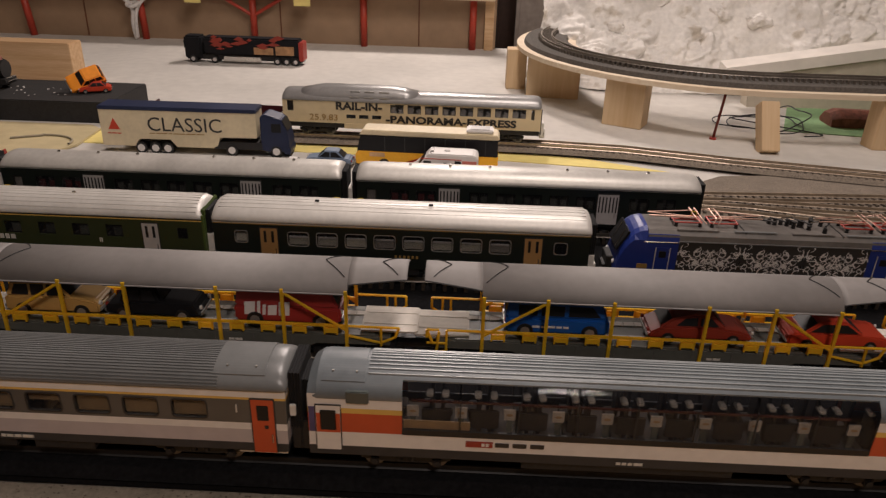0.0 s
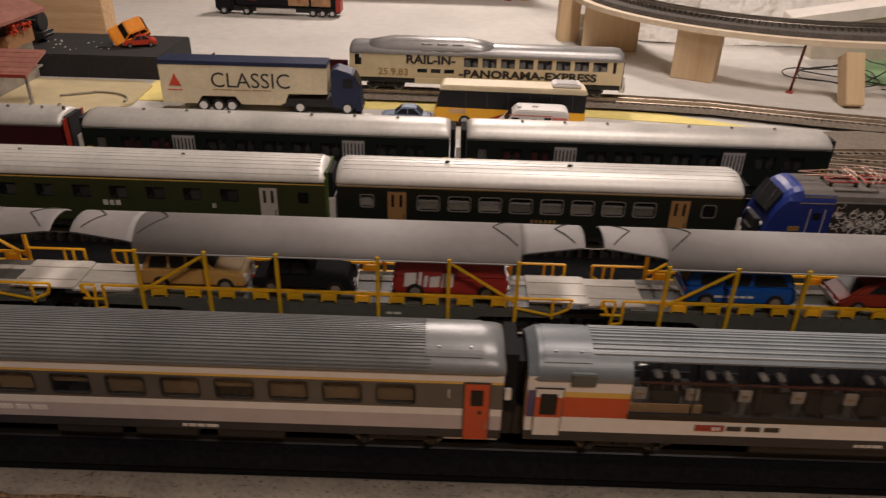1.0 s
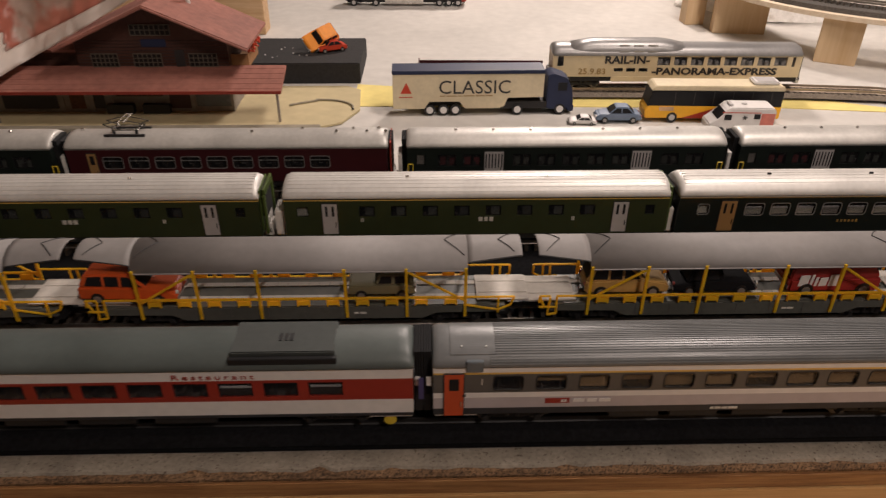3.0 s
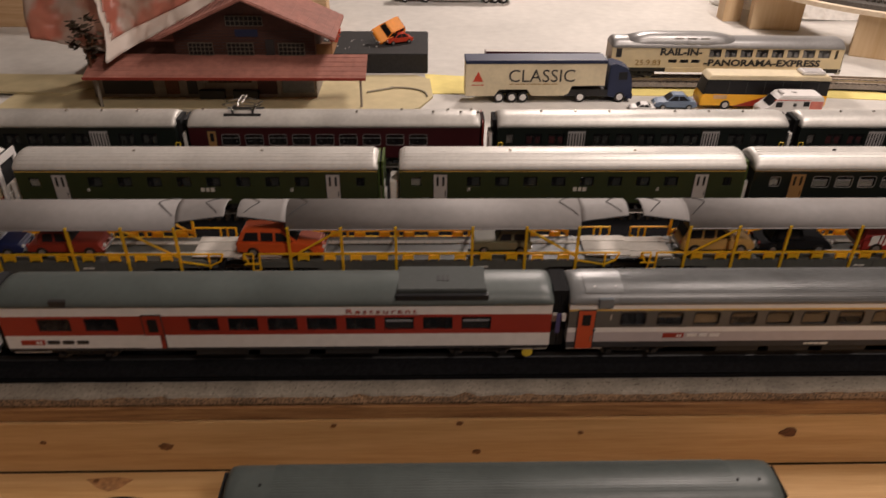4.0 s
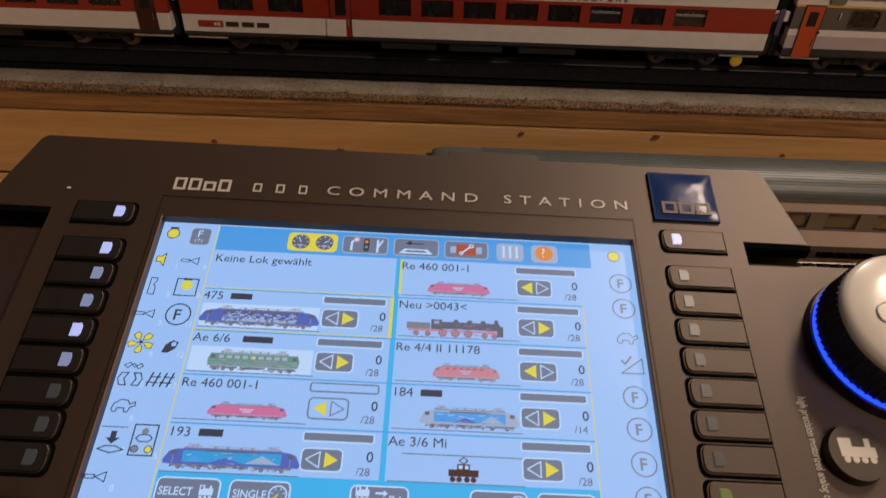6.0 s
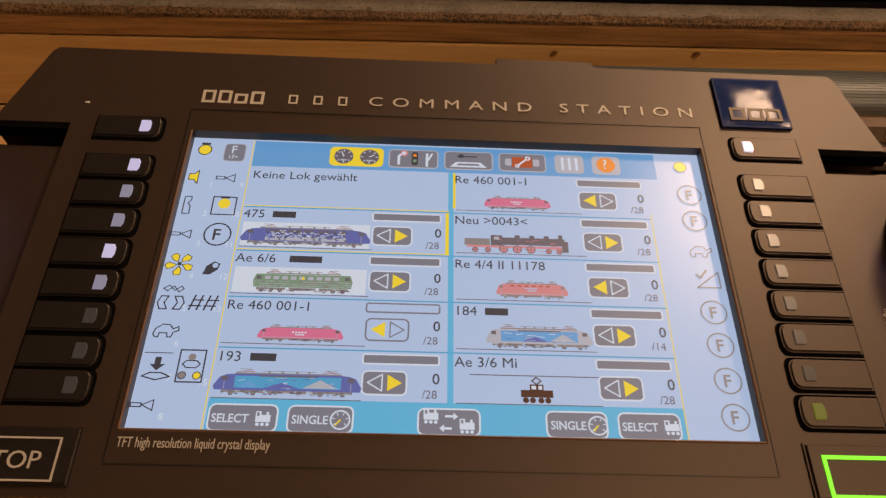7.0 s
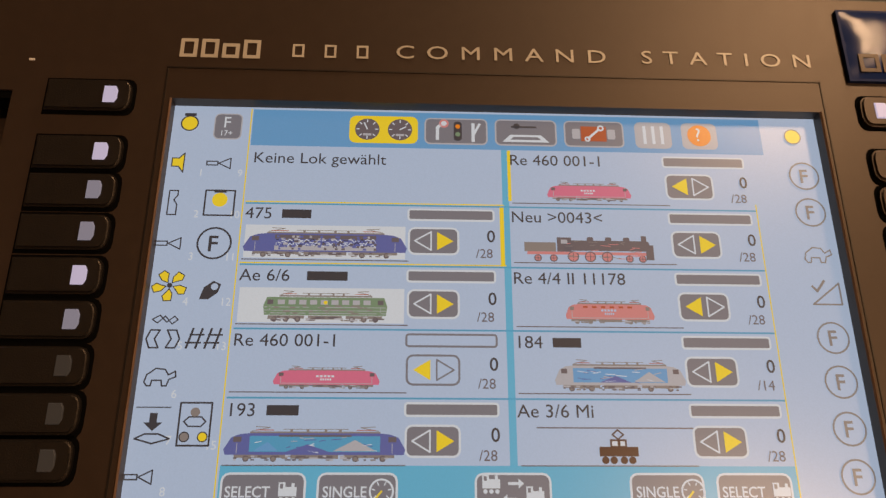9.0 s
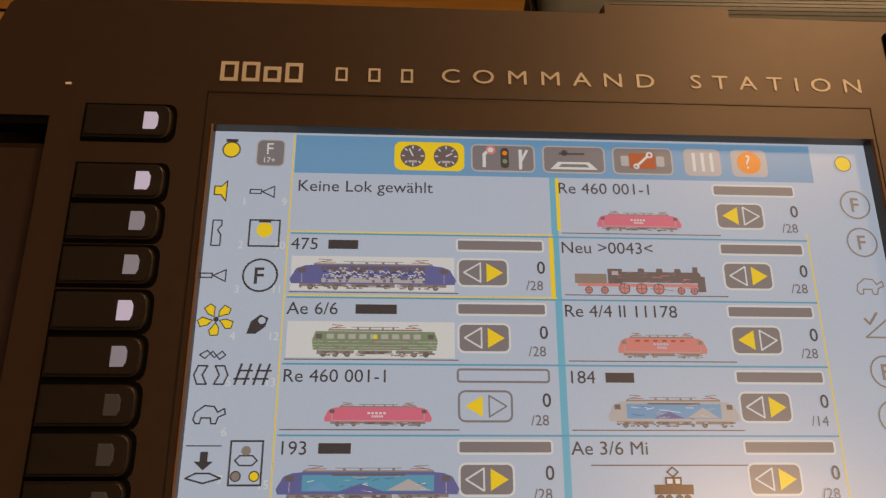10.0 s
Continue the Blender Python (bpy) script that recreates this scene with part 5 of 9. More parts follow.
def car(name, label, at, L, W, H, colour, shape, rz=0.0, group="", category="model car", roof=None, rx=0.0, ry=0.0, wheel_r=None, clear="glass_dark"):
    t = thing(name, label, category, at, rz, group, rx, ry)
    body, cabin, panes = SHAPES[shape]
    r = wheel_r or H * 0.2
    bm = bmesh.new()
    prism(bm, [(x * L, max(z * H, r * 0.55)) for x, z in body], -W / 2, W / 2, "y", min(W, H) * 0.07)
    part("body", bm, colour, t, smooth=False)
    zlow, zhigh = min(z for _, z in cabin) * H, max(z for _, z in cabin) * H
    def lean(p):
        return 1 - 0.16 * (p[1] - zlow) / (zhigh - zlow)
    bm = bmesh.new()
    prism(bm, [(x * L, z * H) for x, z in cabin], -W * 0.46, W * 0.46, "y", min(W, H) * 0.05, lean)
    c = part("cabin", bm, roof or colour, t)
    for p in panes:
        for s in (-1, 1):
            bm = bmesh.new()
            q = [(x * L, z * H) for x, z in p]
            one = [bm.verts.new((x, s * (W * 0.46 * lean((x, z)) + 0.00016), z)) for x, z in q]
            two = [bm.verts.new((x, s * (W * 0.46 * lean((x, z)) - 0.0005), z)) for x, z in q]
            bm.faces.new(one), bm.faces.new(two[::-1])
            for i in range(4):
                bm.faces.new((one[i], one[(i + 1) % 4], two[(i + 1) % 4], two[i]))
            part("side_window", bm, clear, c)
    for nm, (a, bq) in (("windscreen", (cabin[-2], cabin[-1])), ("rear_window", (cabin[1], cabin[0]))):
        (xa, za), (xb, zb) = (a[0] * L, a[1] * H), (bq[0] * L, bq[1] * H)
        d = math.hypot(xb - xa, zb - za)
        nx, nz = abs(za - zb) / d, abs(xb - xa) / d
        nx = nx if nm == "windscreen" else -nx
        bm = bmesh.new()
        rows = []
        for off in (0.00025, -0.0004):
            for k in (0.14, 0.86):
                x, z = xa + (xb - xa) * k, za + (zb - za) * k
                for s in (-1, 1):
                    rows.append(bm.verts.new((x + nx * off, s * W * 0.40 * lean((x, z)), z + nz * off)))
        for q in ((0, 1, 3, 2), (4, 6, 7, 5), (0, 4, 5, 1), (2, 3, 7, 6), (0, 2, 6, 4), (1, 5, 7, 3)):
            bm.faces.new([rows[i] for i in q])
        part(nm, bm, clear, c)
    for x in (-0.31, 0.31):
        for s in (-1, 1):
            bm = bmesh.new()
            cyl(bm, (x * L, s * W * 0.45, r), r, W * 0.16, "y", 18)
            w = part("wheel", bm, "black", t)
            bm = bmesh.new()
            cyl(bm, (x * L, s * W * 0.535, r), r * 0.58, W * 0.03, "y", 12)
            part("hub", bm, "dull_frame", w)
    for s in (-1, 1):
        part("bumper", boxes((*sorted((s * L * 0.5, s * (L * 0.5 + 0.0007))), -W * 0.47, W * 0.47, H * 0.22, H * 0.31), bevel=0.0002), "dull_frame", t)
        for y in (-0.36, 0.36):
            bm = bmesh.new()
            cyl(bm, (s * L * 0.498, y * W, H * 0.42), H * 0.06, 0.0012, "x", 10)
            part("headlight" if s > 0 else "tail_light", bm, "white" if s > 0 else "red", t)
    return t


# ---- second row: covered car-carrier wagons ----
def railing(t, s, half, posts, zt, y):
    """Yellow side railing: posts, long rail, plates, diagonal braces and looped ends."""
    for x in posts:
        bm = boxes((x - 0.0009, x + 0.0009, y - 0.0008, y + 0.0008, 0.0095, zt))
        part("post", bm, "yellow", t)
    zr_ = 0.0242 if s < 0 else 0.0215
    part("long_rail", boxes((posts[0], posts[-1], y - 0.0006, y + 0.0006, zr_ - 0.0007, zr_ + 0.0007)), "yellow", t)
    if s > 0:
        part("lower_rail", boxes((posts[0], posts[-1], y - 0.0012, y + 0.0012, zr_ - 0.0072, zr_ - 0.0050), bevel=0.0003), "yellow", t)
    n = 11
    for i in range(n):
        x = posts[0] + (posts[-1] - posts[0]) * (i + 0.5) / n
        part("plate", shared(("plate",), lambda: boxes((-0.0030, 0.0030, -0.0007, 0.0007, -0.0046, -0.0014), (-0.0040, -0.0031, -0.0008, 0.0008, -0.0056, -0.0006), (0.0031, 0.0040, -0.0008, 0.0008, -0.0056, -0.0006)), "yellow"), None, t, at=(x, y, zr_))
    for e in (-1, 1):
        a, b = (posts[0], posts[1]) if e < 0 else (posts[-1], posts[-2])
        part("brace", rods([((a, y - s * 0.0001, zr_ - 0.003), (b, y, zt - 0.002))], 0.0009), "yellow", t)
        tip = e * (half - 0.004)
        if e > 0:
            loop = [(a, y, zr_), (tip, y, zr_), (tip - e * 0.002, y, zr_ - 0.006), (tip - e * 0.010, y, zr_ - 0.010), (a, y, zr_ - 0.006)]
            pr = list(zip(loop, loop[1:])) + [((tip - e * 0.010, y, zr_), (tip - e * 0.010, y, zr_ - 0.012))]
        else:
            tip = e * (half - 0.002)
            k = e * 0.011
            pr = [((a, y, zr_), (tip - k, y, zr_)), ((tip - k, y, zr_), (tip - k, y, zr_ - 0.0135)), ((tip - k, y, zr_ - 0.0135), (tip - k * 0.5, y, zr_ - 0.0145)), ((tip - k * 0.5, y, zr_ - 0.0145), (tip - k * 0.62, y, zr_ - 0.001)), ((tip, y, zr_), (tip - k * 0.62, y, zr_)), ((tip, y, zr_), (tip - k * 0.3, y, zr_ - 0.0085)), ((tip - k, y, zr_ - 0.0085), (tip, y, zr_ - 0.0085)), ((tip, y, zr_), (tip, y, zr_ - 0.005))]
        if s > 0:
            tip, zt_ = e * (half - 0.003), zr_ + 0.0026
            pr = [((a, y, zt_), (tip, y, zt_)), ((tip, y, zt_), (tip, y, zt_ - 0.007)), ((tip, y, zt_ - 0.007), (tip - e * 0.004, y, zt_ - 0.0095)), ((tip - e * 0.004, y, zt_ - 0.0095), (a, y, zt_ - 0.0095)), ((tip - e * 0.0065, y, zt_), (tip - e * 0.0065, y, zt_ - 0.0095)), ((tip - e * 0.0115, y, zt_), (tip - e * 0.0115, y, zt_ - 0.0095))]
        part("end_rail", rods(pr, 0.0008), "yellow", t)


def carrier(xc, half, label):
    xa, xb = camera_refit(xc - half, ROW2)[0], camera_refit(xc + half, ROW2)[0]
    half = (xb - xa) / 2
    t = thing("car_carrier_wagon", label, "railway wagon", (xc, ROW2, ZR), group="car transporter train")
    k = half / 0.131
    hw = 0.0166
    posts = [xx * k for xx in (-0.0975, -0.0622, -0.0258, 0.0258, 0.0622, 0.0975)]
    bm = bmesh.new()
    prism(bm, [(-half * 0.93, 0.0172), (-half * 0.93, 0.0125), (-0.08 * k, 0.0120), (-0.072 * k, 0.0080), (0.072 * k, 0.0080), (0.08 * k, 0.0120), (half * 0.93, 0.0125), (half * 0.93, 0.0172)], -hw, hw, "y")
    ch = part("chassis", bm, "wagon", t)
    for i in range(7):
        x = (-0.066 + 0.022 * i) * k
        part("side_rib", boxes((x - 0.0003, x + 0.0003, -hw - 0.00025, -hw + 0.0003, 0.0082, 0.0170)), "darkgrey", ch)
    bars("number_bars", t, 0.030 * k, -hw - 0.0002, 0.0125, [0.003, 0.004], 0.0013, "pale_ink")
    part("deck", boxes((-half * 0.86, half * 0.86, -hw + 0.0006, hw - 0.0006, 0.0172, 0.0182)), "wagon", t)
    for y in (-0.0075, 0.0075):
        n = 34
        for i in range(n):
            x0 = -half * 0.86 + half * 1.72 * i / n
            part("deck_plate", shared(("deck_plate", round(half, 3)), lambda: boxes((0.0002, half * 1.72 / n - 0.0002, -0.0021, 0.0021, 0, 0.0008)), "deck"), None, t, at=(x0, y, 0.0180))
    for e in (-1, 1):
        bm = bmesh.new()
        prism(bm, [(e * half * 0.80, -0.0138), (e * half * 0.80, 0.0138), (e * (half + 0.0045), 0.0138), (e * (half + 0.0062), 0.0125), (e * (half + 0.0062), -0.0125), (e * (half + 0.0045), -0.0138)], *((0.0180, 0.0190) if e < 0 else (0.0192, 0.0202)), "z")
        part("end_ramp", bm, "deck", t, "pale grey loading plate over the coupling")
        part("ramp_ridge", boxes(*[sorted((e * half * 0.81, e * (half + 0.005))) + [y - 0.0003, y + 0.0003, *((0.0189, 0.0194) if e < 0 else (0.0201, 0.0206))] for y in (-0.0062, 0.0062)]), "deck", t)
        bogie(t, e * (half - 0.040), 0.0225)
        part("headstock", boxes((*sorted((e * half * 0.90, e * half * 0.95)), -0.0145, 0.0145, 0.0085, 0.0130)), "black", t)
        part("coupling", boxes((*sorted((e * half * 0.94, e * (half + 0.005))), -0.0025, 0.0025, 0.0060, 0.0092)), "black", t)
    railing(t, -1, half, posts, 0.0460, -hw - 0.0004)
    railing(t, 1, half, posts, 0.0460, hw + 0.0032)
    # the canopy: a long arched roof whose two ends are cut back
    prof = roofline(0.0172, 0.0440, 0.0562, 2.2, 25)
    m = 0.0985 * k
    bm = bmesh.new()
    loft(bm, [[(x, y, z) for y, z in prof] + [(x, y * 0.96, z - 0.0007) for y, z in prof[::-1]] for x in (-m, m)])
    cn = part("canopy", bm, "canopy", t, smooth=True)
    for e in (-1, 1):
        def sec(x, w, dz=0.0):
            pts = [(y, z) for y, z in ((0.0172 * w * math.sin(math.pi * (i / 24 - 0.5)), 0) for i in range(25))]
            return [(x, y, roof_z(0.0172, 0.0440, 0.0562, y, 2.2) + dz) for y, _ in pts] + [(x, y, roof_z(0.0172, 0.0440, 0.0562, y, 2.2) - 0.0007 + dz) for y, _ in pts[::-1]]
        bm = bmesh.new()
        loft(bm, [sec(e * m, 0.885), sec(e * (m + 0.004), 0.868), sec(e * (half - 0.004), 0.74), sec(e * (half - 0.0006), 0.725), sec(e * half, 0.70, -0.0003)])
        part("canopy_end", bm, "canopy", cn, smooth=True)
        bm = bmesh.new()
        a = [(-0.0165 + 0.033 * i / 16) for i in range(17)]
        for x_of, w in ((lambda y: e * (m - 0.014 + 0.017 * abs(y / 0.0165) ** 1.2), 0.0128), (lambda y: e * (half - 0.0145 + 0.0150 * abs(y / 0.0165)), 0.0122)):
            pts = [(x_of(y), y, roof_z(0.0172, 0.0440, 0.0562, y, 2.2) + 0.0003) for y in a if abs(y) <= w]
            for p, q in zip(pts, pts[1:]):
                rod(bm, p, q, 0.00030, 4)
        for s in (-1, 1):  # dark rim along the slanting cut
            pts = [(e * x, s * 0.0172 * w, roof_z(0.0172, 0.0440, 0.0562, 0.0172 * w, 2.2)) for x, w in ((m, 0.99), (m + 0.0008, 0.895), (m + 0.004, 0.872), (half - 0.004, 0.744), (half - 0.0006, 0.729))]
            for p, q in zip(pts, pts[1:]):
                rod(bm, p, q, 0.00036, 4)
        part("canopy_seam", bm, "black", cn, "dark bent seam on the canopy end")
    part("canopy_edge", rods([((-m, s * 0.0172, 0.0440), (m, s * 0.0172, 0.0440)) for s in (-1, 1)], 0.0005), "canopy", cn)
    return t


for xc, half in ((-0.0695, 0.1300), (0.1985, 0.1285), (-0.3465, 0.1385), (-0.634, 0.1385), (0.468, 0.1285)):
    carrier(xc, half, "grey arched car-carrier wagon with yellow railings")
DZ = ZR + 0.0188
M["black_paint"] = mat("black_paint", (0.012, 0.012, 0.014), 0.8, var=0.1, scale=220, bump=0.01, ior=1.22)
for n, c in (("beige_paint", (0.50, 0.31, 0.09)), ("brick_red_paint", (0.30, 0.025, 0.02)), ("sky_blue_paint", (0.012, 0.085, 0.36)), ("dark_red_paint", (0.25, 0.030, 0.014)), ("bright_red_paint", (0.52, 0.05, 0.015)), ("orange_paint", (0.62, 0.10, 0.012)), ("olive_paint", (0.20, 0.18, 0.10)), ("dark_blue_paint", (0.012, 0.02, 0.09)), ("grey_blue_paint", (0.16, 0.21, 0.30)), ("light_orange_paint", (0.90, 0.32, 0.008)), ("navy_paint", (0.012, 0.020, 0.062)), ("ivory_paint", (0.68, 0.59, 0.40)), ("postal_yellow_paint", (0.90, 0.47, 0.008))):
    paint(n, c)
car("beige_estate_car", "beige model estate car on the carrier wagon", (-0.1410, ROW2 - 0.002, DZ), 0.054, 0.0195, 0.0215, "beige_paint", "estate", group="cars on the carrier train", clear="glass_dark")
car("black_vintage_car", "black vintage model car with long bonnet", (-0.0835, ROW2 - 0.002, DZ), 0.054, 0.019, 0.0205, "black_paint", "oldtimer", group="cars on the carrier train")
van = car("red_delivery_van", "dark red delivery van with white lettering shapes", (-0.0065, ROW2 - 0.002, DZ), 0.060, 0.0205, 0.0235, "brick_red_paint", "van", group="cars on the carrier train")
for o in [o for o in van.children_recursive if o.name.startswith("side_window") and o.data.vertices[0].co.x < 0.012]:
    bpy.data.objects.remove(o)
x = -0.0245
for w, hh in ((0.0060, 0.0080), (0.0018, 0.0085), (0.0018, 0.0065), (0.0050, 0.0062), (0.0060, 0.0085)):
    bm = bmesh.new()
    prism(bm, [(x, 0.0075), (x + w, 0.0078), (x + w + 0.0006, 0.0078 + hh), (x + 0.0006, 0.0075 + hh)], -0.01045, -0.0100, "y")
    part("logo_block", bm, "white", van, "white logo block")
    x += w + 0.0012
bus2 = car("blue_minibus", "bright blue model minibus with dark windows", (0.1445, ROW2 - 0.002, DZ), 0.058, 0.0205, 0.0230, "sky_blue_paint", "van", group="cars on the carrier train")
bars("lettering_bars", bus2, -0.014, -0.0105, 0.0075, [0.004, 0.003, 0.004, 0.003, 0.003], 0.0012, "white", 0.0008)
car("dark_red_car", "dark red rounded model car on the carrier wagon", (0.2240, ROW2 - 0.002, DZ), 0.058, 0.0205, 0.0175, "dark_red_paint", "beetle", group="cars on the carrier train")
car("bright_red_saloon", "bright red low model car on the carrier wagon", (0.3000, ROW2 - 0.002, DZ), 0.056, 0.0205, 0.0165, "bright_red_paint", "saloon", group="cars on the carrier train")
car("orange_estate_car", "orange model estate car on the wagon end", (-0.4580, ROW2 - 0.004, DZ), 0.062, 0.0205, 0.0215, "orange_paint", "estate", group="cars on the carrier train", rz=-3)
car("olive_jeep", "olive and white model jeep on the carrier wagon", (-0.2975, ROW2 - 0.002, DZ), 0.042, 0.0190, 0.0185, "olive_paint", "jeep", group="cars on the carrier train", rz=180)
car("dark_blue_car", "dark blue model car on the carrier wagon", (-0.6735, ROW2 - 0.002, DZ), 0.056, 0.0200, 0.0195, "dark_blue_paint", "estate", group="cars on the carrier train")
car("red_vintage_car", "red vintage model car with black wings", (-0.6140, ROW2 - 0.002, DZ), 0.054, 0.0195, 0.0205, "dark_red_paint", "oldtimer", group="cars on the carrier train")


# ---- track under every train ----
def track(name, label, path, z=0.0062, sleeper_gap=0.0075, gauge=0.0082, bed=None, sleepers="sleeper", rail_mat="rail"):
    """Two rails and their sleepers along a path of (x, y) points."""
    t = thing(name, label, "model track", (0, 0, 0))
    pts = []
    for (xa, ya), (xb, yb) in zip(path, path[1:]):
        n = max(1, int(math.hypot(xb - xa, yb - ya) / 0.02))
        pts += [(xa + (xb - xa) * i / n, ya + (yb - ya) * i / n) for i in range(n)]
    pts.append(path[-1])
    tang = []
    for i in range(len(pts)):
        a, b = pts[max(0, i - 1)], pts[min(len(pts) - 1, i + 1)]
        d = math.hypot(b[0] - a[0], b[1] - a[1])
        tang.append(((b[0] - a[0]) / d, (b[1] - a[1]) / d))
    top = z + 0.0078
    for s in (-1, 1):
        bm = bmesh.new()
        rows = []
        for (x, y), (tx, ty) in zip(pts, tang):
            rows.append([(x - ty * (s * gauge + o), y + tx * (s * gauge + o), zz) for o, zz in ((-0.0011, z + 0.0045), (-0.0004, z + 0.0051), (-0.0005, top), (0.0005, top), (0.0004, z + 0.0051), (0.0011, z + 0.0045))])
        loft(bm, rows)
        part("rail", bm, rail_mat, t)
    if bed:
        bm = bmesh.new()
        loft(bm, [[(x - ty * o, y + tx * o, zz) for o, zz in ((-0.020, z - 0.0001), (-0.0145, z + 0.0036), (0.0145, z + 0.0036), (0.020, z - 0.0001))] for (x, y), (tx, ty) in zip(pts, tang)])
        part("ballast", bm, bed, t)
    if sleepers:
        acc, k = 0.0, 0
        bm = bmesh.new()
        for (a, b), (ta, _) in zip(zip(pts, pts[1:]), zip(tang, tang)):
            d = math.hypot(b[0] - a[0], b[1] - a[1])
            while acc < d:
                u = acc / d
                x, y = a[0] + (b[0] - a[0]) * u, a[1] + (b[1] - a[1]) * u
                vs = box(bm, -0.0013, 0.0013, -0.0130, 0.0130, z, z + 0.0046)
                c, s_ = ta
                for v in vs:
                    v.co = (x + v.co.x * c - v.co.y * s_, y + v.co.x * s_ + v.co.y * c, v.co.z)
                acc += sleeper_gap
            acc -= d
        part("sleeper_strip", bm, sleepers, t, kind="stuff")
    return t


for y, z in ((ROW2, 0.0062), (ROW3, 0.0062), (ROW4, 0.0036)):
    track("straight_track", "straight dark model track under a parked train", [(BX0, y), (0.62, y)], z=z)
# rails coloured black and no sleepers, so that this track does not stand out
track("front_track", "black model track without sleepers under the front express train", [(BX0, ROW1), (1.30, ROW1)], sleepers="", rail_mat="frame", bed="bed")

# ---- the lit board behind the trains ----
YP = mat("yellow_paper", (0.78, 0.66, 0.22), 0.8, var=0.05, scale=80)
BP = mat("beige_card", (0.55, 0.47, 0.27), 0.8, var=0.08, scale=60)
bm = bmesh.new()
prism(bm, [(-0.358, 0.781), (-0.10, 0.776), (0.135, 0.7705), (0.276, 0.7535), (0.311, 0.7515), (0.218, 0.7905), (0.142, 0.8005), (-0.10, 0.812), (-0.358, 0.858)], 0.0, 0.0008, "z")
tagged(part("yellow_paper_sheet", bm, YP), "yellow paper sheet lying on the grey board", "paper sheet")
bm = bmesh.new()
prism(bm, [(-0.86, 0.705), (-0.40, 0.705), (-0.365, 0.725), (-0.348, 0.765), (-0.352, 0.83), (-0.37, 0.845), (-0.86, 0.845)], 0.0008, 0.0032, "z")
tagged(part("station_base_plate", bm, BP), "beige card base plate with a rounded corner", "base plate")
M["grey_card"] = mat("grey_card", (0.30, 0.27, 0.2), 0.8)
tagged(tube("card_strip", [(-0.395 + 0.04 * math.cos(radians(100 - i * 18)), 0.765 + 0.028 * math.sin(radians(100 - i * 18)), 0.0044) for i in range(7)], 0.0012, "grey_card"), "thin curled card strip on the base plate", "card strip")
tagged(part("card_strip", rods([((-0.43, 0.775, 0.0045), (-0.40, 0.790, 0.0045))], 0.0013, 5), "grey_card"), "short straight card strip on the base plate", "card strip")
bm = bmesh.new()
box(bm, -0.80, -0.385, 0.690, 0.702, 0.0, 0.010, 0.0006)
tagged(part("platform_edge_strip", bm, mat("grey_platform", (0.28, 0.25, 0.19), 0.8)), "grey-brown platform edge in front of the station", "platform")

# articulated lorry
def lorry():
    t = thing("articulated_lorry", "cream box lorry with blue roof and blue tractor cab", "model lorry", (-0.20, 0.7645, 0.0008), 1.0)
    W = 0.014
    bx0, bx1 = -0.1085, 0.0600
    bm = bmesh.new()
    prism(bm, [(bx0, 0.0080), (bx0, 0.0475), (bx1, 0.0475), (bx1, 0.0205), (0.020, 0.0205), (0.0165, 0.0105), (0.0105, 0.0080), (-0.028, 0.0080), (-0.034, 0.0165), (-0.068, 0.0165), (-0.0735, 0.0080)], -W, W, "y", 0.0003)
    b = part("box_body", bm, "ivory_paint", t, "cream box body")
    part("box_roof", boxes((bx0 - 0.0005, bx1 + 0.0005, -W - 0.0005, W + 0.0005, 0.0475, 0.0515), bevel=0.0006), "navy_paint", b, "blue box roof")
    letters("lettering", "CLASSIC", 0.0218, (-0.0580, -W - 0.0001, 0.0255), "ink", b, squeeze=1.0)
    bars("small_print", b, -0.056, -W - 0.00005, 0.0228, [0.006, 0.012, 0.004, 0.013, 0.010, 0.008], 0.0010, "gold_ink", 0.0012)
    bm = bmesh.new()
    prism(bm, [(-0.100, 0.0260), (-0.0875, 0.0260), (-0.0935, 0.0385)], -W - 0.0003, -W + 0.0003, "y")
    part("red_triangle", bm, "bright_red_paint", b, "red triangle emblem")
    bars("small_print", b, -0.1015, -W - 0.00005, 0.0218, [0.004, 0.005, 0.004], 0.0011, "bright_red_paint", 0.0008)
    part("trailer_chassis", boxes((bx0 + 0.02, 0.058, -0.006, 0.006, 0.0085, 0.0120), (0.012, 0.0700, -0.0125, 0.0125, 0.0070, 0.0150)), "frame", t)
    bm = bmesh.new()
    prism(bm, [(0.0640, 0.0070), (0.0640, 0.0440), (0.0700, 0.0468), (0.0860, 0.0415), (0.0925, 0.0290), (0.0945, 0.0170), (0.0945, 0.0055), (0.0700, 0.0055)], -0.0132, 0.0132, "y", 0.0010)
    c = part("cab", bm, "navy_paint", t, "dark blue tractor cab")
    bm = bmesh.new()
    prism(bm, [(0.0872, 0.0400), (0.0926, 0.0292), (0.0933, 0.0292), (0.0880, 0.0402)], -0.0115, 0.0115, "y")
    part("windscreen", bm, "glass_dark", c)
    part("side_window", boxes((0.0760, 0.0865, -0.0136, -0.0130, 0.0275, 0.0370), bevel=0.0002), "glass_dark", c)
    part("bumper", boxes((0.0885, 0.0955, -0.0136, 0.0136, 0.0035, 0.0105), bevel=0.0005), "navy_paint", c)
    for x in (-0.0845 + 0.017, -0.0520, -0.0385, 0.0315, 0.0800):
        for s in (-1, 1):
            bm = bmesh.new()
            cyl(bm, (x, s * 0.0115, 0.0062), 0.0062, 0.0042, "y", 20)
            w = part("wheel", bm, "black", t)
            bm = bmesh.new()
            cyl(bm, (x, s * 0.0137, 0.0062), 0.0040, 0.0006, "y", 14)
            part("hub", bm, "white", w, "white wheel hub")
    return t


lorry()

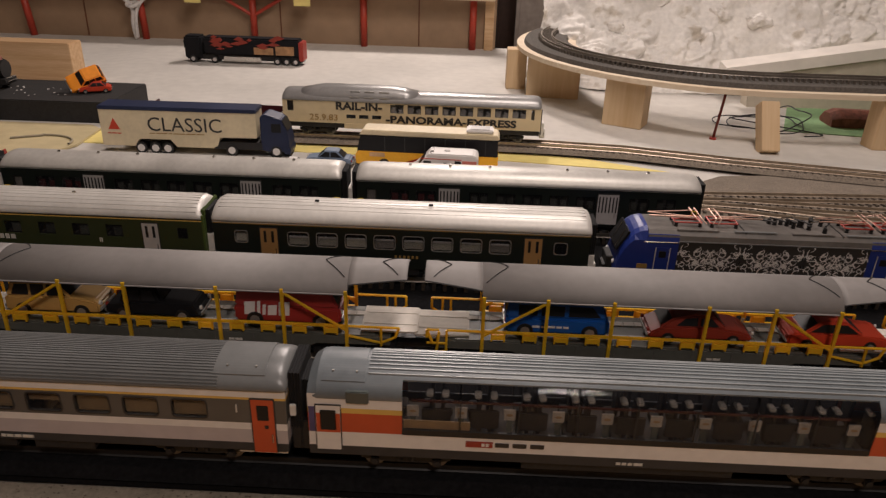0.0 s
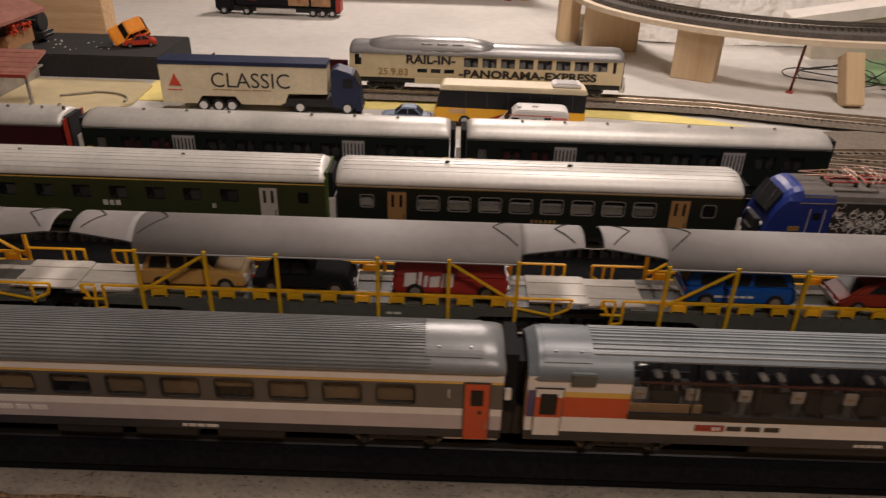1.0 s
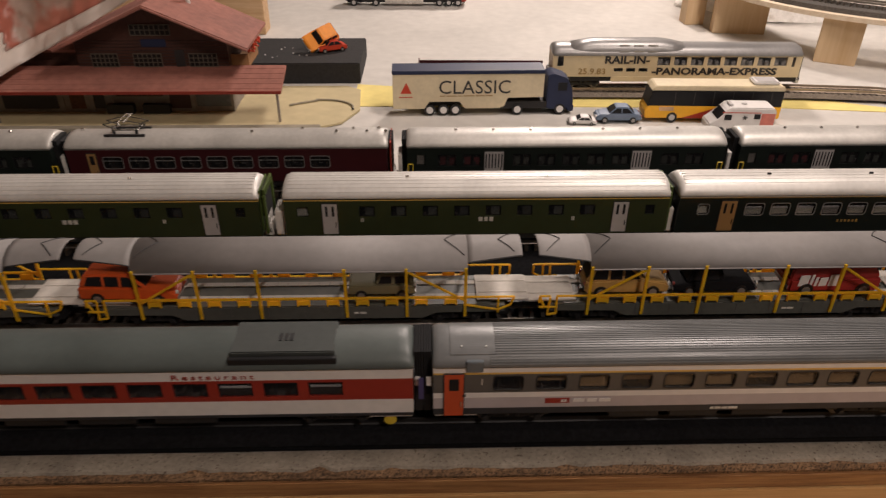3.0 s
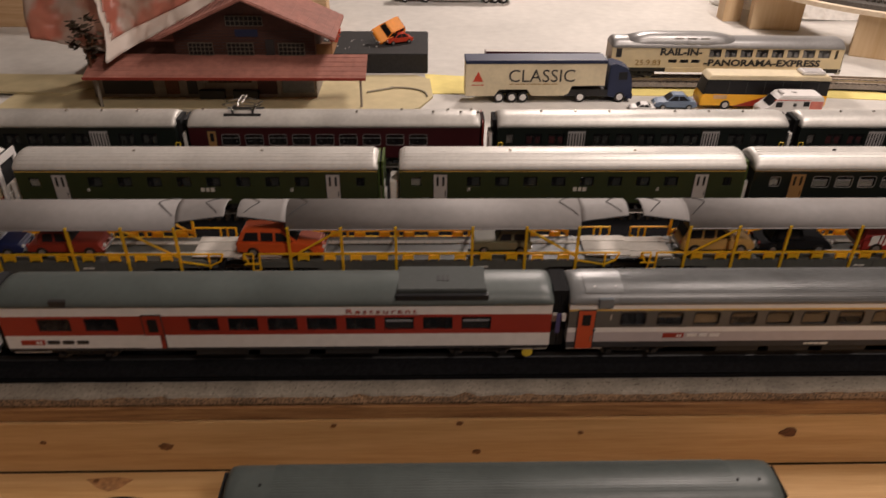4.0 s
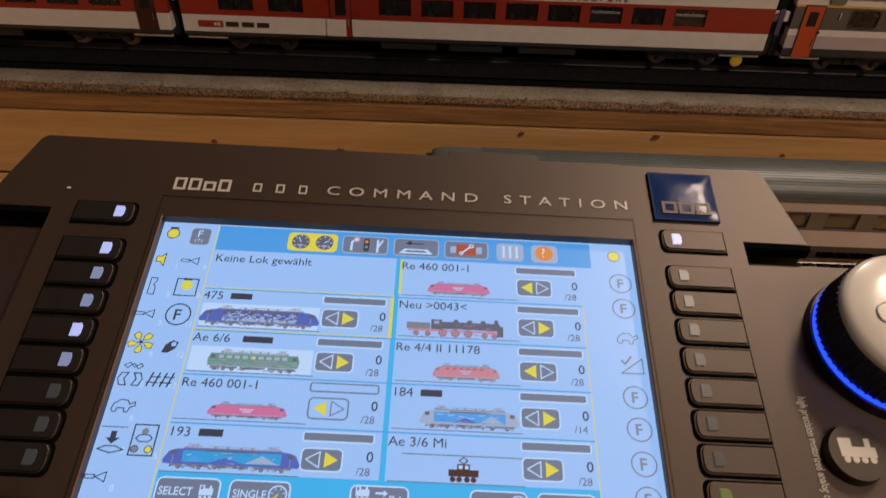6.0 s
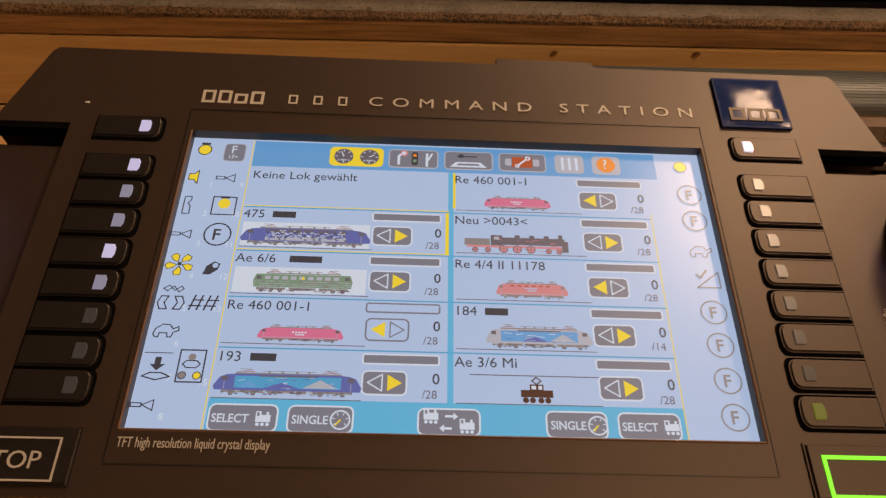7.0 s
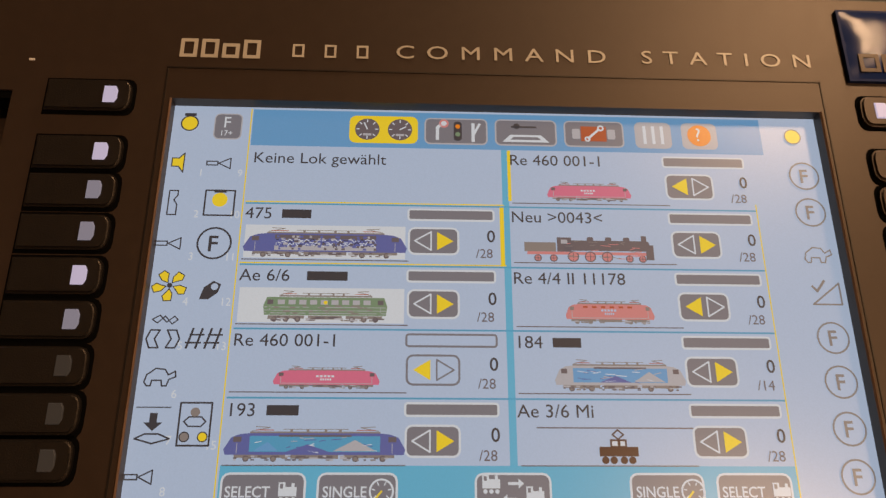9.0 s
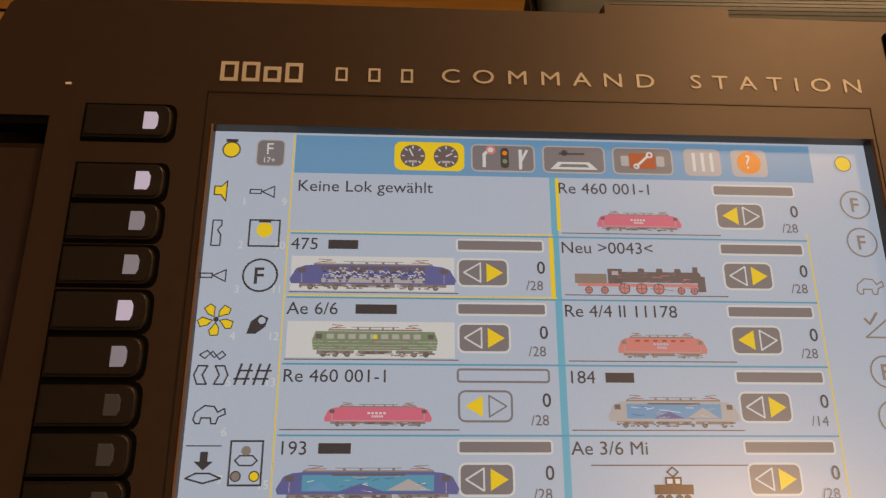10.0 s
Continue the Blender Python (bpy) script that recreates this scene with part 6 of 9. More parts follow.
# cream bistro coach on the rear track
def bistro():
    x0, x1, yc = -0.1215, 0.1700, 0.8170
    xc = (x0 + x1) / 2
    t = thing("cream_party_coach", "cream coach with dark lettering and raised roof dome", "railway coach", (xc, yc, 0.0118), -1.2)
    hw, h = 0.0165, (x1 - x0) / 2
    wins = [(-0.0159 + 0.0196 * i, 0.0150, 0.0298, 0.0398) for i in range(8)]
    low = [(-0.0680 + 0.0145 * i, 0.0105, 0.0222, 0.0265) for i in range(3)]
    holes = [(a - w / 2, a + w / 2, b, c) for a, w, b, c in wins + low] + [(-h + 0.0055, -h + 0.0125, 0.0285, 0.0400), (h - 0.0108, h - 0.0074, 0.0285, 0.0400)]
    bm = bmesh.new()
    bands = [(0.0160, 0.0185, 0), (0.0185, 0.0420, 0)]
    for s in (-1, 1):
        sidewall(bm, -h, h, bands, holes, s * hw, 0.0012, s)
        bm.faces.new([bm.verts.new(q) for q in ((s * h, -hw, 0.016), (s * h, hw, 0.016), (s * h, hw, 0.042), (s * h, -hw, 0.042))])
        box(bm, -h + 0.070, h - 0.055, s * hw - 0.0006, s * hw + 0.0006, 0.0105, 0.0162)
    part("body", bm, "cream", t)
    part("floor_pan", boxes((-h + 0.001, h - 0.001, -hw + 0.001, hw - 0.001, 0.0105, 0.0165)), "frame", t)
    for a, b, c, d in holes:
        pane_of(part("window", boxes((a, b, -hw + 0.0004, -hw + 0.0008, c, d)), "glass", t))
    part("inner_partition", boxes((-h + 0.01, h - 0.01, 0.0035, 0.0050, 0.0165, 0.0385)), "white", t)
    bm = bmesh.new()
    for i in range(8):
        box(bm, -0.0230 + 0.0196 * i, -0.0168 + 0.0196 * i, -0.0145, -0.006, 0.0290, 0.0366, 0.0008)
        box(bm, -0.0140 + 0.0196 * i, -0.0088 + 0.0196 * i, -0.0145, -0.006, 0.0290, 0.0345, 0.0008)
    part("table_row", bm, "white", t)
    rf = coach_roof(t, 2 * h, hw, 0.0415, 0.0520, "mid_roof", p=2.6)
    base = roofline(hw * 0.97, 0.0440, 0.0570, 2.8, 21)
    bm = bmesh.new()
    def sec(x, k):
        return [(x, y * (0.9 + 0.1 * k), 0.0430 + (z - 0.0430) * k) for y, z in base] + [(x, hw * 0.9, 0.0425), (x, -hw * 0.9, 0.0425)]
    loft(bm, [sec(-h + 0.018, 0.60), sec(-h + 0.036, 0.86), sec(-h + 0.047, 1.0), sec(-0.020, 1.0), sec(-0.008, 0.88), sec(0.010, 0.60)])
    part("roof_dome", bm, "mid_roof", rf, "raised dome section", smooth=True)
    for i in range(3):
        bm = bmesh.new()
        x = -0.0690 + 0.0165 * i
        for j in range(2):
            y = -0.0158 + 0.0026 * j
            z = roof_z(hw * 0.97, 0.0440, 0.0570, y, 2.8)
            box(bm, x, x + 0.0110, y - 0.0007, y + 0.0007, z - 0.0006, z + 0.0010)
        part("dome_vent", bm, "dull_frame", rf, "grey louvred vent")
    letters("lettering", "RAIL-IN-", 0.0118, (-0.0855, -hw - 0.0003, 0.0322), "ink", t, squeeze=1.22, bold=0.00042)
    letters("lettering", "-PANORAMA-EXPRESS", 0.0112, (-0.0285, -hw - 0.0003, 0.0192), "ink", t, squeeze=1.33, bold=0.00042)
    letters("lettering", "25.9.83", 0.0098, (-0.1155, -hw - 0.0003, 0.0192), "gold_ink", t, squeeze=1.15)
    for s in (-1, 1):
        bogie(t, s * (h - 0.038))
        buffers(t, s * h, s)
    part("end_handrail", rods([((h + 0.0006, -0.0155, 0.012), (h + 0.0006, -0.0155, 0.041))], 0.0006), "ink", t)


bistro()
bm = bmesh.new()
fw = thing("red_flat_wagon", "empty dark red flat wagon behind the lorry", "railway wagon", (-0.205, 0.8215, 0.0118), -1.2)
part("deck", boxes((-0.075, 0.075, -0.0160, 0.0160, 0.0130, 0.0160), bevel=0.0004), "maroon", fw)
part("side_board", boxes((-0.075, 0.075, -0.0166, -0.0156, 0.0130, 0.0250)), "maroon", fw)
part("side_board", boxes((-0.075, 0.075, 0.0156, 0.0166, 0.0130, 0.0250)), "maroon", fw)
part("stake", boxes((-0.0755, -0.0740, -0.0166, 0.0166, 0.0130, 0.0275)), "maroon", fw)
part("frame", boxes((-0.07, 0.07, -0.010, 0.010, 0.0080, 0.0130)), "frame", fw)
for x in (-0.05, 0.05):
    wheelset(fw, x - 0.008), wheelset(fw, x + 0.008)

# yellow coach, ambulance, parked cars
def motor_coach():
    t = thing("yellow_motor_coach", "yellow motor coach with cream roof and dark windows", "model bus", (0.0475, 0.7380, 0.0008), -2.0)
    h, W = 0.0745, 0.0135
    bm = bmesh.new()
    prism(bm, [(-h, 0.0045), (-h - 0.001, 0.014), (-h + 0.003, 0.0200), (h, 0.0190), (h, 0.0045)], -W, W, "y", 0.0010)
    part("body", bm, "postal_yellow_paint", t)
    bm = bmesh.new()
    prism(bm, [(-h + 0.0012, 0.0185), (-h + 0.0050, 0.0360), (h - 0.0008, 0.0360), (h - 0.0004, 0.0180)], -W + 0.0004, W - 0.0004, "y", 0.0006)
    g = part("window_band", bm, "glass_dark", t, "dark tinted window band")
    for i in range(6):
        x = -h + 0.030 + i * 0.021
        part("window_bar", boxes((x, x + 0.0010, -W + 0.0001, -W + 0.0008, 0.0195, 0.0355)), "ink", g)
    bm = bmesh.new()
    prism(bm, [(-h + 0.0035, 0.0360), (-h + 0.0080, 0.0415), (h - 0.002, 0.0415), (h + 0.0004, 0.0385), (h + 0.0004, 0.0360)], -W, W, "y", 0.0009)
    r = part("roof", bm, "ivory_paint", t, "cream roof")
    part("air_conditioner", boxes((h - 0.034, h - 0.006, -0.0095, 0.0095, 0.0415, 0.0455), bevel=0.0012), "white", r)
    part("air_grille", boxes((h - 0.030, h - 0.010, -0.0075, 0.0060, 0.0455, 0.0460)), "doorgrey", r)
    for x in (-h + 0.030, h - 0.038):
        for s in (-1, 1):
            bm = bmesh.new()
            cyl(bm, (x, s * 0.0118, 0.0058), 0.0058, 0.0042, "y", 20)
            w = part("wheel", bm, "black", t)
            bm = bmesh.new()
            cyl(bm, (x, s * 0.0141, 0.0058), 0.0033, 0.0006, "y", 14)
            part("hub", bm, "doorgrey", w)
    bm = bmesh.new()
    prism(bm, [(-h + 0.040, 0.0048), (-h + 0.062, 0.0048), (-h + 0.092, 0.0188), (-h + 0.082, 0.0188)], -W - 0.0003, -W + 0.0002, "y")
    part("red_sweep", bm, "red", t, "red slanting sweep")
    bm = boxes((-0.060, -0.044, -W - 0.0003, -W + 0.0002, 0.0135, 0.0180))
    part("faded_picture", bm, mat("pale_red_picture", (0.62, 0.40, 0.22), 0.5, var=0.2, scale=120), t, "pale faded picture panel")


motor_coach()


def ambulance():
    t = thing("ambulance", "white ambulance van with red panels", "model van", (0.0665, 0.7010, 0.0), -3.0)
    h, W = 0.0345, 0.0125
    bm = bmesh.new()
    prism(bm, [(-h, 0.0040), (-h, 0.0125), (-h + 0.009, 0.0170), (-h + 0.0165, 0.0272), (-h + 0.021, 0.0310), (h - 0.004, 0.0310), (h, 0.0280), (h, 0.0040)], -W, W, "y", 0.0012)
    b = part("body", bm, "white", t)
    bm = bmesh.new()
    prism(bm, [(-h + 0.0098, 0.0172), (-h + 0.0158, 0.0258), (-h + 0.0150, 0.0262), (-h + 0.0088, 0.0175)], -0.0105, 0.0105, "y")
    part("windscreen", bm, "glass_dark", b)
    part("side_window", boxes((-h + 0.0150, -h + 0.0225, -W - 0.0004, -W + 0.0004, 0.0175, 0.0235), bevel=0.0002), "glass_dark", b)
    part("side_window", boxes((h - 0.0230, h - 0.0165, -W - 0.0004, -W + 0.0004, 0.0190, 0.0245), bevel=0.0002), "glass_dark", b)
    bm = bmesh.new()
    for a in (0, 60, 120):
        c, s = math.cos(radians(a)) * 0.0026, math.sin(radians(a)) * 0.0026
        rod(bm, (0.0020 - c, -W - 0.0003, 0.0205 - s), (0.0020 + c, -W - 0.0003, 0.0205 + s), 0.0005, 4)
    part("star_emblem", bm, "ink", b, "dark six-armed star")
    part("red_panel", boxes((h - 0.0155, h - 0.0012, -W - 0.0003, -W + 0.0002, 0.0110, 0.0250)), mat("faded_red_panel", (0.62, 0.20, 0.15), 0.5), b, "faded red rear panel")
    part("red_stripe", boxes((-h + 0.012, h - 0.0160, -W - 0.0003, -W + 0.0002, 0.0255, 0.0262)), "bright_red_paint", b)
    part("roof_beacon", boxes((-h + 0.0205, -h + 0.0245, -0.006, 0.006, 0.0310, 0.0325), (0.0, 0.006, -0.002, 0.002, 0.0310, 0.0320), bevel=0.0004), "doorgrey", b)
    for x in (-h + 0.013, h - 0.014):
        for s in (-1, 1):
            bm = bmesh.new()
            cyl(bm, (x, s * 0.0110, 0.0048), 0.0048, 0.0036, "y", 18)
            part("wheel", bm, "black", t)


ambulance()
car("grey_blue_saloon", "grey-blue vintage model saloon parked behind the train", (-0.0570, 0.7330, 0.0008), 0.050, 0.0195, 0.0180, "grey_blue_paint", "saloon", rz=178)
car("white_sports_car", "small white model sports car", (-0.0975, 0.7260, 0.0008), 0.030, 0.0150, 0.0085, "white", "saloon", rz=176)

# black tanker lorry with red flames in the background
t = thing("black_lorry", "black model lorry with red and orange load", "model lorry", (-0.307, 1.285, 0.0), -1.0)
part("cab", boxes((-0.104, -0.074, -0.014, 0.014, 0.0055, 0.0450), bevel=0.003), "black_paint", t)
part("trailer", boxes((-0.070, 0.098, -0.014, 0.014, 0.0140, 0.0440), bevel=0.0025), "black_paint", t)
part("windscreen", boxes((-0.1048, -0.1035, -0.012, 0.012, 0.0240, 0.0370)), "glass_dark", t)
part("chassis", boxes((-0.10, 0.102, -0.009, 0.009, 0.0055, 0.0140)), "frame", t)
part("tail_panel", boxes((0.096, 0.104, -0.0142, 0.0142, 0.0080, 0.0400), bevel=0.001), "rust", t)
rnd = random.Random(11)
bm = bmesh.new()
for i in range(26):
    x, z = rnd.uniform(-0.068, 0.050), rnd.uniform(0.024, 0.044)
    w, hh = rnd.uniform(0.008, 0.026), rnd.uniform(0.003, 0.009)
    prism(bm, [(x, z), (x + w * 0.5, z + hh * 0.8), (x + w, z + hh * 0.2), (x + w * 0.6, z - hh * 0.3)], -0.0148 - i * 0.00001, -0.0138, "y")
part("flame_artwork", bm, "dark_red_paint", t, "red flame artwork", kind="stuff")
part("tan_load_panel", boxes((0.018, 0.052, -0.0147, -0.0138, 0.0170, 0.0290), (0.056, 0.088, -0.0147, -0.0138, 0.0170, 0.0320), bevel=0.0004), mat("tan_picture", (0.35, 0.20, 0.09), 0.6, var=0.3, scale=120), t)
for x in (-0.090, -0.052, 0.058, 0.074, 0.090):
    for s in (-1, 1):
        bm = bmesh.new()
        cyl(bm, (x, s * 0.0118, 0.0062), 0.0062, 0.0046, "y", 18)
        w = part("wheel", bm, "black", t)
        bm = bmesh.new()
        cyl(bm, (x, s * 0.0143, 0.0062), 0.0034, 0.0006, "y", 12)
        part("hub", bm, "doorgrey", w)
part("side_tank", boxes((-0.036, 0.030, -0.0145, -0.009, 0.0035, 0.0120), bevel=0.001), "chrome", t)

# black foam slab, wooden box, toy cars piled up, black engine
tagged(part("black_foam_slab", boxes((-0.800, -0.3545, 0.8620, 0.9760, 0.0, 0.0262), bevel=0.0012), mat("black_foam", (0.020, 0.019, 0.019), 0.85, var=0.25, scale=300, bump=0.15)), "black foam slab with white specks", "foam slab")
bm = bmesh.new()
rnd = random.Random(5)
for i in range(26):
    x, y = rnd.uniform(-0.53, -0.42), rnd.uniform(0.885, 0.935)
    r = rnd.uniform(0.0005, 0.0011)
    box(bm, x - r, x + r, y - r, y + r, 0.0260, 0.0260 + r)
tagged(part("white_crumbs", bm, "white"), "tiny white crumbs scattered on the foam", "crumbs", kind="stuff")
tagged(part("wooden_block", boxes((-1.080, -0.516, 1.090, 1.128, 0.0, 0.0560), bevel=0.0010), "pine_pale"), "pale solid wooden block behind the foam slab", "wooden block")
car("red_sports_car", "red model car under an orange one on the foam slab", (-0.3960, 0.9180, 0.0262), 0.038, 0.020, 0.0140, "bright_red_paint", "saloon", rz=205)
car("orange_beetle", "orange model car lying tilted on the red car", (-0.4110, 0.9270, 0.0365), 0.044, 0.0235, 0.0180, "light_orange_paint", "estate", rz=214, rx=-46, ry=16)
t = thing("black_steam_engine", "black model engine standing on the foam slab", "locomotive", (-0.560, 0.9250, 0.0262), 0)
part("boiler", (lambda b: (cyl(b, (0, 0, 0.024), 0.013, 0.085, "x", 24), b)[1])(bmesh.new()), "black_paint", t, smooth=True)
part("frame", boxes((-0.05, 0.05, -0.012, 0.012, 0.006, 0.013)), "frame", t)
part("cab", boxes((-0.055, -0.030, -0.014, 0.014, 0.013, 0.041), bevel=0.001), "black_paint", t)
part("smokebox_door", (lambda b: (cyl(b, (0.044, 0, 0.024), 0.0115, 0.004, "x", 24), b)[1])(bmesh.new()), "frame", t)
part("chimney", (lambda b: (cyl(b, (0.032, 0, 0.040), 0.004, 0.010, "z", 14), b)[1])(bmesh.new()), "black_paint", t)
part("handrail", rods([((-0.03, -0.0138, 0.028), (0.045, -0.0138, 0.028)), ((0.050, -0.010, 0.014), (0.050, 0.010, 0.014)), ((0.052, -0.010, 0.010), (0.052, 0.010, 0.010))], 0.0007), "chrome", t)
for x in (-0.030, -0.008, 0.014, 0.036):
    for s in (-1, 1):
        part("wheel", (lambda b: (cyl(b, (x, s * 0.0095, 0.0078), 0.0078, 0.0030, "y", 20), b)[1])(bmesh.new()), "frame", t)

# ---- rear fascia: red posts, ties and notes ----
RP = mat("red_wooden_post", (0.40, 0.045, 0.02), 0.5, var=0.1, scale=200)
for x, lean in ((-0.808, -0.010), (-0.576, -0.004), (-0.130, 0.0), (0.0885, 0.0), (-0.352, 0.0)):
    t = thing("red_post", "red painted wooden post in front of the rear panel", "post", (x, 1.500, 0.0), group="red posts along the rear panel")
    bm = bmesh.new()
    rod(bm, (0, 0, 0), (lean, 0, 0.096), 0.0068, 12)
    part("shaft", bm, RP, t, smooth=True)
    if x == -0.352:
        for s in (-1, 1):
            bm = bmesh.new()
            rod(bm, (0, -0.002, 0.052), (s * 0.075, -0.002, 0.0955), 0.0034, 8)
            part("brace", bm, RP, t)
for x, s in ((-0.46, 1), (-0.245, -1)):
    t = thing("yellow_note", "yellow paper note taped under the shelf", "paper note", (x, 1.466, 0.086))
    part("paper", boxes((-0.016, 0.016, -0.0006, 0.0006, -0.009, 0.024)), YP, t)
tw = mat("white_cord", (0.72, 0.70, 0.68), 0.6)
M["cord"] = tw
t = thing("white_cable_bundle", "white cable bundle tied to a red post", "cable", (-0.590, 1.488, 0.0))
tube("cable", [(0.0, 0, 0.001), (-0.006, 0, 0.03), (0.004, -0.003, 0.06), (-0.02, 0, 0.085), (-0.05, 0.002, 0.094)], 0.0042, "cord", t)
tube("cable", [(0.004, -0.004, 0.005), (0.002, -0.004, 0.045), (0.02, 0, 0.08), (0.05, 0.002, 0.093)], 0.0034, "cord", t)
tube("tie", [(-0.010, -0.006, 0.068), (0.0, -0.011, 0.064), (0.014, -0.008, 0.068), (0.012, 0.004, 0.072), (-0.006, 0.004, 0.070)], 0.004, "cord", t, cyclic=True)
for x in (-1.2, -0.70, -0.30, -0.02):
    tagged(part("panel_joint", boxes((x - 0.0012, x + 0.0012, 1.5108, 1.5125, 0.002, 0.094)), "knot"), "dark joint between two rear panels", "joint", kind="structure")
# dark room corner beyond the end of the panel
tagged(part("dark_cupboard", boxes((0.15, 1.2, 1.95, 2.35, -0.95, 0.9), bevel=0.004), mat("dark_walnut", (0.035, 0.018, 0.012), 0.5, var=0.2, scale=60)), "dark brown cupboard behind the layout", "cupboard", kind="structure")
tagged(part("pale_curtain_pole", boxes((0.19, 0.26, 1.80, 1.84, -0.4, 0.8), bevel=0.008), mat("grey_cloth", (0.36, 0.31, 0.27), 0.9, var=0.15, scale=60)), "grey hanging cloth beside the cupboard", "cloth", kind="structure")

# ---- raised loop on wooden pillars ----
CX, CY, RM = 0.466, 1.172, 0.260
def arc_pts(r, a0, a1, n):
    return [(CX + r * math.cos(radians(a0 + (a1 - a0) * i / n)), CY + r * math.sin(radians(a0 + (a1 - a0) * i / n))) for i in range(n + 1)]
outer = [(1.30, CY - 0.306)] + arc_pts(0.306, 270, 95, 40)
inner = [(1.30, CY - 0.213)] + arc_pts(0.213, 270, 95, 40)
bm = bmesh.new()
rows = [[(a[0], a[1], 0.0605), (a[0], a[1], 0.0668), (b[0], b[1], 0.0668), (b[0], b[1], 0.0605)] for a, b in zip(outer, inner)]
loft(bm, rows)
vd = thing("raised_track_deck", "curved plywood deck carrying a dark track", "viaduct deck", (0, 0, 0))
part("plywood_deck", bm, "ply", vd)
bm = bmesh.new()
o2, i2 = [(1.30, CY - 0.295)] + arc_pts(0.295, 270, 95, 40), [(1.30, CY - 0.226)] + arc_pts(0.226, 270, 95, 40)
loft(bm, [[(a[0], a[1], 0.0669), (a[0] * 0.97 + b[0] * 0.03, a[1] * 0.97 + b[1] * 0.03, 0.0725), (b[0] * 0.97 + a[0] * 0.03, b[1] * 0.97 + a[1] * 0.03, 0.0725), (b[0], b[1], 0.0669)] for a, b in zip(o2, i2)])
part("track_underlay", bm, mat("grey_cork_underlay", (0.085, 0.076, 0.066), 0.9, var=0.35, scale=500, bump=0.3), vd)
track("raised_track", "dark curved model track on the raised deck", [(1.30, CY - RM)] + arc_pts(RM, 270, 95, 60), z=0.0723, sleepers="yard_sleeper")
for x, y, w, d, rz, lab in ((0.447, 0.8400, 0.021, 0.020, 0, "narrow"), (0.297, 0.9520, 0.052, 0.034, -28, "wide"), (0.214, 1.1020, 0.078, 0.022, -8, "broad"), (0.594, 0.8820, 0.024, 0.026, 5, "narrow"), (0.16, 1.16, 0.03, 0.03, 0, "square"), (0.80, 0.84, 0.022, 0.022, 0, "narrow")):
    t = tagged(part("wooden_pillar", boxes((-w / 2, w / 2, -d / 2, d / 2, 0.0, 0.0604), bevel=0.0008), wood("pale_pillar_wood", (0.68, 0.52, 0.32), (0.55, 0.38, 0.20), 0.6, 9, 2)), lab + " pale wooden pillar under the raised deck", "pillar", "pillars of the raised loop")
    lean = 30 if (x, w) == (0.447, 0.021) else 0  # one pillar stands with its foot pulled forward
    t.matrix_world = pose(*camera_refit(x, y), 0, -lean, 0, rz)

# plaster mountain behind the loop: a lumpy cliff that leans back
rock = mat("white_plaster_rock", (0.88, 0.855, 0.81), 0.9, var=0.08, scale=160, bump=0.35, stain=0.08, grain=(34, (0.58, 0.53, 0.45), 0.60, 0.72))
bm = bmesh.new()
nu, nv = 300, 130
g = []
for j in range(nv + 1):
    row = []
    for i in range(nu + 1):
        x, z = 0.205 + 1.15 * i / nu, 0.24 * (j / nv) ** 1.15
        y = 1.155 + 0.75 * z + max(0.0, 0.30 - x) ** 2 * 11 + 0.10 * max(0.0, x - 0.75)
        v = Vector((x, y * 0.8, z))
        d = 0.030 * noise.noise(v * 9) + 0.022 * abs(noise.noise(v * 19)) + 0.011 * noise.noise(v * 42) + 0.005 * noise.noise(v * 95) + 0.0025 * noise.noise(v * 210)
        d = 0.8 * d
        crag = min(1.0, max(0.0, noise.noise(Vector((x * 8.0, 3.1, z * 13.0))) * 3.2 + 0.15))
        w = Vector((x * 26 + 6 * noise.noise(v * 16), y * 9, z * 62 + 4 * noise.noise(v * 22)))
        d += crag * (0.016 * abs(noise.noise(w)) + 0.009 * abs(noise.noise(w * 2.3)) + 0.004 * noise.noise(w * 5.1))
        d -= 0.010 * max(0.0, 1 - abs(noise.noise(Vector((x * 11, 8.0, z * 30)))) * 14) * crag
        d *= min(1.0, 0.25 + z * 14)
        row.append(bm.verts.new((x + 0.35 * d, y - 0.8 * d, max(z + 0.5 * d, 0.0))))
    g.append(row)
for j in range(nv):
    for i in range(nu):
        bm.faces.new((g[j][i], g[j][i + 1], g[j + 1][i + 1], g[j + 1][i]))
tagged(part("plaster_mountain", bm, rock, smooth=True), "rough white plaster rock face", "rock landscape", kind="structure")
rnd = random.Random(12)
for i in range(6):
    x, z, r = rnd.uniform(0.25, 0.75), rnd.uniform(0.045, 0.15), rnd.uniform(0.008, 0.015)
    bm = bmesh.new()
    bmesh.ops.create_icosphere(bm, subdivisions=3, radius=r)
    for v in bm.verts:
        v.co *= 1 + 0.55 * noise.noise(v.co * 80 + Vector((i, 0, 0))) + 0.25 * noise.noise(v.co * 260 + Vector((i, 5, 0)))
        v.co.x *= 1.5
    tagged(part("plaster_lump", bm, rock, at=(x, 1.155 + 0.75 * z + 0.001, z)), "knobbly plaster lump on the rock face", "plaster lump", kind="structure")
bm = bmesh.new()
loft(bm, [[(x, 1.075, z - 0.010), (x, 1.110, z - 0.006), (x, 1.110, z + 0.010), (x, 1.075, z + 0.006)] for x, z in ((0.46, 0.050), (0.66, 0.083), (0.95, 0.131), (1.33, 0.195))])
tagged(part("ramp_strip", bm, mat("white_card", (0.76, 0.72, 0.66), 0.8, var=0.05, scale=60)), "white card ramp strip in front of the rock", "ramp", kind="structure")
bm = bmesh.new()
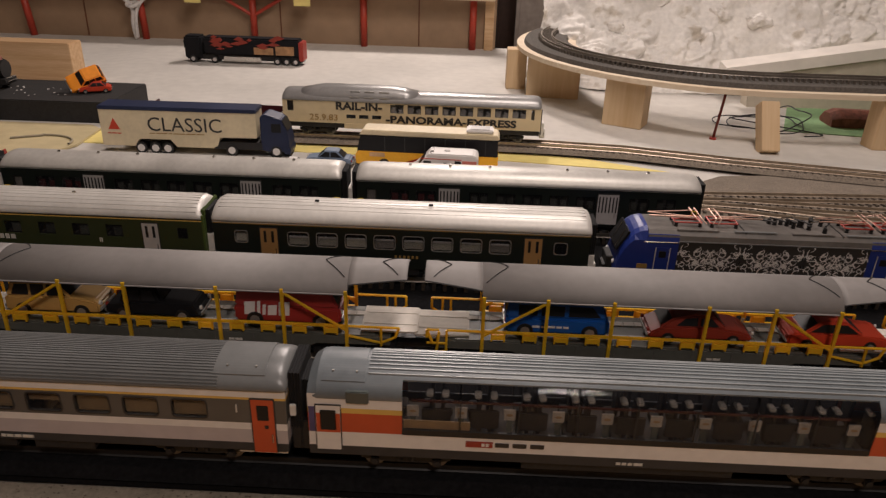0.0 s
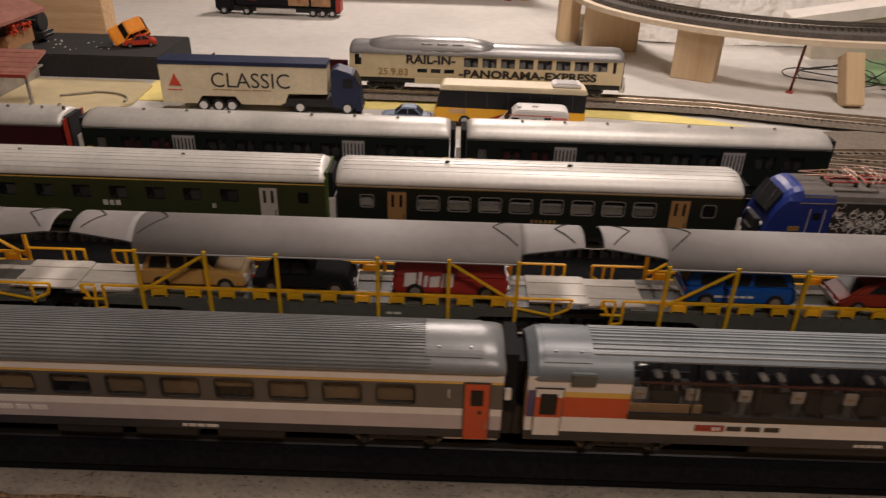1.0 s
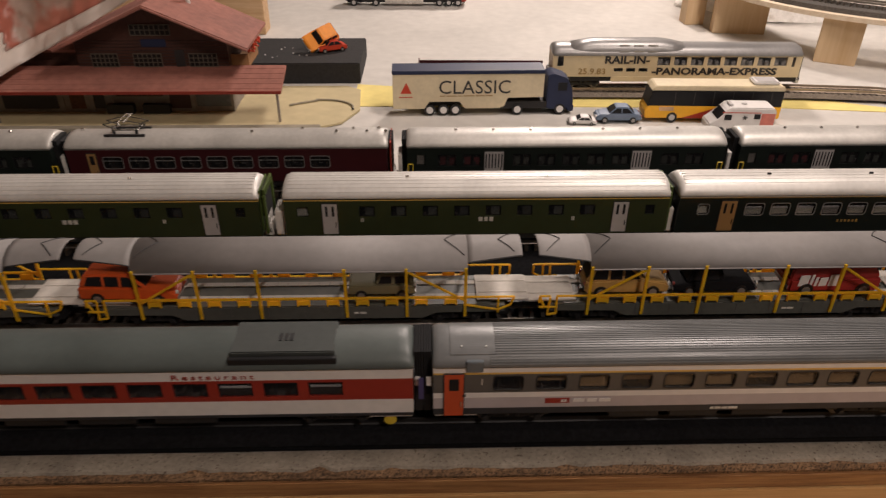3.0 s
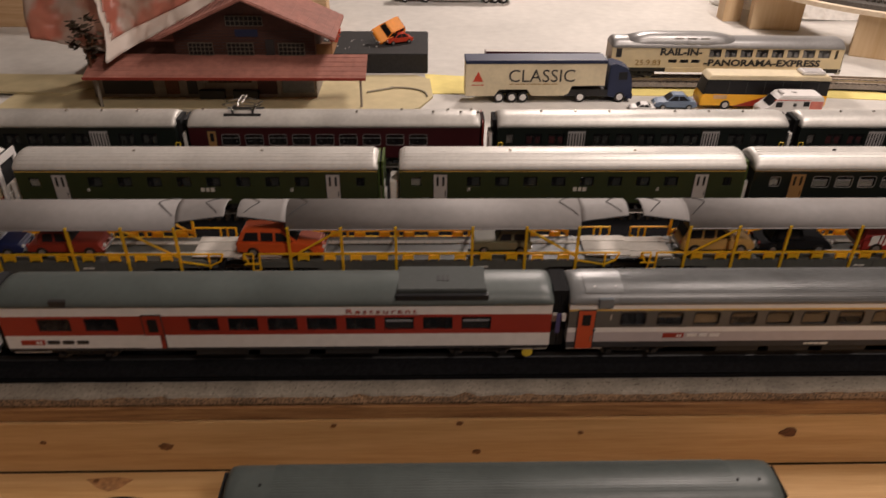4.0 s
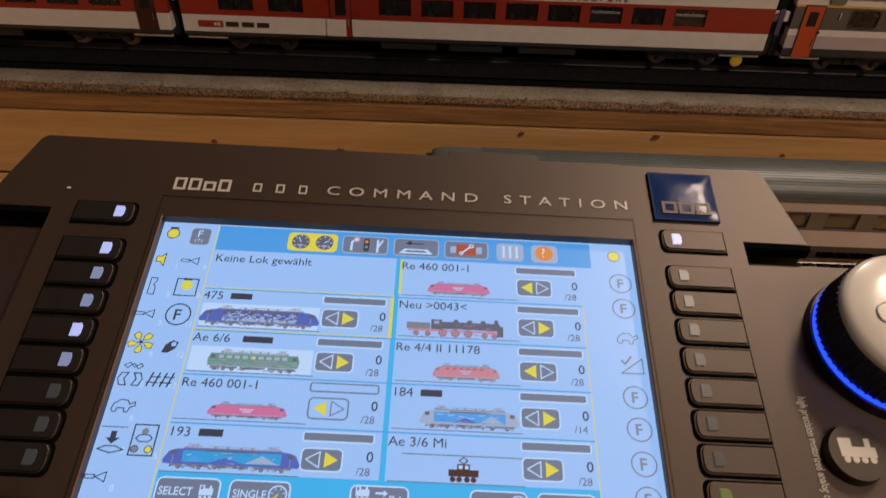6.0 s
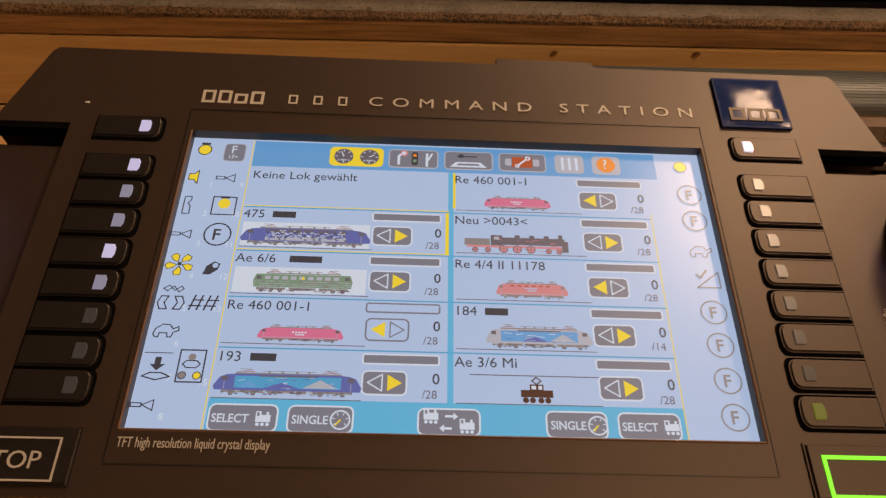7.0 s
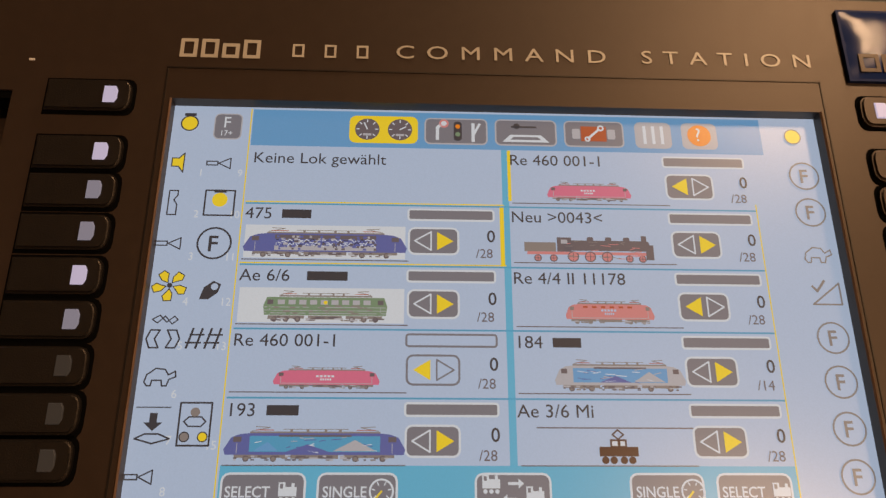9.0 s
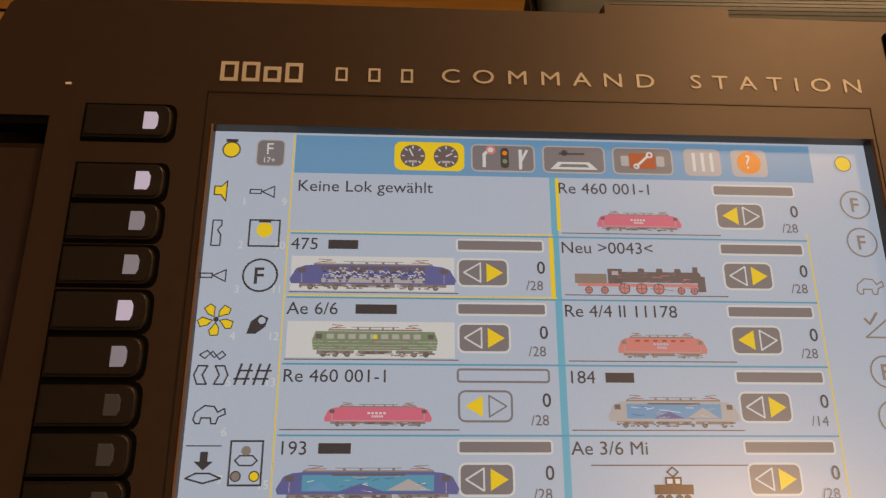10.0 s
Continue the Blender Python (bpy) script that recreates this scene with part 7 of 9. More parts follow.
prism(bm, [(0.50, 0.0), (1.33, 0.0), (1.33, 0.193), (0.50, 0.055)], 1.079, 1.106, "y")
tagged(part("ramp_side", bm, mat("grey_card_side", (0.52, 0.47, 0.38), 0.85, var=0.1, scale=60)), "grey board under the ramp strip", "ramp", kind="structure")

# things under the loop
t = thing("red_metal_rod", "thin red-brown rod leaning under the deck", "rod", (0.3975, 0.8930, 0.0))
part("shaft", rods([((0, 0, 0.0), (0.008, 0.006, 0.0604))], 0.0017, 8), mat("red_brown_rod", (0.16, 0.03, 0.018), 0.45, 0.3), t, smooth=True)
part("foot", (lambda b: (cyl(b, (0, 0, 0.0012), 0.0042, 0.0024, "z", 14), b)[1])(bmesh.new()), "rust", t)
M["wire"] = mat("black_wire", (0.015, 0.016, 0.02), 0.45)
pts = []
rnd = random.Random(9)
for i in range(34):
    a = i * 0.46
    r = 0.052 + 0.010 * math.sin(i * 1.3)
    pts.append((0.486 + 0.010 * math.sin(i * 0.7) + r * math.cos(a), 0.965 + r * 0.9 * math.sin(a), 0.0018 + 0.004 * abs(math.sin(i * 0.9)) + (0.02 if 10 < i < 16 else 0)))
pts += [(0.55, 0.93, 0.002), (0.545, 0.918, 0.002), (0.52, 0.914, 0.002)]
t = thing("coiled_cable", "loose coil of thin black cable on the board", "cable", (0, 0, 0))
tube("cable", pts, 0.0008, "wire", t)
bm = bmesh.new()
prism(bm, [(0.505, 0.945), (0.66, 0.918), (1.0, 0.93), (1.0, 1.20), (0.60, 1.18), (0.575, 1.115)], 0.0, 0.0012, "z")
tagged(part("green_felt_mat", bm, mat("green_felt", (0.25, 0.40, 0.20), 0.95, var=0.1, scale=300, bump=0.1)), "pale green felt mat on the board", "mat")
bm = bmesh.new()
loft(bm, [[(x, 0.99 + y * (0.6 + 0.4 * k), 0.0014 + z * k) for y, z in ((-0.022, 0.0), (-0.020, 0.012), (-0.006, 0.021), (0.012, 0.019), (0.022, 0.006), (0.020, 0.0))] for x, k in ((0.578, 0.75), (0.590, 1.0), (0.640, 0.95), (0.655, 0.7))])
tagged(part("brown_bark_piece", bm, mat("brown_bark", (0.15, 0.055, 0.035), 0.8, var=0.3, scale=160, bump=0.3)), "chunk of brown bark on the green mat", "bark")
for x, y, r in ((0.20, 1.27, 0.03), (0.33, 1.30, 0.035)):
    bm = bmesh.new()
    bmesh.ops.create_icosphere(bm, subdivisions=3, radius=r)
    for v in bm.verts:
        v.co += v.co.normalized() * r * 0.45 * noise.noise(v.co * 40)
        v.co.z = max(v.co.z * 0.6, -0.0) if v.co.z < 0 else v.co.z * 0.6
    tagged(part("plaster_lump", bm, rock, at=(x, y, 0.0)), "white plaster lump on the board", "plaster lump")

# ---- yard tracks to the right and the rear track ----
bm = bmesh.new()
prism(bm, [(0.24, 0.6004), (1.33, 0.6004), (1.33, 0.735), (0.54, 0.738), (0.43, 0.748), (0.36, 0.738), (0.30, 0.690), (0.27, 0.655)], 0.0, 0.0030, "z")
tagged(part("yard_ballast", bm, "ballast"), "dark ballast sheet under the yard tracks", "ballast", kind="structure")
rear = [(-0.290, 0.8228), (-0.10, 0.8190), (0.10, 0.8150), (0.18, 0.8120), (0.27, 0.8020), (0.38, 0.7720), (0.53, 0.7400), (0.75, 0.715), (1.3, 0.70)]
track("rear_track", "curved model track behind the parked lorries", rear, z=0.0040, bed="ballast", sleepers="yard_sleeper", rail_mat="yard_rail")
track("yard_track", "yard track leading away past the signal wires", [(0.30, 0.662), (0.40, 0.668), (0.50, 0.674), (0.75, 0.680), (1.3, 0.683)], z=0.0004, sleepers="yard_sleeper", rail_mat="yard_rail")
track("yard_track", "yard track diverging through a turnout", [(0.30, 0.652), (0.38, 0.645), (0.48, 0.636), (0.70, 0.620), (1.3, 0.60)], z=0.0004, sleepers="yard_sleeper", rail_mat="yard_rail")
track("yard_track", "yard track diverging through a turnout", [(0.30, 0.640), (0.36, 0.630), (0.42, 0.614), (0.50, 0.6045), (0.55, 0.6042)], z=0.0004, sleepers="yard_sleeper", rail_mat="yard_rail")

# ---- station house ----
HW = mat("dark_brown_timber", (0.075, 0.030, 0.020), 0.7, var=0.15, scale=220, bump=0.15)
RT = mat("dusty_red_roof", (0.30, 0.125, 0.092), 0.75, var=0.16, scale=130, bump=0.15, stain=0.2)
st = thing("station_house", "dark timber model station with dusty red roofs", "model house", (-0.575, 0.760, 0.0032))
GF = mat("grey_plaster_wall", (0.30, 0.27, 0.23), 0.8, var=0.12, scale=160)
part("ground_floor", boxes((-0.182, 0.085, 0.0, 0.090, 0.0, 0.046)), GF, st)
bm = bmesh.new()
prism(bm, [(-0.076, 0.046), (0.087, 0.046), (0.087, 0.0865), (0.013, 0.119), (-0.076, 0.080)], 0.0, 0.075, "y")
part("gable_wall", bm, HW, st)
for i in range(10):
    part("wall_board", shared(("wall_board",), lambda: boxes((-0.0806, 0.0806, -0.0007, 0.0002, 0.0, 0.0003)), "ink"), None, st, at=(0.0055, 0.0, 0.049 + 0.0034 * i))
part("side_wing", boxes((-0.182, -0.076, 0.012, 0.085, 0.046, 0.066)), HW, st)
part("wing_roof", boxes((-0.188, -0.076, 0.004, 0.090, 0.066, 0.069)), RT, st)
for s in (-1, 1):
    bm = bmesh.new()
    e = 0.013 + s * 0.101
    prism(bm, [(0.013, 0.1195), (e, 0.0755), (e, 0.0785), (0.013, 0.1228)], -0.025, 0.080, "y")
    r = part("main_roof", bm, RT, st)
    part("bargeboard", rods([((0.013, -0.0255, 0.1205), (e, -0.0255, 0.0762))], 0.0015, 6), RT, r)
    for k in range(11):
        u = 0.05 + 0.09 * k
        part("tile_course", rods([((0.013 + (e - 0.013) * u, -0.025, 0.1228 + (0.0785 - 0.1228) * u), (0.013 + (e - 0.013) * u, 0.080, 0.1228 + (0.0785 - 0.1228) * u))], 0.0004, 4), RT, r)
bm = bmesh.new()
prism(bm, [(-0.043, 0.0362), (-0.043, 0.0382), (0.001, 0.0525), (0.001, 0.0500)], -0.172, 0.148, "x")
pr = part("porch_roof", bm, RT, st)
for k in range(5):
    u = 0.10 + 0.19 * k
    part("tile_course", rods([((-0.172, -0.043 + 0.044 * u, 0.0382 + 0.0143 * u), (0.148, -0.043 + 0.044 * u, 0.0382 + 0.0143 * u))], 0.0004, 4), RT, pr)
part("porch_fascia", boxes((-0.172, 0.148, -0.0442, -0.0431, 0.0355, 0.0386)), "dark_red_paint", pr)
for x in (-0.162, 0.141):
    part("porch_post", boxes((x - 0.0013, x + 0.0013, -0.0335, -0.0309, 0.0, 0.0386)), GF, st)
    part("porch_beam", boxes((x - 0.0012, x + 0.0012, -0.036, 0.0, 0.0362, 0.0384)), GF, st)
WF = mat("pale_window_frame", (0.15, 0.125, 0.09), 0.6)
def lattice(x, y, z, w, hh, nx, nz, parent):
    win = part("window", boxes((x - w / 2, x + w / 2, y - 0.0006, y + 0.0004, z - hh / 2, z + hh / 2)), "glass_dark", parent)
    bm = bmesh.new()
    for i in range(nx + 1):
        xx = x - w / 2 + w * i / nx
        box(bm, xx - 0.0004, xx + 0.0004, y - 0.0013, y - 0.0002, z - hh / 2, z + hh / 2)
    for i in range(nz + 1):
        zz = z - hh / 2 + hh * i / nz
        box(bm, x - w / 2, x + w / 2, y - 0.0013, y - 0.0002, zz - 0.0004, zz + 0.0004)
    part("window_frame", bm, WF, win)
for x, w in ((-0.046, 0.028), (0.0, 0.030), (0.0595, 0.030)):
    lattice(x, -0.0008, 0.0590, w, 0.0140, 6, 3, st)
lattice(0.008, -0.0008, 0.0915, 0.042, 0.0110, 8, 2, st)
part("balcony_door", boxes((0.0295, 0.0395, -0.0012, 0.0004, 0.051, 0.070)), "ink", st)
part("name_board", boxes((-0.004, 0.022, -0.0014, 0.0004, 0.0735, 0.0815)), "navy_paint", st, "blue station name board without readable name")
# the wide left plate is no door: it paints an open bay's shade
for x, w, m in ((-0.140, 0.060, "ink"), (-0.088, 0.016, "knot"), (-0.064, 0.012, "ink"), (0.026, 0.024, "maroon")):
    part("door", boxes((x - w / 2, x + w / 2, -0.0008, 0.0005, 0.004, 0.033)), m, st)
lattice(-0.018, -0.0004, 0.0250, 0.052, 0.0130, 9, 2, st)
for x in (-0.040, 0.000):
    part("bench", boxes((x - 0.015, x + 0.015, -0.008, -0.0014, 0.0, 0.0105), bevel=0.0004), "ink", st)
part("shop_front", boxes((0.044, 0.082, -0.0009, 0.0006, 0.006, 0.035)), mat("blue_grey_glass", (0.14, 0.16, 0.18), 0.25), st)
for x in (-0.105, -0.072, -0.050, 0.012, 0.040):
    part("wall_pier", boxes((x - 0.0022, x + 0.0022, -0.0016, 0.0004, 0.0, 0.0385)), GF, st)
part("chimney", (lambda b: (cyl(b, (0.041, 0.040, 0.118), 0.0026, 0.022, "z", 12), b)[1])(bmesh.new()), "white", st, "thin white chimney pot")
bal = part("side_balcony", boxes((0.087, 0.106, 0.010, 0.060, 0.0480, 0.0505), (0.104, 0.106, 0.010, 0.060, 0.0505, 0.0620), (0.087, 0.106, 0.0090, 0.0104, 0.0505, 0.0620)), mat("tan_timber", (0.30, 0.16, 0.07), 0.6), st)
bm = bmesh.new()
rnd = random.Random(4)
for i in range(60):
    c = Vector((0.107 + rnd.uniform(-0.004, 0.005), rnd.uniform(0.014, 0.050), 0.0655 + rnd.uniform(-0.003, 0.006)))
    bmesh.ops.create_icosphere(bm, subdivisions=1, radius=rnd.uniform(0.0010, 0.0024), matrix=Matrix.Translation(c))
part("flower_box_blooms", bm, "bright_red_paint", bal, "orange-red flowers on the balcony", kind="stuff")

# crumpled plastic bag hung over the left wing and a small shrub
HEM = ((-0.812, 0.076), (-0.765, 0.069), (-0.728, 0.061), (-0.715, 0.058), (-0.690, 0.070), (-0.650, 0.090), (-0.600, 0.116), (-0.545, 0.146))
def hem(u):
    k = u * (len(HEM) - 1)
    i = min(int(k), len(HEM) - 2)
    return [HEM[i][j] + (HEM[i + 1][j] - HEM[i][j]) * (k - i) for j in (0, 1)]
bm = bmesh.new()
nu, nv = 90, 46
g = []
for j in range(nv + 1):
    row = []
    for i in range(nu + 1):
        u, v = i / nu, j / nv
        x, low = hem(u)
        z = low + (0.225 - low) * v
        x += -0.030 * v * (1 - u) + 0.012 * noise.noise((u * 5, v * 3, 2)) * v
        fold = math.exp(-((u - 0.42 + 0.16 * v) / 0.055) ** 2)  # the ridge that runs up from the lowest point
        y = 0.765 + 0.045 * v - 0.030 * fold - 0.012 * math.exp(-(v / 0.07) ** 2)
        q = Vector((x * 26, z * 26, 1.0))
        y += -0.016 * abs(noise.noise(q)) - 0.006 * abs(noise.noise(q * 2.3)) - 0.002 * noise.noise(q * 6)
        row.append(bm.verts.new((x, y, z)))
    g.append(row)
for j in range(nv):
    for i in range(nu):
        u, v = i / nu, j / nv
        f = bm.faces.new((g[j][i], g[j][i + 1], g[j + 1][i + 1], g[j + 1][i]))
        f.material_index = 1 if (u > 0.42 and v < 0.10 + 0.03 * noise.noise((u * 12, 1, 1))) or abs(u - 0.40 + 0.16 * v) < 0.045 else 0
bagm = mat("thin_pink_white_plastic", (0.62, 0.52, 0.45), 0.35, var=0.02, scale=60, bump=0.0, grain=(22, (0.58, 0.20, 0.14), 0.50, 0.60))
hemm = mat("white_plastic_hem", (0.80, 0.73, 0.66), 0.35, var=0.04, scale=90, bump=0.0)
sheer(bagm, 0.45, (0.75, 0.60, 0.50)), sheer(hemm, 0.3, (0.9, 0.8, 0.7))
bag = thing("plastic_bag", "crumpled white plastic bag with faded red print", "plastic bag")
for i, (name, m_) in enumerate((("printed_sheet", bagm), ("white_hem", hemm))):
    b = bm.copy()
    bmesh.ops.delete(b, geom=[f for f in b.faces if f.material_index != i], context="FACES")
    for f in b.faces:
        f.material_index = 0
    q = part(name, b, m_, bag, smooth=True)
    q.modifiers.new("thickness", "SOLIDIFY").thickness = 0.0004
bm.free()
t = thing("shrub", "small dark model shrub in front of the plastic bag", "model shrub", (-0.7420, 0.7330, 0.0480))
part("trunk", rods([((0, 0, 0), (0.002, 0, 0.030)), ((0.001, 0, 0.01), (-0.008, 0.002, 0.030)), ((0.001, 0, 0.012), (0.010, -0.002, 0.032))], 0.0011, 6), "knot", t)
bm = bmesh.new()
for i in range(150):
    k = i % 7
    c = Vector((0.010 * math.sin(k * 2.4) + rnd.gauss(0, 0.0035), 0.006 * math.cos(k * 1.9) + rnd.gauss(0, 0.003), 0.016 + 0.0062 * k + rnd.gauss(0, 0.003)))
    a = rnd.uniform(0, 6.3)
    d, e = Vector((math.cos(a), math.sin(a), rnd.uniform(-0.6, 0.6))) * 0.0046, Vector((-math.sin(a), math.cos(a), rnd.uniform(-0.5, 0.5))) * 0.0032
    bm.faces.new([bm.verts.new(c + q) for q in (-d, -e, d, e)])
part("crown", bm, mat("dark_red_green_foliage", (0.07, 0.05, 0.03), 0.8, var=0.5, scale=200), t, kind="stuff")
# grey-brown card sheets and a black crane at the far left
bm = bmesh.new()
prism(bm, [(-0.98, 0.78), (-0.80, 0.765), (-0.76, 0.80), (-0.80, 0.835), (-0.98, 0.84)], 0.0032, 0.0060, "z")
tagged(part("card_offcut", bm, BP), "beige card offcut on the base plate", "card")
cr = thing("black_crane_wagon", "black model crane with triangular jib", "crane wagon", (-1.00, 0.822, 0.0032))
part("chassis", boxes((-0.05, 0.06, -0.014, 0.014, 0.004, 0.012), bevel=0.001), "black_paint", cr)
part("jib", rods([((-0.05, 0, 0.012), (0.0, 0, 0.050)), ((0.0, 0, 0.050), (0.075, 0, 0.014)), ((0.0, 0, 0.012), (0.0, 0, 0.050))], 0.0026, 6), "black_paint", cr)
part("hook_block", boxes((0.060, 0.085, -0.008, 0.008, 0.0, 0.012), bevel=0.001), "frame", cr)

# ---- lower shelf: coach on its track ----
LB = [(0.0105, 0.0140, "skirt"), (0.0140, 0.0240, "mauve"), (0.0240, 0.0355, "darkgrey"), (0.0355, 0.0422, "mauve")]
lx0, lx1, LY, LZ = -0.4610, -0.1580, 0.1775, -0.0534
lxc = (lx0 + lx1) / 2
lw = [(-0.402 + 0.0252 * i, 0.0165, 0.0252, 0.0346, "blind") for i in range(9)]
low, lrf = coach("shelf_coach", "grey express coach with ribbed grey-green roof", lx0, lx1, LY, LB, lw,
                 [(-0.1755, 0.0085, 0.0118, 0.0360, "orange", [(0, 0.0300, 0.0050, 0.0075)]), (-0.1660, 0.0085, 0.0118, 0.0360, "orange", [(0, 0.0300, 0.0050, 0.0075)]), (-0.445, 0.0095, 0.0118, 0.0360, "orange", [(0, 0.0300, 0.0050, 0.0075)])],
                 "green_roof", ribs=25, rib_span=0.0162, rib_mat="green_roof", smooth_end=0.026, zr=LZ)
for x, s in ((lx0 + 0.0245, 1), (lx1 - 0.0245, -1)):
    part("roof_hatch", boxes((x - lxc - 0.0050, x - lxc + 0.0050, -0.0172, -0.0142, 0.0405, 0.0450), bevel=0.0004), "black", lrf)
for x in (lx1 - 0.024, lx1 - 0.012, lx0 + 0.02):
    part("roof_rivet", (lambda b: (cyl(b, (x - lxc, -0.004, 0.0523), 0.0008, 0.0012, "z", 8), b)[1])(bmesh.new()), "black", lrf)
track("shelf_track", "model track on the lower shelf", [(-0.50, LY), (0.60, LY)], z=-0.0612)
M["black_cable"] = mat("black_rubber_cable", (0.012, 0.012, 0.013), 0.4)
t = thing("black_cable_loop", "thick black cable looping behind the control console", "cable", (0.0015, 0.0100, -0.003))
tube("cable", [(-0.580, 0.120, -0.030), (-0.560, 0.150, -0.020), (-0.535, 0.163, -0.012), (-0.512, 0.164, -0.010), (-0.492, 0.158, -0.016), (-0.484, 0.140, -0.030), (-0.486, 0.115, -0.045)], 0.0032, "black_cable", t)

# ---- control console: its own space is the sloping panel, in metres from the panel's middle ----
def plastic(name, col, rough, bump=0.25):
    m = mat(name, col, rough, var=0.10, scale=2600, bump=bump, stain=0.07, rvar=0.04, ior=1.62)
    # warm lamp colour put into the plastic's own highlights
    m.node_tree.nodes["Principled BSDF"].inputs["Specular Tint"].default_value = (1.0, 0.84, 0.70, 1)
    return m


M["console"] = plastic("anthracite_textured_plastic", (0.0320, 0.0205, 0.0162), 0.46, 0.012)
M["console_low"] = plastic("anthracite_smooth_plastic", (0.0310, 0.0200, 0.0160), 0.46, 0.010)
M["key_black"] = plastic("near_black_key", (0.006, 0.006, 0.007), 0.46, 0.05)
M["key_brown"] = plastic("panel_brown_key", (0.0280, 0.0185, 0.0148), 0.46, 0.012)
# black that paints shade under the hood and round the keys
M["gap_black"] = mat("painted_shade", (0.004, 0.004, 0.004), 0.95, var=0.1, bump=0, ior=1.04)
M["silver_ink"] = mat("silver_print", (0.56, 0.53, 0.47), 0.5, 0.15, var=0.04, bump=0)
M["knob_white"] = mat("ivory_knob", (0.74, 0.71, 0.64), 0.32, var=0.03, scale=60, bump=0.005, coat=0.3)
M["knob_ring"] = mat("dark_blue_knurled_ring", (0.012, 0.018, 0.045), 0.4)


def glow(name, col, strength, base=(0.02, 0.02, 0.02), rough=0.30):
    m = bpy.data.materials.new(name)
    m.use_nodes = True
    n, l = m.node_tree.nodes, m.node_tree.links
    b = n["Principled BSDF"]
    b.inputs["Base Color"].default_value = (*base, 1)
    b.inputs["Roughness"].default_value, b.inputs["IOR"].default_value = rough, 1.66
    b.inputs["Emission Strength"].default_value = strength
    tc, nz, mr, hs = n.new("ShaderNodeTexCoord"), n.new("ShaderNodeTexNoise"), n.new("ShaderNodeMapRange"), n.new("ShaderNodeHueSaturation")
    nz.inputs["Scale"].default_value = 2600
    mr.inputs["To Min"].default_value, mr.inputs["To Max"].default_value = 0.94, 1.06
    l.new(tc.outputs["Object"], nz.inputs["Vector"]), l.new(nz.outputs["Fac"], mr.inputs["Value"])
    hs.inputs["Color"].default_value = (*col, 1)
    l.new(mr.outputs["Result"], hs.inputs["Value"]), l.new(hs.outputs["Color"], b.inputs["Emission Color"])
    M[name] = m
    return name


LIT = 0.78
for nm, col in (("ui_pale", (0.360, 0.575, 0.95)), ("ui_sky", (0.08, 0.36, 0.80)), ("ui_cyan", (0.05, 0.47, 0.86)), ("ui_yellow", (0.80, 0.70, 0.06)), ("ui_grey", (0.165, 0.20, 0.29)), ("ui_light", (0.38, 0.46, 0.62)), ("ui_white", (0.55, 0.74, 1.0)), ("ui_ink", (0.036, 0.045, 0.070)), ("ui_blue", (0.09, 0.14, 0.48)), ("ui_teal", (0.035, 0.36, 0.72)), ("ui_green", (0.15, 0.30, 0.23)), ("ui_pink", (0.64, 0.17, 0.35)), ("ui_red", (0.60, 0.25, 0.31)), ("ui_dark", (0.12, 0.12, 0.17)), ("ui_orange", (0.80, 0.26, 0.03)), ("ui_brick", (0.42, 0.08, 0.03)), ("ui_bogie", (0.22, 0.23, 0.27)), ("ui_brown", (0.06, 0.02, 0.015))):
    glow(nm, col, LIT)
glow("key_light", (0.56, 0.60, 1.0), 0.75)
glow("key_light_mid", (0.30, 0.34, 0.52), 0.6)
glow("key_light_dim", (0.06, 0.058, 0.060), 0.4)
# unlit key lamps, given a faint glow to lift their tone
glow("key_light_off", (0.10, 0.085, 0.07), 0.25)
glow("key_light_green", (0.16, 0.20, 0.02), 0.5)
glow("ring_blue", (0.015, 0.05, 1.0), 2.2)
glow("frame_green", (0.12, 1.0, 0.05), 1.2)

EU, EV = Vector((0.99970, 0.0060, -0.0236)).normalized(), Vector((0.0, 0.9601, 0.2796)).normalized()
EV = (EV - EU * EV.dot(EU)).normalized()
EN = EU.cross(EV)
EO = Vector((-0.4702, 0.0557, 0.0185))
console = new("control_console")
console.empty_display_size = 0.02
console.matrix_world = Matrix(((EU.x, EV.x, EN.x, EO.x), (EU.y, EV.y, EN.y, EO.y), (EU.z, EV.z, EN.z, EO.z), (0, 0, 0, 1)))
tagged(console, "anthracite digital train control console with lit touch screen", "control console")


def under(u, v):
    """Depth along the panel's normal down to the shelf."""
    return (-0.0614 - EO.z - u * EU.z - v * EV.z) / EN.z


def slab(pts, top, bottom=None, bevel=0.0, flush=()):
    bm = bmesh.new()
    a = [bm.verts.new((x, y, top)) for x, y in pts]
    b = [bm.verts.new((x, y, under(x, y) if bottom is None else bottom)) for x, y in pts]
    f = bm.faces.new(a)
    bm.faces.new(b[::-1])
    k = len(pts)
    for i in range(k):
        bm.faces.new((a[i], a[(i + 1) % k], b[(i + 1) % k], b[i]))
    if bevel:
        bmesh.ops.bevel(bm, geom=[e for i, e in enumerate(f.edges) if i not in flush], offset=bevel, segments=3, affect="EDGES", clamp_overlap=True)
    return bm


def rim(x0, x1, y0, y1, top, bottom, outline):
    """A plate with a rectangular opening, in four butted pieces."""
    bm = bmesh.new()
    ox0, ox1, oy0, oy1 = outline
    for r in ((ox0, ox1, y1, oy1), (ox0, ox1, oy0, y0), (ox0, x0, y0, y1), (x1, ox1, y0, y1)):
        box(bm, *r, bottom, top)
    return bm


mm = 0.001
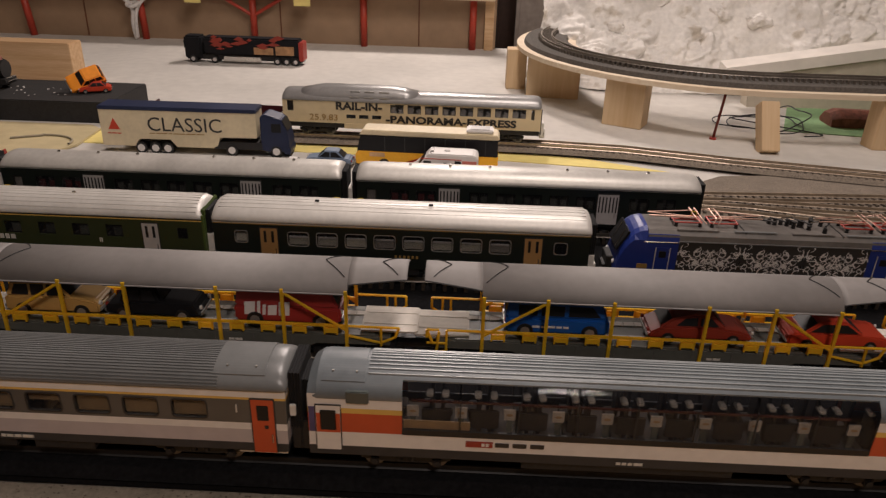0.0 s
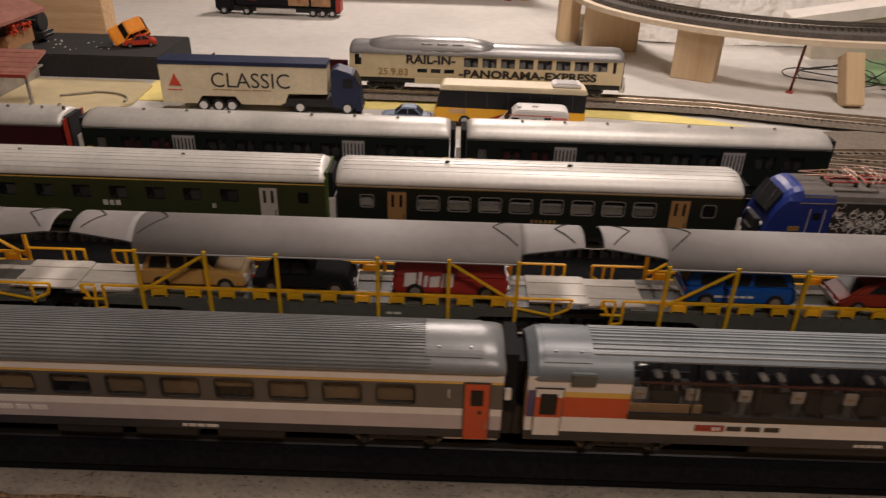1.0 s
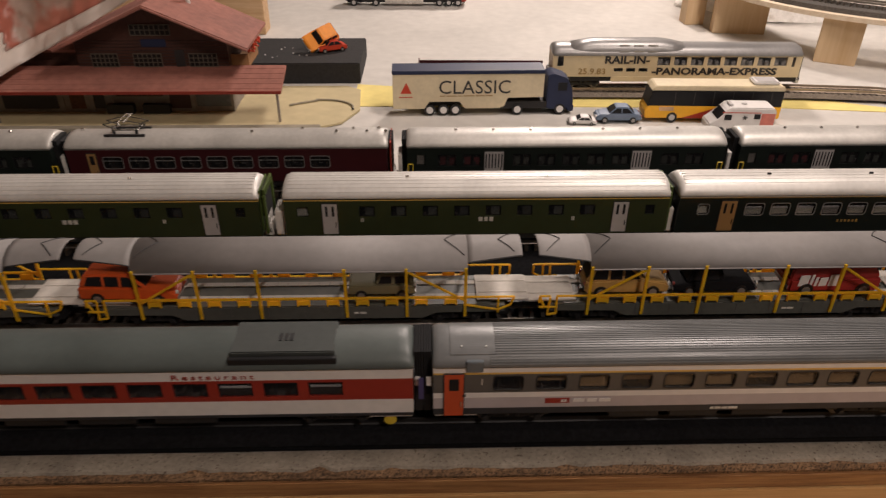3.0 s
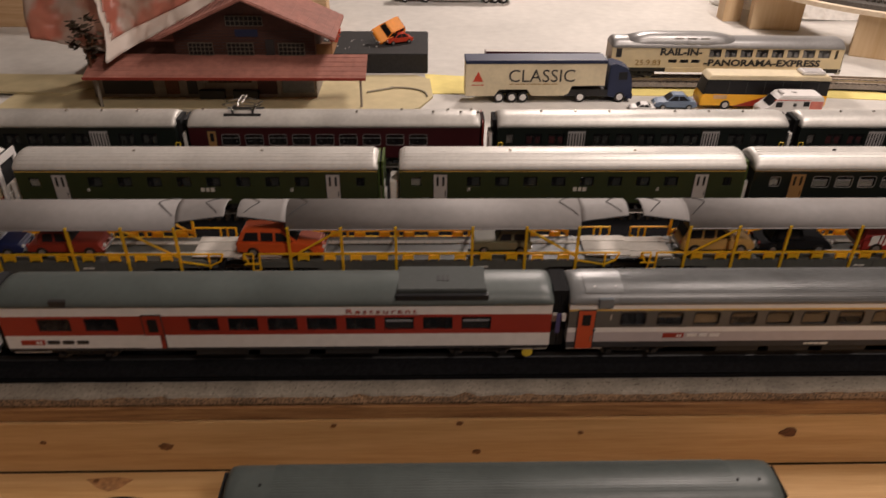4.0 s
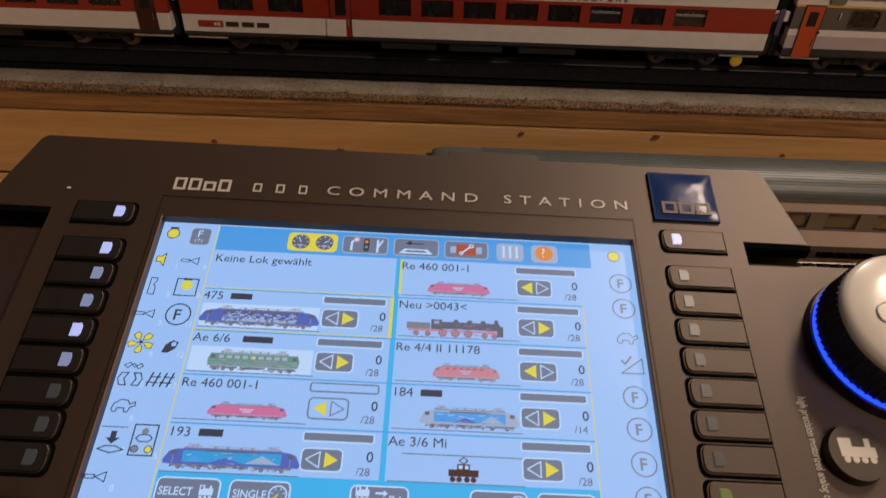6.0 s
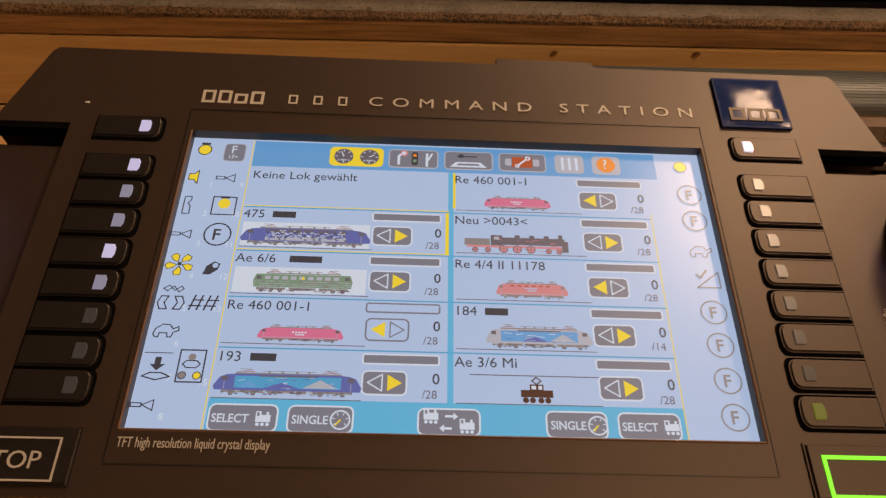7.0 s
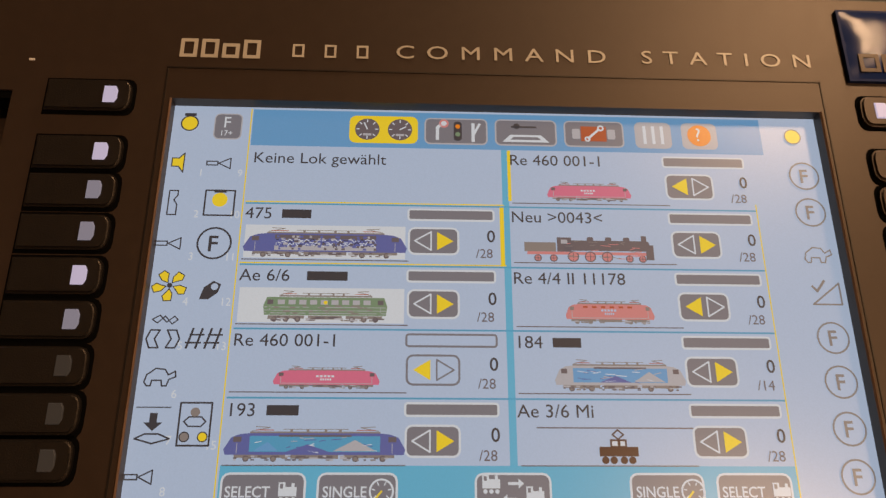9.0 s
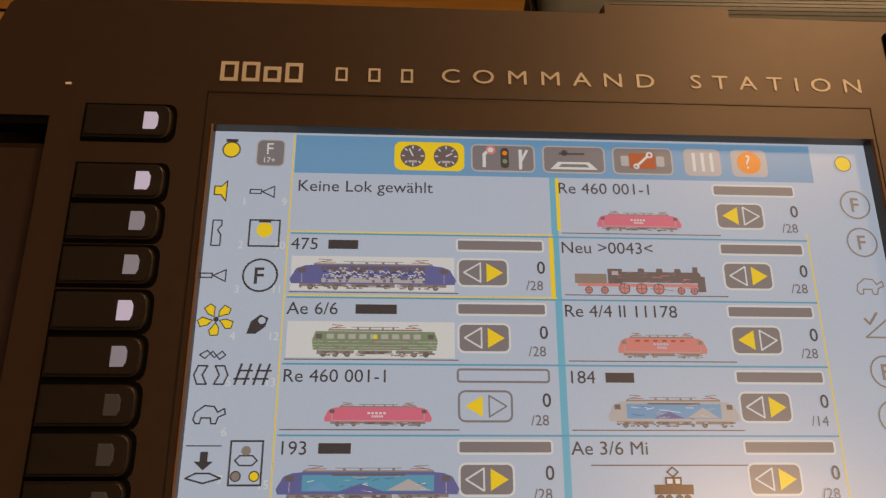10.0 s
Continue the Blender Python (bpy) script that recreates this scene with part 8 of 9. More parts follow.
# base and side wings, lower than the panel
part("base", slab([(-0.196, -0.098), (0.196, -0.098), (0.196, 0.010), (0.178, 0.0215), (-0.178, 0.0215), (-0.196, 0.010)], -0.0052, None, 0.0025), "console_low", console)
# raised centre panel with the screen opening, and the broad top hood
OPEN = (-0.0885, 0.0890, -0.0800, 0.0245)
part("centre_panel", rim(*OPEN, 0.0, -0.0058, (-0.1300, 0.1315, -0.098, 0.0260)), "console", console)
part("hood", slab([(-0.1575, 0.0260), (0.1575, 0.0260), (0.1475, 0.0605), (0.1450, 0.0630), (-0.1440, 0.0630), (-0.1465, 0.0605)], 0.0, None, 0.0012, flush=(0,)), "console", console)
# black strips paint the shade below the hood's step
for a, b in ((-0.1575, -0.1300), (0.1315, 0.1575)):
    part("hood_lip", boxes((a, b, 0.0238, 0.0262, -0.0060, -0.0006)), "gap_black", console, "black strip painted for the shade under the hood")
bm = bmesh.new()
for r in ((-0.0905, 0.0905, 0.0338, 0.0342), (-0.0905, -0.0901, -0.0890, 0.0342), (0.0901, 0.0905, -0.0890, 0.0342), (-0.0905, 0.0905, -0.0894, -0.0890)):
    box(bm, *r, -0.0001, 0.0002)
part("bezel_groove", bm, "key_black", console, "fine groove round the screen")
# bezel edges coloured copper-brown for the warm light that catches them
bm = bmesh.new()
for (a, b), (c, d) in (((-0.0885, 0.0245), (-0.0885, -0.0800)), ((0.0890, 0.0245), (0.0890, -0.0800)), ((-0.0885, -0.0800), (0.0890, -0.0800))):
    rod(bm, (a, b, 0.0), (c, d, 0.0), 0.0004, 4)
part("screen_edge", bm, mat("lit_edge_brown", (0.16, 0.09, 0.055), 0.4), console, "thin screen edge coloured copper-brown as if lit")
part("hood_rail", boxes((0.018, 0.055, 0.0630, 0.0670, -0.012, -0.002), bevel=0.0004), "console_low", console, "low socket block behind the hood")

# printed lettering; the maker's names are plain bars
letters("panel_lettering", "COMMAND", 0.0060, (-0.0290, 0.0385, 0.0001), "silver_ink", console, "top", squeeze=1.0, space=1.75)
letters("panel_lettering", "STATION", 0.0060, (0.0399, 0.0387, 0.0001), "silver_ink", console, "top", squeeze=1.0, space=1.75)
for o, w in zip([c for c in console.children if c.name.startswith("panel_lettering")], (0.0586, 0.0484)):
    o.data.transform(Matrix.Diagonal((w / o.dimensions.x if o.dimensions.x else 1, 1, 1, 1)))
def hollow_bar(r, w, label):
    x0, x1, y0, y1 = r
    return part("maker_bar", rim(x0 + w, x1 - w, y0 + w, y1 - w, 0.00022, -0.0001, r), "silver_ink", console, label)
for i in range(4):
    hollow_bar((-0.0877 + 0.0057 * i, -0.0877 + 0.0057 * i + 0.0046, 0.0373, 0.0432 - (0.0013 if i == 2 else 0)), 0.0010, "silver maker's name as a plain frame")
for i in range(3):
    hollow_bar((-0.0572 + 0.0088 * i, -0.0572 + 0.0088 * i + 0.0032, 0.0381, 0.0422), 0.0006, "silver maker's initial as a plain frame")
letters("display_lettering", "TFT high resolution liquid crystal display", 0.0040, (-0.0880, -0.0848, 0.0001), "silver_ink", console, "top", squeeze=0.62)

part("dust_speck", boxes((-0.1274, -0.1259, 0.0350, 0.0357, -0.0001, 0.0003), bevel=0.0001), "white", console, "white dust speck")
# domed badge
bm = bmesh.new()
prism(bm, [(0.0985, 0.0340), (0.1240, 0.0340), (0.1240, 0.0578), (0.0985, 0.0578)], -0.0005, 0.0012, "z")
bd = part("badge", bm, mat("dark_blue_badge", (0.012, 0.03, 0.12), 0.45, var=0.05, coat=0.0, bump=0, ior=1.15), console, "dark blue domed square badge")
bm = bmesh.new()
n = 14
g = [[bm.verts.new((0.0992 + 0.0241 * i / n, 0.0347 + 0.0224 * j / n, 0.0012 + 0.0008 * (1 - (2 * i / n - 1) ** 4) * (1 - (2 * j / n - 1) ** 4) + 0.00018 * noise.noise((i * 0.5, j * 0.5, 3)))) for i in range(n + 1)] for j in range(n + 1)]
for j in range(n):
    for i in range(n):
        bm.faces.new((g[j][i], g[j][i + 1], g[j + 1][i + 1], g[j + 1][i]))
part("badge_dome", bm, mat("badge_resin", (0.012, 0.032, 0.13), 0.20, var=0.1, scale=60, bump=0, coat=0.0, ior=1.30), bd, "glossy resin dome", smooth=True)
bm = bmesh.new()
for i in range(3):
    x = 0.1018 + 0.0066 * i
    part("badge_mark", rim(x + 0.0012, x + 0.0046, 0.0378, 0.0412, 0.00205, 0.0014, (x, x + 0.0058, 0.0366, 0.0424)), "key_brown", bd, "dark bronze frame shape")


# keys: a column of nine each side
def key(u0, u1, v0, v1, left, light, light_at, material):
    r = 0.0030
    end = u1 if left else u0
    pts = []
    for s, (a0, a1) in ((1, (90, 0)), (-1, (0, -90))):
        cy = (v1 - r) if s > 0 else (v0 + r)
        for k in range(4):
            a = radians(a0 + (a1 - a0) * k / 3)
            c, d = math.cos(a) * r * 0.75, math.sin(a) * r
            pts.append((end - r * 0.75 + c, cy + d) if left else (end + r * 0.75 - c, cy + d))
    far = u0 if left else u1
    pts = pts + [(far, v0), (far, v1)]
    k = part("key", slab(pts, 0.0016, -0.0004, 0.0006), material, console)
    # a flat black sheet paints the shadow gap round the key
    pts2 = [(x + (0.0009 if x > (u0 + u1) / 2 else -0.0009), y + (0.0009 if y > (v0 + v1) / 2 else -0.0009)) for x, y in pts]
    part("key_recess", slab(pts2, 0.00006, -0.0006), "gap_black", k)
    lu, lv = light_at
    part("key_lamp", slab([(lu - 0.0017, lv - 0.0024), (lu + 0.0013, lv - 0.0024), (lu + 0.0019, lv - 0.0012), (lu + 0.0019, lv + 0.0012), (lu + 0.0013, lv + 0.0024), (lu - 0.0017, lv + 0.0024)], 0.0020, 0.0010, 0.0002), light, k)


# left column in near-black, right column in the panel's brown
LV = [24.3, 7.6, -3.1, -14.3, -25.6, -36.5, -47.5, -58.4, -68.6]
LL = ["key_light", "key_light", "key_light_mid", "key_light_mid", "key_light", "key_light_mid", "key_light_dim", "key_light_dim", "key_light_dim"]
for i, v in enumerate(LV):
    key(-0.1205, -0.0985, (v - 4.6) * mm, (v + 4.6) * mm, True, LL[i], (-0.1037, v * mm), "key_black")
RV = [24.4, 8.0, -2.9, -14.4, -25.8, -37.1, -48.4, -59.8, -71.2]
for i, v in enumerate(RV):
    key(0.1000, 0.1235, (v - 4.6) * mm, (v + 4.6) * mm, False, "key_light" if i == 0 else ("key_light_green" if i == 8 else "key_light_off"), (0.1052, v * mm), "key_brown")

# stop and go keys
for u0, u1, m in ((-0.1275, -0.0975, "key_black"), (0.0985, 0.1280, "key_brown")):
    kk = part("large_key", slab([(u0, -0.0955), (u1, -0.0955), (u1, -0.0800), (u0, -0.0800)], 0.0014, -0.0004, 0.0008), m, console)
    if u0 < 0:
        part("key_frame", rim(u0 + 0.002, u1 - 0.0045, -0.0940, -0.0835, 0.0017, 0.0012, (u0 + 0.0015, u1 - 0.0040, -0.0945, -0.0830)), "silver_ink", kk)
        letters("key_lettering", "STOP", 0.0066, (-0.1215, -0.0912, 0.0015), "silver_ink", kk, "top")
    else:
        part("key_frame", rim(u0 + 0.0050, u1 - 0.0030, -0.0940, -0.0845, 0.0018, 0.0012, (u0 + 0.0040, u1 - 0.0020, -0.0950, -0.0835)), "frame_green", kk, "green glowing key frame")

# rotary knobs on both wings
for s in (1, -1):
    c = Vector((s * 0.1765, -0.0140, 0.0))
    bm = bmesh.new()
    cyl(bm, (c.x, c.y, -0.0030), 0.0290, 0.0044, "z", 48, 0.0285)
    k = part("knob", bm, "key_black", console, "black knob collar")
    bm = bmesh.new()
    cyl(bm, (c.x, c.y, 0.0000), 0.0276, 0.0022, "z", 48)
    part("light_ring", bm, "ring_blue", k, "glowing blue ring")
    bm = bmesh.new()
    cyl(bm, (c.x, c.y, 0.0075), 0.0272, 0.0130, "z", 64, 0.0258)
    for i in range(64):
        a = 2 * math.pi * i / 64
        rod(bm, (c.x + 0.0273 * math.cos(a), c.y + 0.0273 * math.sin(a), 0.0012), (c.x + 0.0259 * math.cos(a), c.y + 0.0259 * math.sin(a), 0.0138), 0.0006, 4)
    part("knurled_side", bm, "knob_ring", k, kind="stuff")
    bm = bmesh.new()
    def circle(r, z):
        return [(c.x + r * math.cos(2 * math.pi * i / 56), c.y + r * math.sin(2 * math.pi * i / 56), z) for i in range(56)]
    loft(bm, [circle(0.0258, 0.0140), circle(0.0255, 0.0160), circle(0.0235, 0.0180), circle(0.0160, 0.0198), circle(0.0060, 0.0205), circle(0.0005, 0.0206)])
    cap = part("knob_cap", bm, "knob_white", k, "ivory domed knob cap", smooth=True)
    pts = [(c.x - 0.0125 + 0.0044 * math.cos(a), c.y - 0.0010 + 0.0044 * math.sin(a), 0.0199) for a in [2 * math.pi * i / 16 for i in range(16)]]
    tube("finger_dimple", pts, 0.00035, "doorgrey", cap, "shallow round finger dimple", cyclic=True)
    bm = bmesh.new()
    cyl(bm, (s * 0.1520, -0.0545, -0.0035), 0.0098, 0.0050, "z", 36, 0.0092)
    rb = part("round_key", bm, "key_black", console, "round black key")
    bm = boxes((s * 0.1520 - 0.0058, s * 0.1520 + 0.0058, -0.0562, -0.0528, -0.0012, -0.0008), (s * 0.1520 - 0.0058, s * 0.1520 - 0.0016, -0.0528, -0.0500, -0.0012, -0.0008), (s * 0.1520 + 0.0026, s * 0.1520 + 0.0044, -0.0528, -0.0500, -0.0012, -0.0008))
    for i in range(4):
        cyl(bm, (s * 0.1520 - 0.0042 + 0.0028 * i, -0.0570, -0.0010), 0.0011, 0.0004, "z", 10)
    part("engine_symbol", bm, "silver_ink", rb, "pale engine symbol")
lt = letters("knob_lettering", "high precision motorized analog control", 0.0040, (0.1392, -0.0345, -0.0050), "silver_ink", console, "top", squeeze=0.62)
lt.rotation_euler = (0, 0, radians(-90))

# ---- the lit screen: a display 800 x 480 units, in flat layers ----
SX0, SX1, SY0, SY1, SZ = -0.0885, 0.0890, 0.0245, -0.0800, -0.0040
def sx(x):
    return SX0 + (SX1 - SX0) * x / 800
def sy(y):
    return SY0 + (SY1 - SY0) * y / 480


LAYER = 0.00006
screen = part("touch_screen", boxes((SX0, SX1, SY1, SY0, SZ - 0.0015, SZ)), "ui_pale", console, "bright blue-white display")
PEN = {"name": "screen_area", "bm": None, "mats": [], "label": ""}


def pen(name, label=""):
    """Ends the piece that is being drawn and begins the next one."""
    if PEN["bm"] is not None:
        part(PEN["name"], PEN["bm"], PEN["mats"], screen, PEN["label"])
    PEN.update(name=name, bm=None, mats=[], label=label)


def shape(material, layer, pts):
    """One flat outline on the screen, drawn in display units."""
    if PEN["bm"] is None:
        PEN["bm"] = bmesh.new()
    if material not in PEN["mats"]:
        PEN["mats"].append(material)
    f = PEN["bm"].faces.new([PEN["bm"].verts.new((sx(x), sy(y), SZ + LAYER * layer)) for x, y in pts])
    f.material_index = PEN["mats"].index(material)


def rect(material, layer, x0, y0, x1, y1, r=0):
    if not r:
        return shape(material, layer, [(x0, y1), (x1, y1), (x1, y0), (x0, y0)])
    pts = []
    for cx, cy, a0 in ((x1 - r, y0 + r, -90), (x1 - r, y1 - r, 0), (x0 + r, y1 - r, 90), (x0 + r, y0 + r, 180)):
        pts += [(cx + r * math.cos(radians(a0 + k)), cy + r * math.sin(radians(a0 + k))) for k in (0, 30, 60, 90)]
    shape(material, layer, pts[::-1])


def framed(edge, fill, layer, x0, y0, x1, y1, b=2, r=6):
    rect(edge, layer, x0, y0, x1, y1, r)
    rect(fill, layer + 1, x0 + b, y0 + b, x1 - b, y1 - b, max(r - b, 0))


def disc(material, layer, x, y, r, k=1.0, n=20):
    shape(material, layer, [(x + r * math.cos(-2 * math.pi * i / n), y + r * k * math.sin(-2 * math.pi * i / n)) for i in range(n)])


def stroke(material, layer, pts, w=1.6):
    for (xa, ya), (xb, yb) in zip(pts, pts[1:]):
        d = math.hypot(xb - xa, yb - ya) or 1
        nx, ny = -(yb - ya) / d * w / 2, (xb - xa) / d * w / 2
        ex, ey = (xb - xa) / d * w * 0.3, (yb - ya) / d * w * 0.3
        shape(material, layer, [(xa - nx - ex, ya - ny - ey), (xa + nx - ex, ya + ny - ey), (xb + nx + ex, yb + ny + ey), (xb - nx + ex, yb - ny + ey)])


def circle_line(material, layer, x, y, r, w=2.0, n=24):
    stroke(material, layer, [(x + r * math.cos(2 * math.pi * i / n), y + r * math.sin(2 * math.pi * i / n)) for i in range(n + 1)], w)


def words(text, x, y, size, material="ui_ink", layer=6, squeeze=0.98, bold=0.0):
    o = letters("screen_text", text, size * (SX1 - SX0) / 800, (sx(x), sy(y), SZ + LAYER * layer), material, screen, "top", squeeze=squeeze, bold=bold)
    o.data.transform(Matrix.Diagonal((1, 1, 0.1, 1)))
    return o


# top bar, side columns and their borders
pen("top_bar")
rect("ui_sky", 1, 96, 3, 728, 53)
pen("bottom_bar")
rect("ui_cyan", 1, 97, 431, 708, 480)
pen("divider")
rect("ui_cyan", 1, 400, 53, 408, 432)
for y in (131, 208, 284, 361):
    pen("divider")
    rect("ui_teal", 1, 97, y - 2, 708, y)
pen("yellow_border")
stroke("ui_yellow", 2, [(94, 3), (94, 478), (2, 478)], 1.4)
pen("yellow_border")
stroke("ui_yellow", 2, [(708, 122), (708, 477), (798, 477)], 1.4)
pen("yellow_border")
stroke("ui_yellow", 3, [(97, 128), (401, 128)], 1.4)
stroke("ui_yellow", 3, [(97, 205), (402, 205)], 1.4)
rect("ui_yellow", 3, 396, 131, 401, 206)
pen("yellow_border")
rect("ui_yellow", 3, 407, 54, 411, 122)
# tabs
pen("tab", "yellow tab with two speed dials")
framed("ui_yellow", "ui_yellow", 2, 214, 9, 298, 47, 2, 8)
for x in (236, 276):
    disc("ui_dark", 4, x, 28, 15)
    for a in range(0, 360, 45):
        stroke("ui_white", 5, [(x + 10 * math.cos(radians(a)), 28 + 10 * math.sin(radians(a))), (x + 13 * math.cos(radians(a)), 28 + 13 * math.sin(radians(a)))], 1.4)
    stroke("ui_white", 5, [(x, 28), (x + (7 if x > 250 else -4), 28 - (4 if x > 250 else 9))], 1.6)
    rect("ui_light", 5, x - 5, 34, x + 5, 37)
def tab_key(x0, x1):
    pen("tab", "grey tab with a pictogram")
    framed("ui_light", "ui_grey" if x1 < 600 else "ui_light", 2, x0, 10, x1, 47, 2, 7)
tab_key(306, 384)
stroke("ui_white", 5, [(322, 40), (322, 24), (328, 18)], 4)
disc("ui_red", 5, 330, 18, 6)
disc("ui_white", 6, 330, 18, 3.4)
rect("ui_ink", 5, 342, 15, 352, 42, 4)
disc("ui_orange", 6, 347, 22, 3), disc("ui_green", 6, 347, 33, 3)
stroke("ui_white", 5, [(366, 42), (366, 18)], 4), stroke("ui_white", 5, [(366, 34), (374, 18)], 3)
tab_key(393, 470)
shape("ui_white", 5, [(402, 42), (460, 42), (450, 32), (412, 32)])
shape("ui_grey", 6, [(412, 39), (450, 39), (446, 35), (416, 35)])
stroke("ui_ink", 6, [(414, 21), (444, 21)], 2.4), disc("ui_ink", 6, 420, 20, 4)
tab_key(479, 554)
rect("ui_brick", 5, 500, 18, 532, 39)
stroke("ui_white", 6, [(509, 35), (523, 22)], 3.0), circle_line("ui_white", 6, 508, 36, 2.8, 2.0, 10), circle_line("ui_white", 6, 525, 20.5, 3.2, 2.2, 10)
for x in (494, 538):
    rect("ui_light", 6, x - 5, 22, x + 5, 36, 2)
tab_key(568, 614)
for x in (580, 591, 602):
    stroke("ui_white", 5, [(x, 17), (x, 40)], 4)
tab_key(627, 672)
disc("ui_orange", 5, 649, 28, 15)
words("?", 643, 36, 26, "ui_white", 7)


# locomotive pictures: flat side views
def engine(x0, x1, y1, hgt, body, style="box", accent="ui_white", dark="ui_dark", lines=14):
    pen("locomotive_picture", "small flat side view of a locomotive")
    w, y0 = x1 - x0, y1 - hgt
    rnd = random.Random(int(x0 + y1))
    def X(k):
        return x0 + w * k
    def Y(k):
        return y0 + hgt * k
    if style == "steam":
        for k in (0.10, 0.22, 0.37, 0.50, 0.63, 0.80, 0.90):
            r = hgt * (0.17 if 0.3 < k < 0.7 else 0.11)
            disc("ui_red", 7, X(k), y1 - r, r, n=16), circle_line(dark, 8, X(k), y1 - r, r, 1.2, 16)
            stroke(dark, 8, [(X(k) - r, y1 - r), (X(k) + r, y1 - r)], 0.8), stroke(dark, 8, [(X(k), y1 - 2 * r), (X(k), y1)], 0.8)
        rect("ui_red", 6, X(0.02), Y(0.66), X(0.98), Y(0.76))
        rect(dark, 7, X(0.30), Y(0.26), X(0.96), Y(0.62), 3)
        rect("ui_bogie", 7, X(0.0), Y(0.34), X(0.24), Y(0.66)), rect(dark, 7, X(0.25), Y(0.16), X(0.36), Y(0.66)), rect("ui_light", 8, X(0.28), Y(0.24), X(0.33), Y(0.38))
        for k in (0.48, 0.62, 0.76):
            rect(dark, 8, X(k), Y(0.14), X(k + 0.05), Y(0.30), 2)
        rect(dark, 8, X(0.90), Y(0.08), X(0.94), Y(0.30)), rect(dark, 8, X(0.93), Y(0.40), X(0.99), Y(0.92))
        for i in range(26):
            a, b = rnd.uniform(0.30, 0.94), rnd.uniform(0.28, 0.90)
            stroke("ui_bogie" if i % 2 else "ui_red", 9, [(X(a), Y(b)), (X(a) + rnd.uniform(3, 12), Y(b) + rnd.uniform(-2, 2))], 0.8)
        return
    for c in (0.20, 0.80):
        rect("ui_bogie", 6, X(c - 0.14), Y(0.79), X(c + 0.14), Y(0.88))
        for d in (-0.09, 0.0, 0.09) if style == "old" else (-0.075, 0.075):
            disc(dark, 7, X(c + d), Y(0.90), hgt * 0.085, n=14), disc("ui_bogie", 8, X(c + d), Y(0.90), hgt * 0.05, n=12)
    rect("ui_bogie", 6, X(0.37), Y(0.79), X(0.63), Y(0.90)), rect(dark, 7, X(0.40), Y(0.82), X(0.47), Y(0.89)), rect(dark, 7, X(0.52), Y(0.82), X(0.60), Y(0.89))
    if style == "old":
        pts = [(X(0.03), Y(0.78)), (X(0.97), Y(0.78)), (X(0.98), Y(0.50)), (X(0.955), Y(0.24)), (X(0.045), Y(0.24)), (X(0.02), Y(0.50))]
    else:
        pts = [(X(0.01), Y(0.80)), (X(0.99), Y(0.80)), (X(1.0), Y(0.66)), (X(0.962), Y(0.34)), (X(0.915), Y(0.25)), (X(0.85), Y(0.22)), (X(0.15), Y(0.22)), (X(0.085), Y(0.25)), (X(0.038), Y(0.34)), (X(0.0), Y(0.66))]
    shape(body, 7, pts)
    rect("ui_bogie", 7, X(0.14), Y(0.18), X(0.86), Y(0.225))
    for k, e in ((0.22, 1), (0.78, -1)):  # folded pantographs and the roof line between
        stroke("ui_bogie", 8, [(X(k - e * 0.07), Y(0.17)), (X(k + e * 0.03), Y(0.07)), (X(k - e * 0.05), Y(0.05))], 0.8)
        stroke("ui_brick", 8, [(X(k - 0.05), Y(0.14)), (X(k + 0.05), Y(0.14))], 0.8)
    stroke("ui_bogie", 8, [(X(0.32), Y(0.12)), (X(0.68), Y(0.12))], 0.7)
    for k in (0.36, 0.45, 0.55, 0.63):
        rect("ui_bogie", 8, X(k), Y(0.12), X(k + 0.015), Y(0.19))
    for k in (0.050, 0.905):
        rect(dark, 8, X(k), Y(0.32), X(k + 0.045), Y(0.46))
        stroke("ui_light", 8, [(X(k + 0.022), Y(0.50)), (X(k + 0.022), Y(0.76))], 0.7)
    if style == "old":
        for i in range(9):
            rect("ui_light", 8, X(0.13 + 0.083 * i), Y(0.32), X(0.185 + 0.083 * i), Y(0.46))
        for k in (0.54, 0.64, 0.72):
            stroke("ui_light", 8, [(X(0.03), Y(k)), (X(0.97), Y(k))], 0.8)
        disc("ui_yellow", 9, X(0.5), Y(0.40), hgt * 0.06, n=10)
        speckle(X(0.05), Y(0.48), X(0.95), Y(0.76), int(w / 4), 5, ("ui_green", "ui_bogie"), 0.25, 7)
    if style in ("box", "plain"):
        rect("ui_light", 8, X(0.08), Y(0.74), X(0.92), Y(0.765))
        for j, (a, b) in enumerate(((0.40, 0.58), (0.44, 0.55))):
            for i in range(5):
                rect(accent, 8, X(a + (b - a) * i / 5), Y(0.42 + 0.13 * j), X(a + (b - a) * (i + 0.7) / 5), Y(0.50 + 0.13 * j))
        if style == "plain":
            for i in range(6):
                rect("ui_brick", 8, X(0.20 + 0.10 * i), Y(0.30), X(0.25 + 0.10 * i), Y(0.37))
    if style == "graffiti":
        rect("ui_dark", 8, X(0.19), Y(0.27), X(0.81), Y(0.40)), rect("ui_light", 8, X(0.19), Y(0.62), X(0.81), Y(0.76))
        for j in range(3):
            for i in range(18):
                a = 0.20 + 0.034 * i
                b = 0.44 + 0.08 * j
                stroke("ui_white" if (i + j) % 3 else "ui_ink", 9, [(X(a), Y(b + rnd.uniform(-0.03, 0.05))), (X(a + 0.014), Y(b + rnd.uniform(-0.06, 0.02))), (X(a + 0.030), Y(b + rnd.uniform(-0.02, 0.06)))], 1.0)
        speckle(X(0.19), Y(0.30), X(0.81), Y(0.76), int(w / 4), 6, ("ui_blue", "ui_dark", "ui_light"), 0.35, 5)
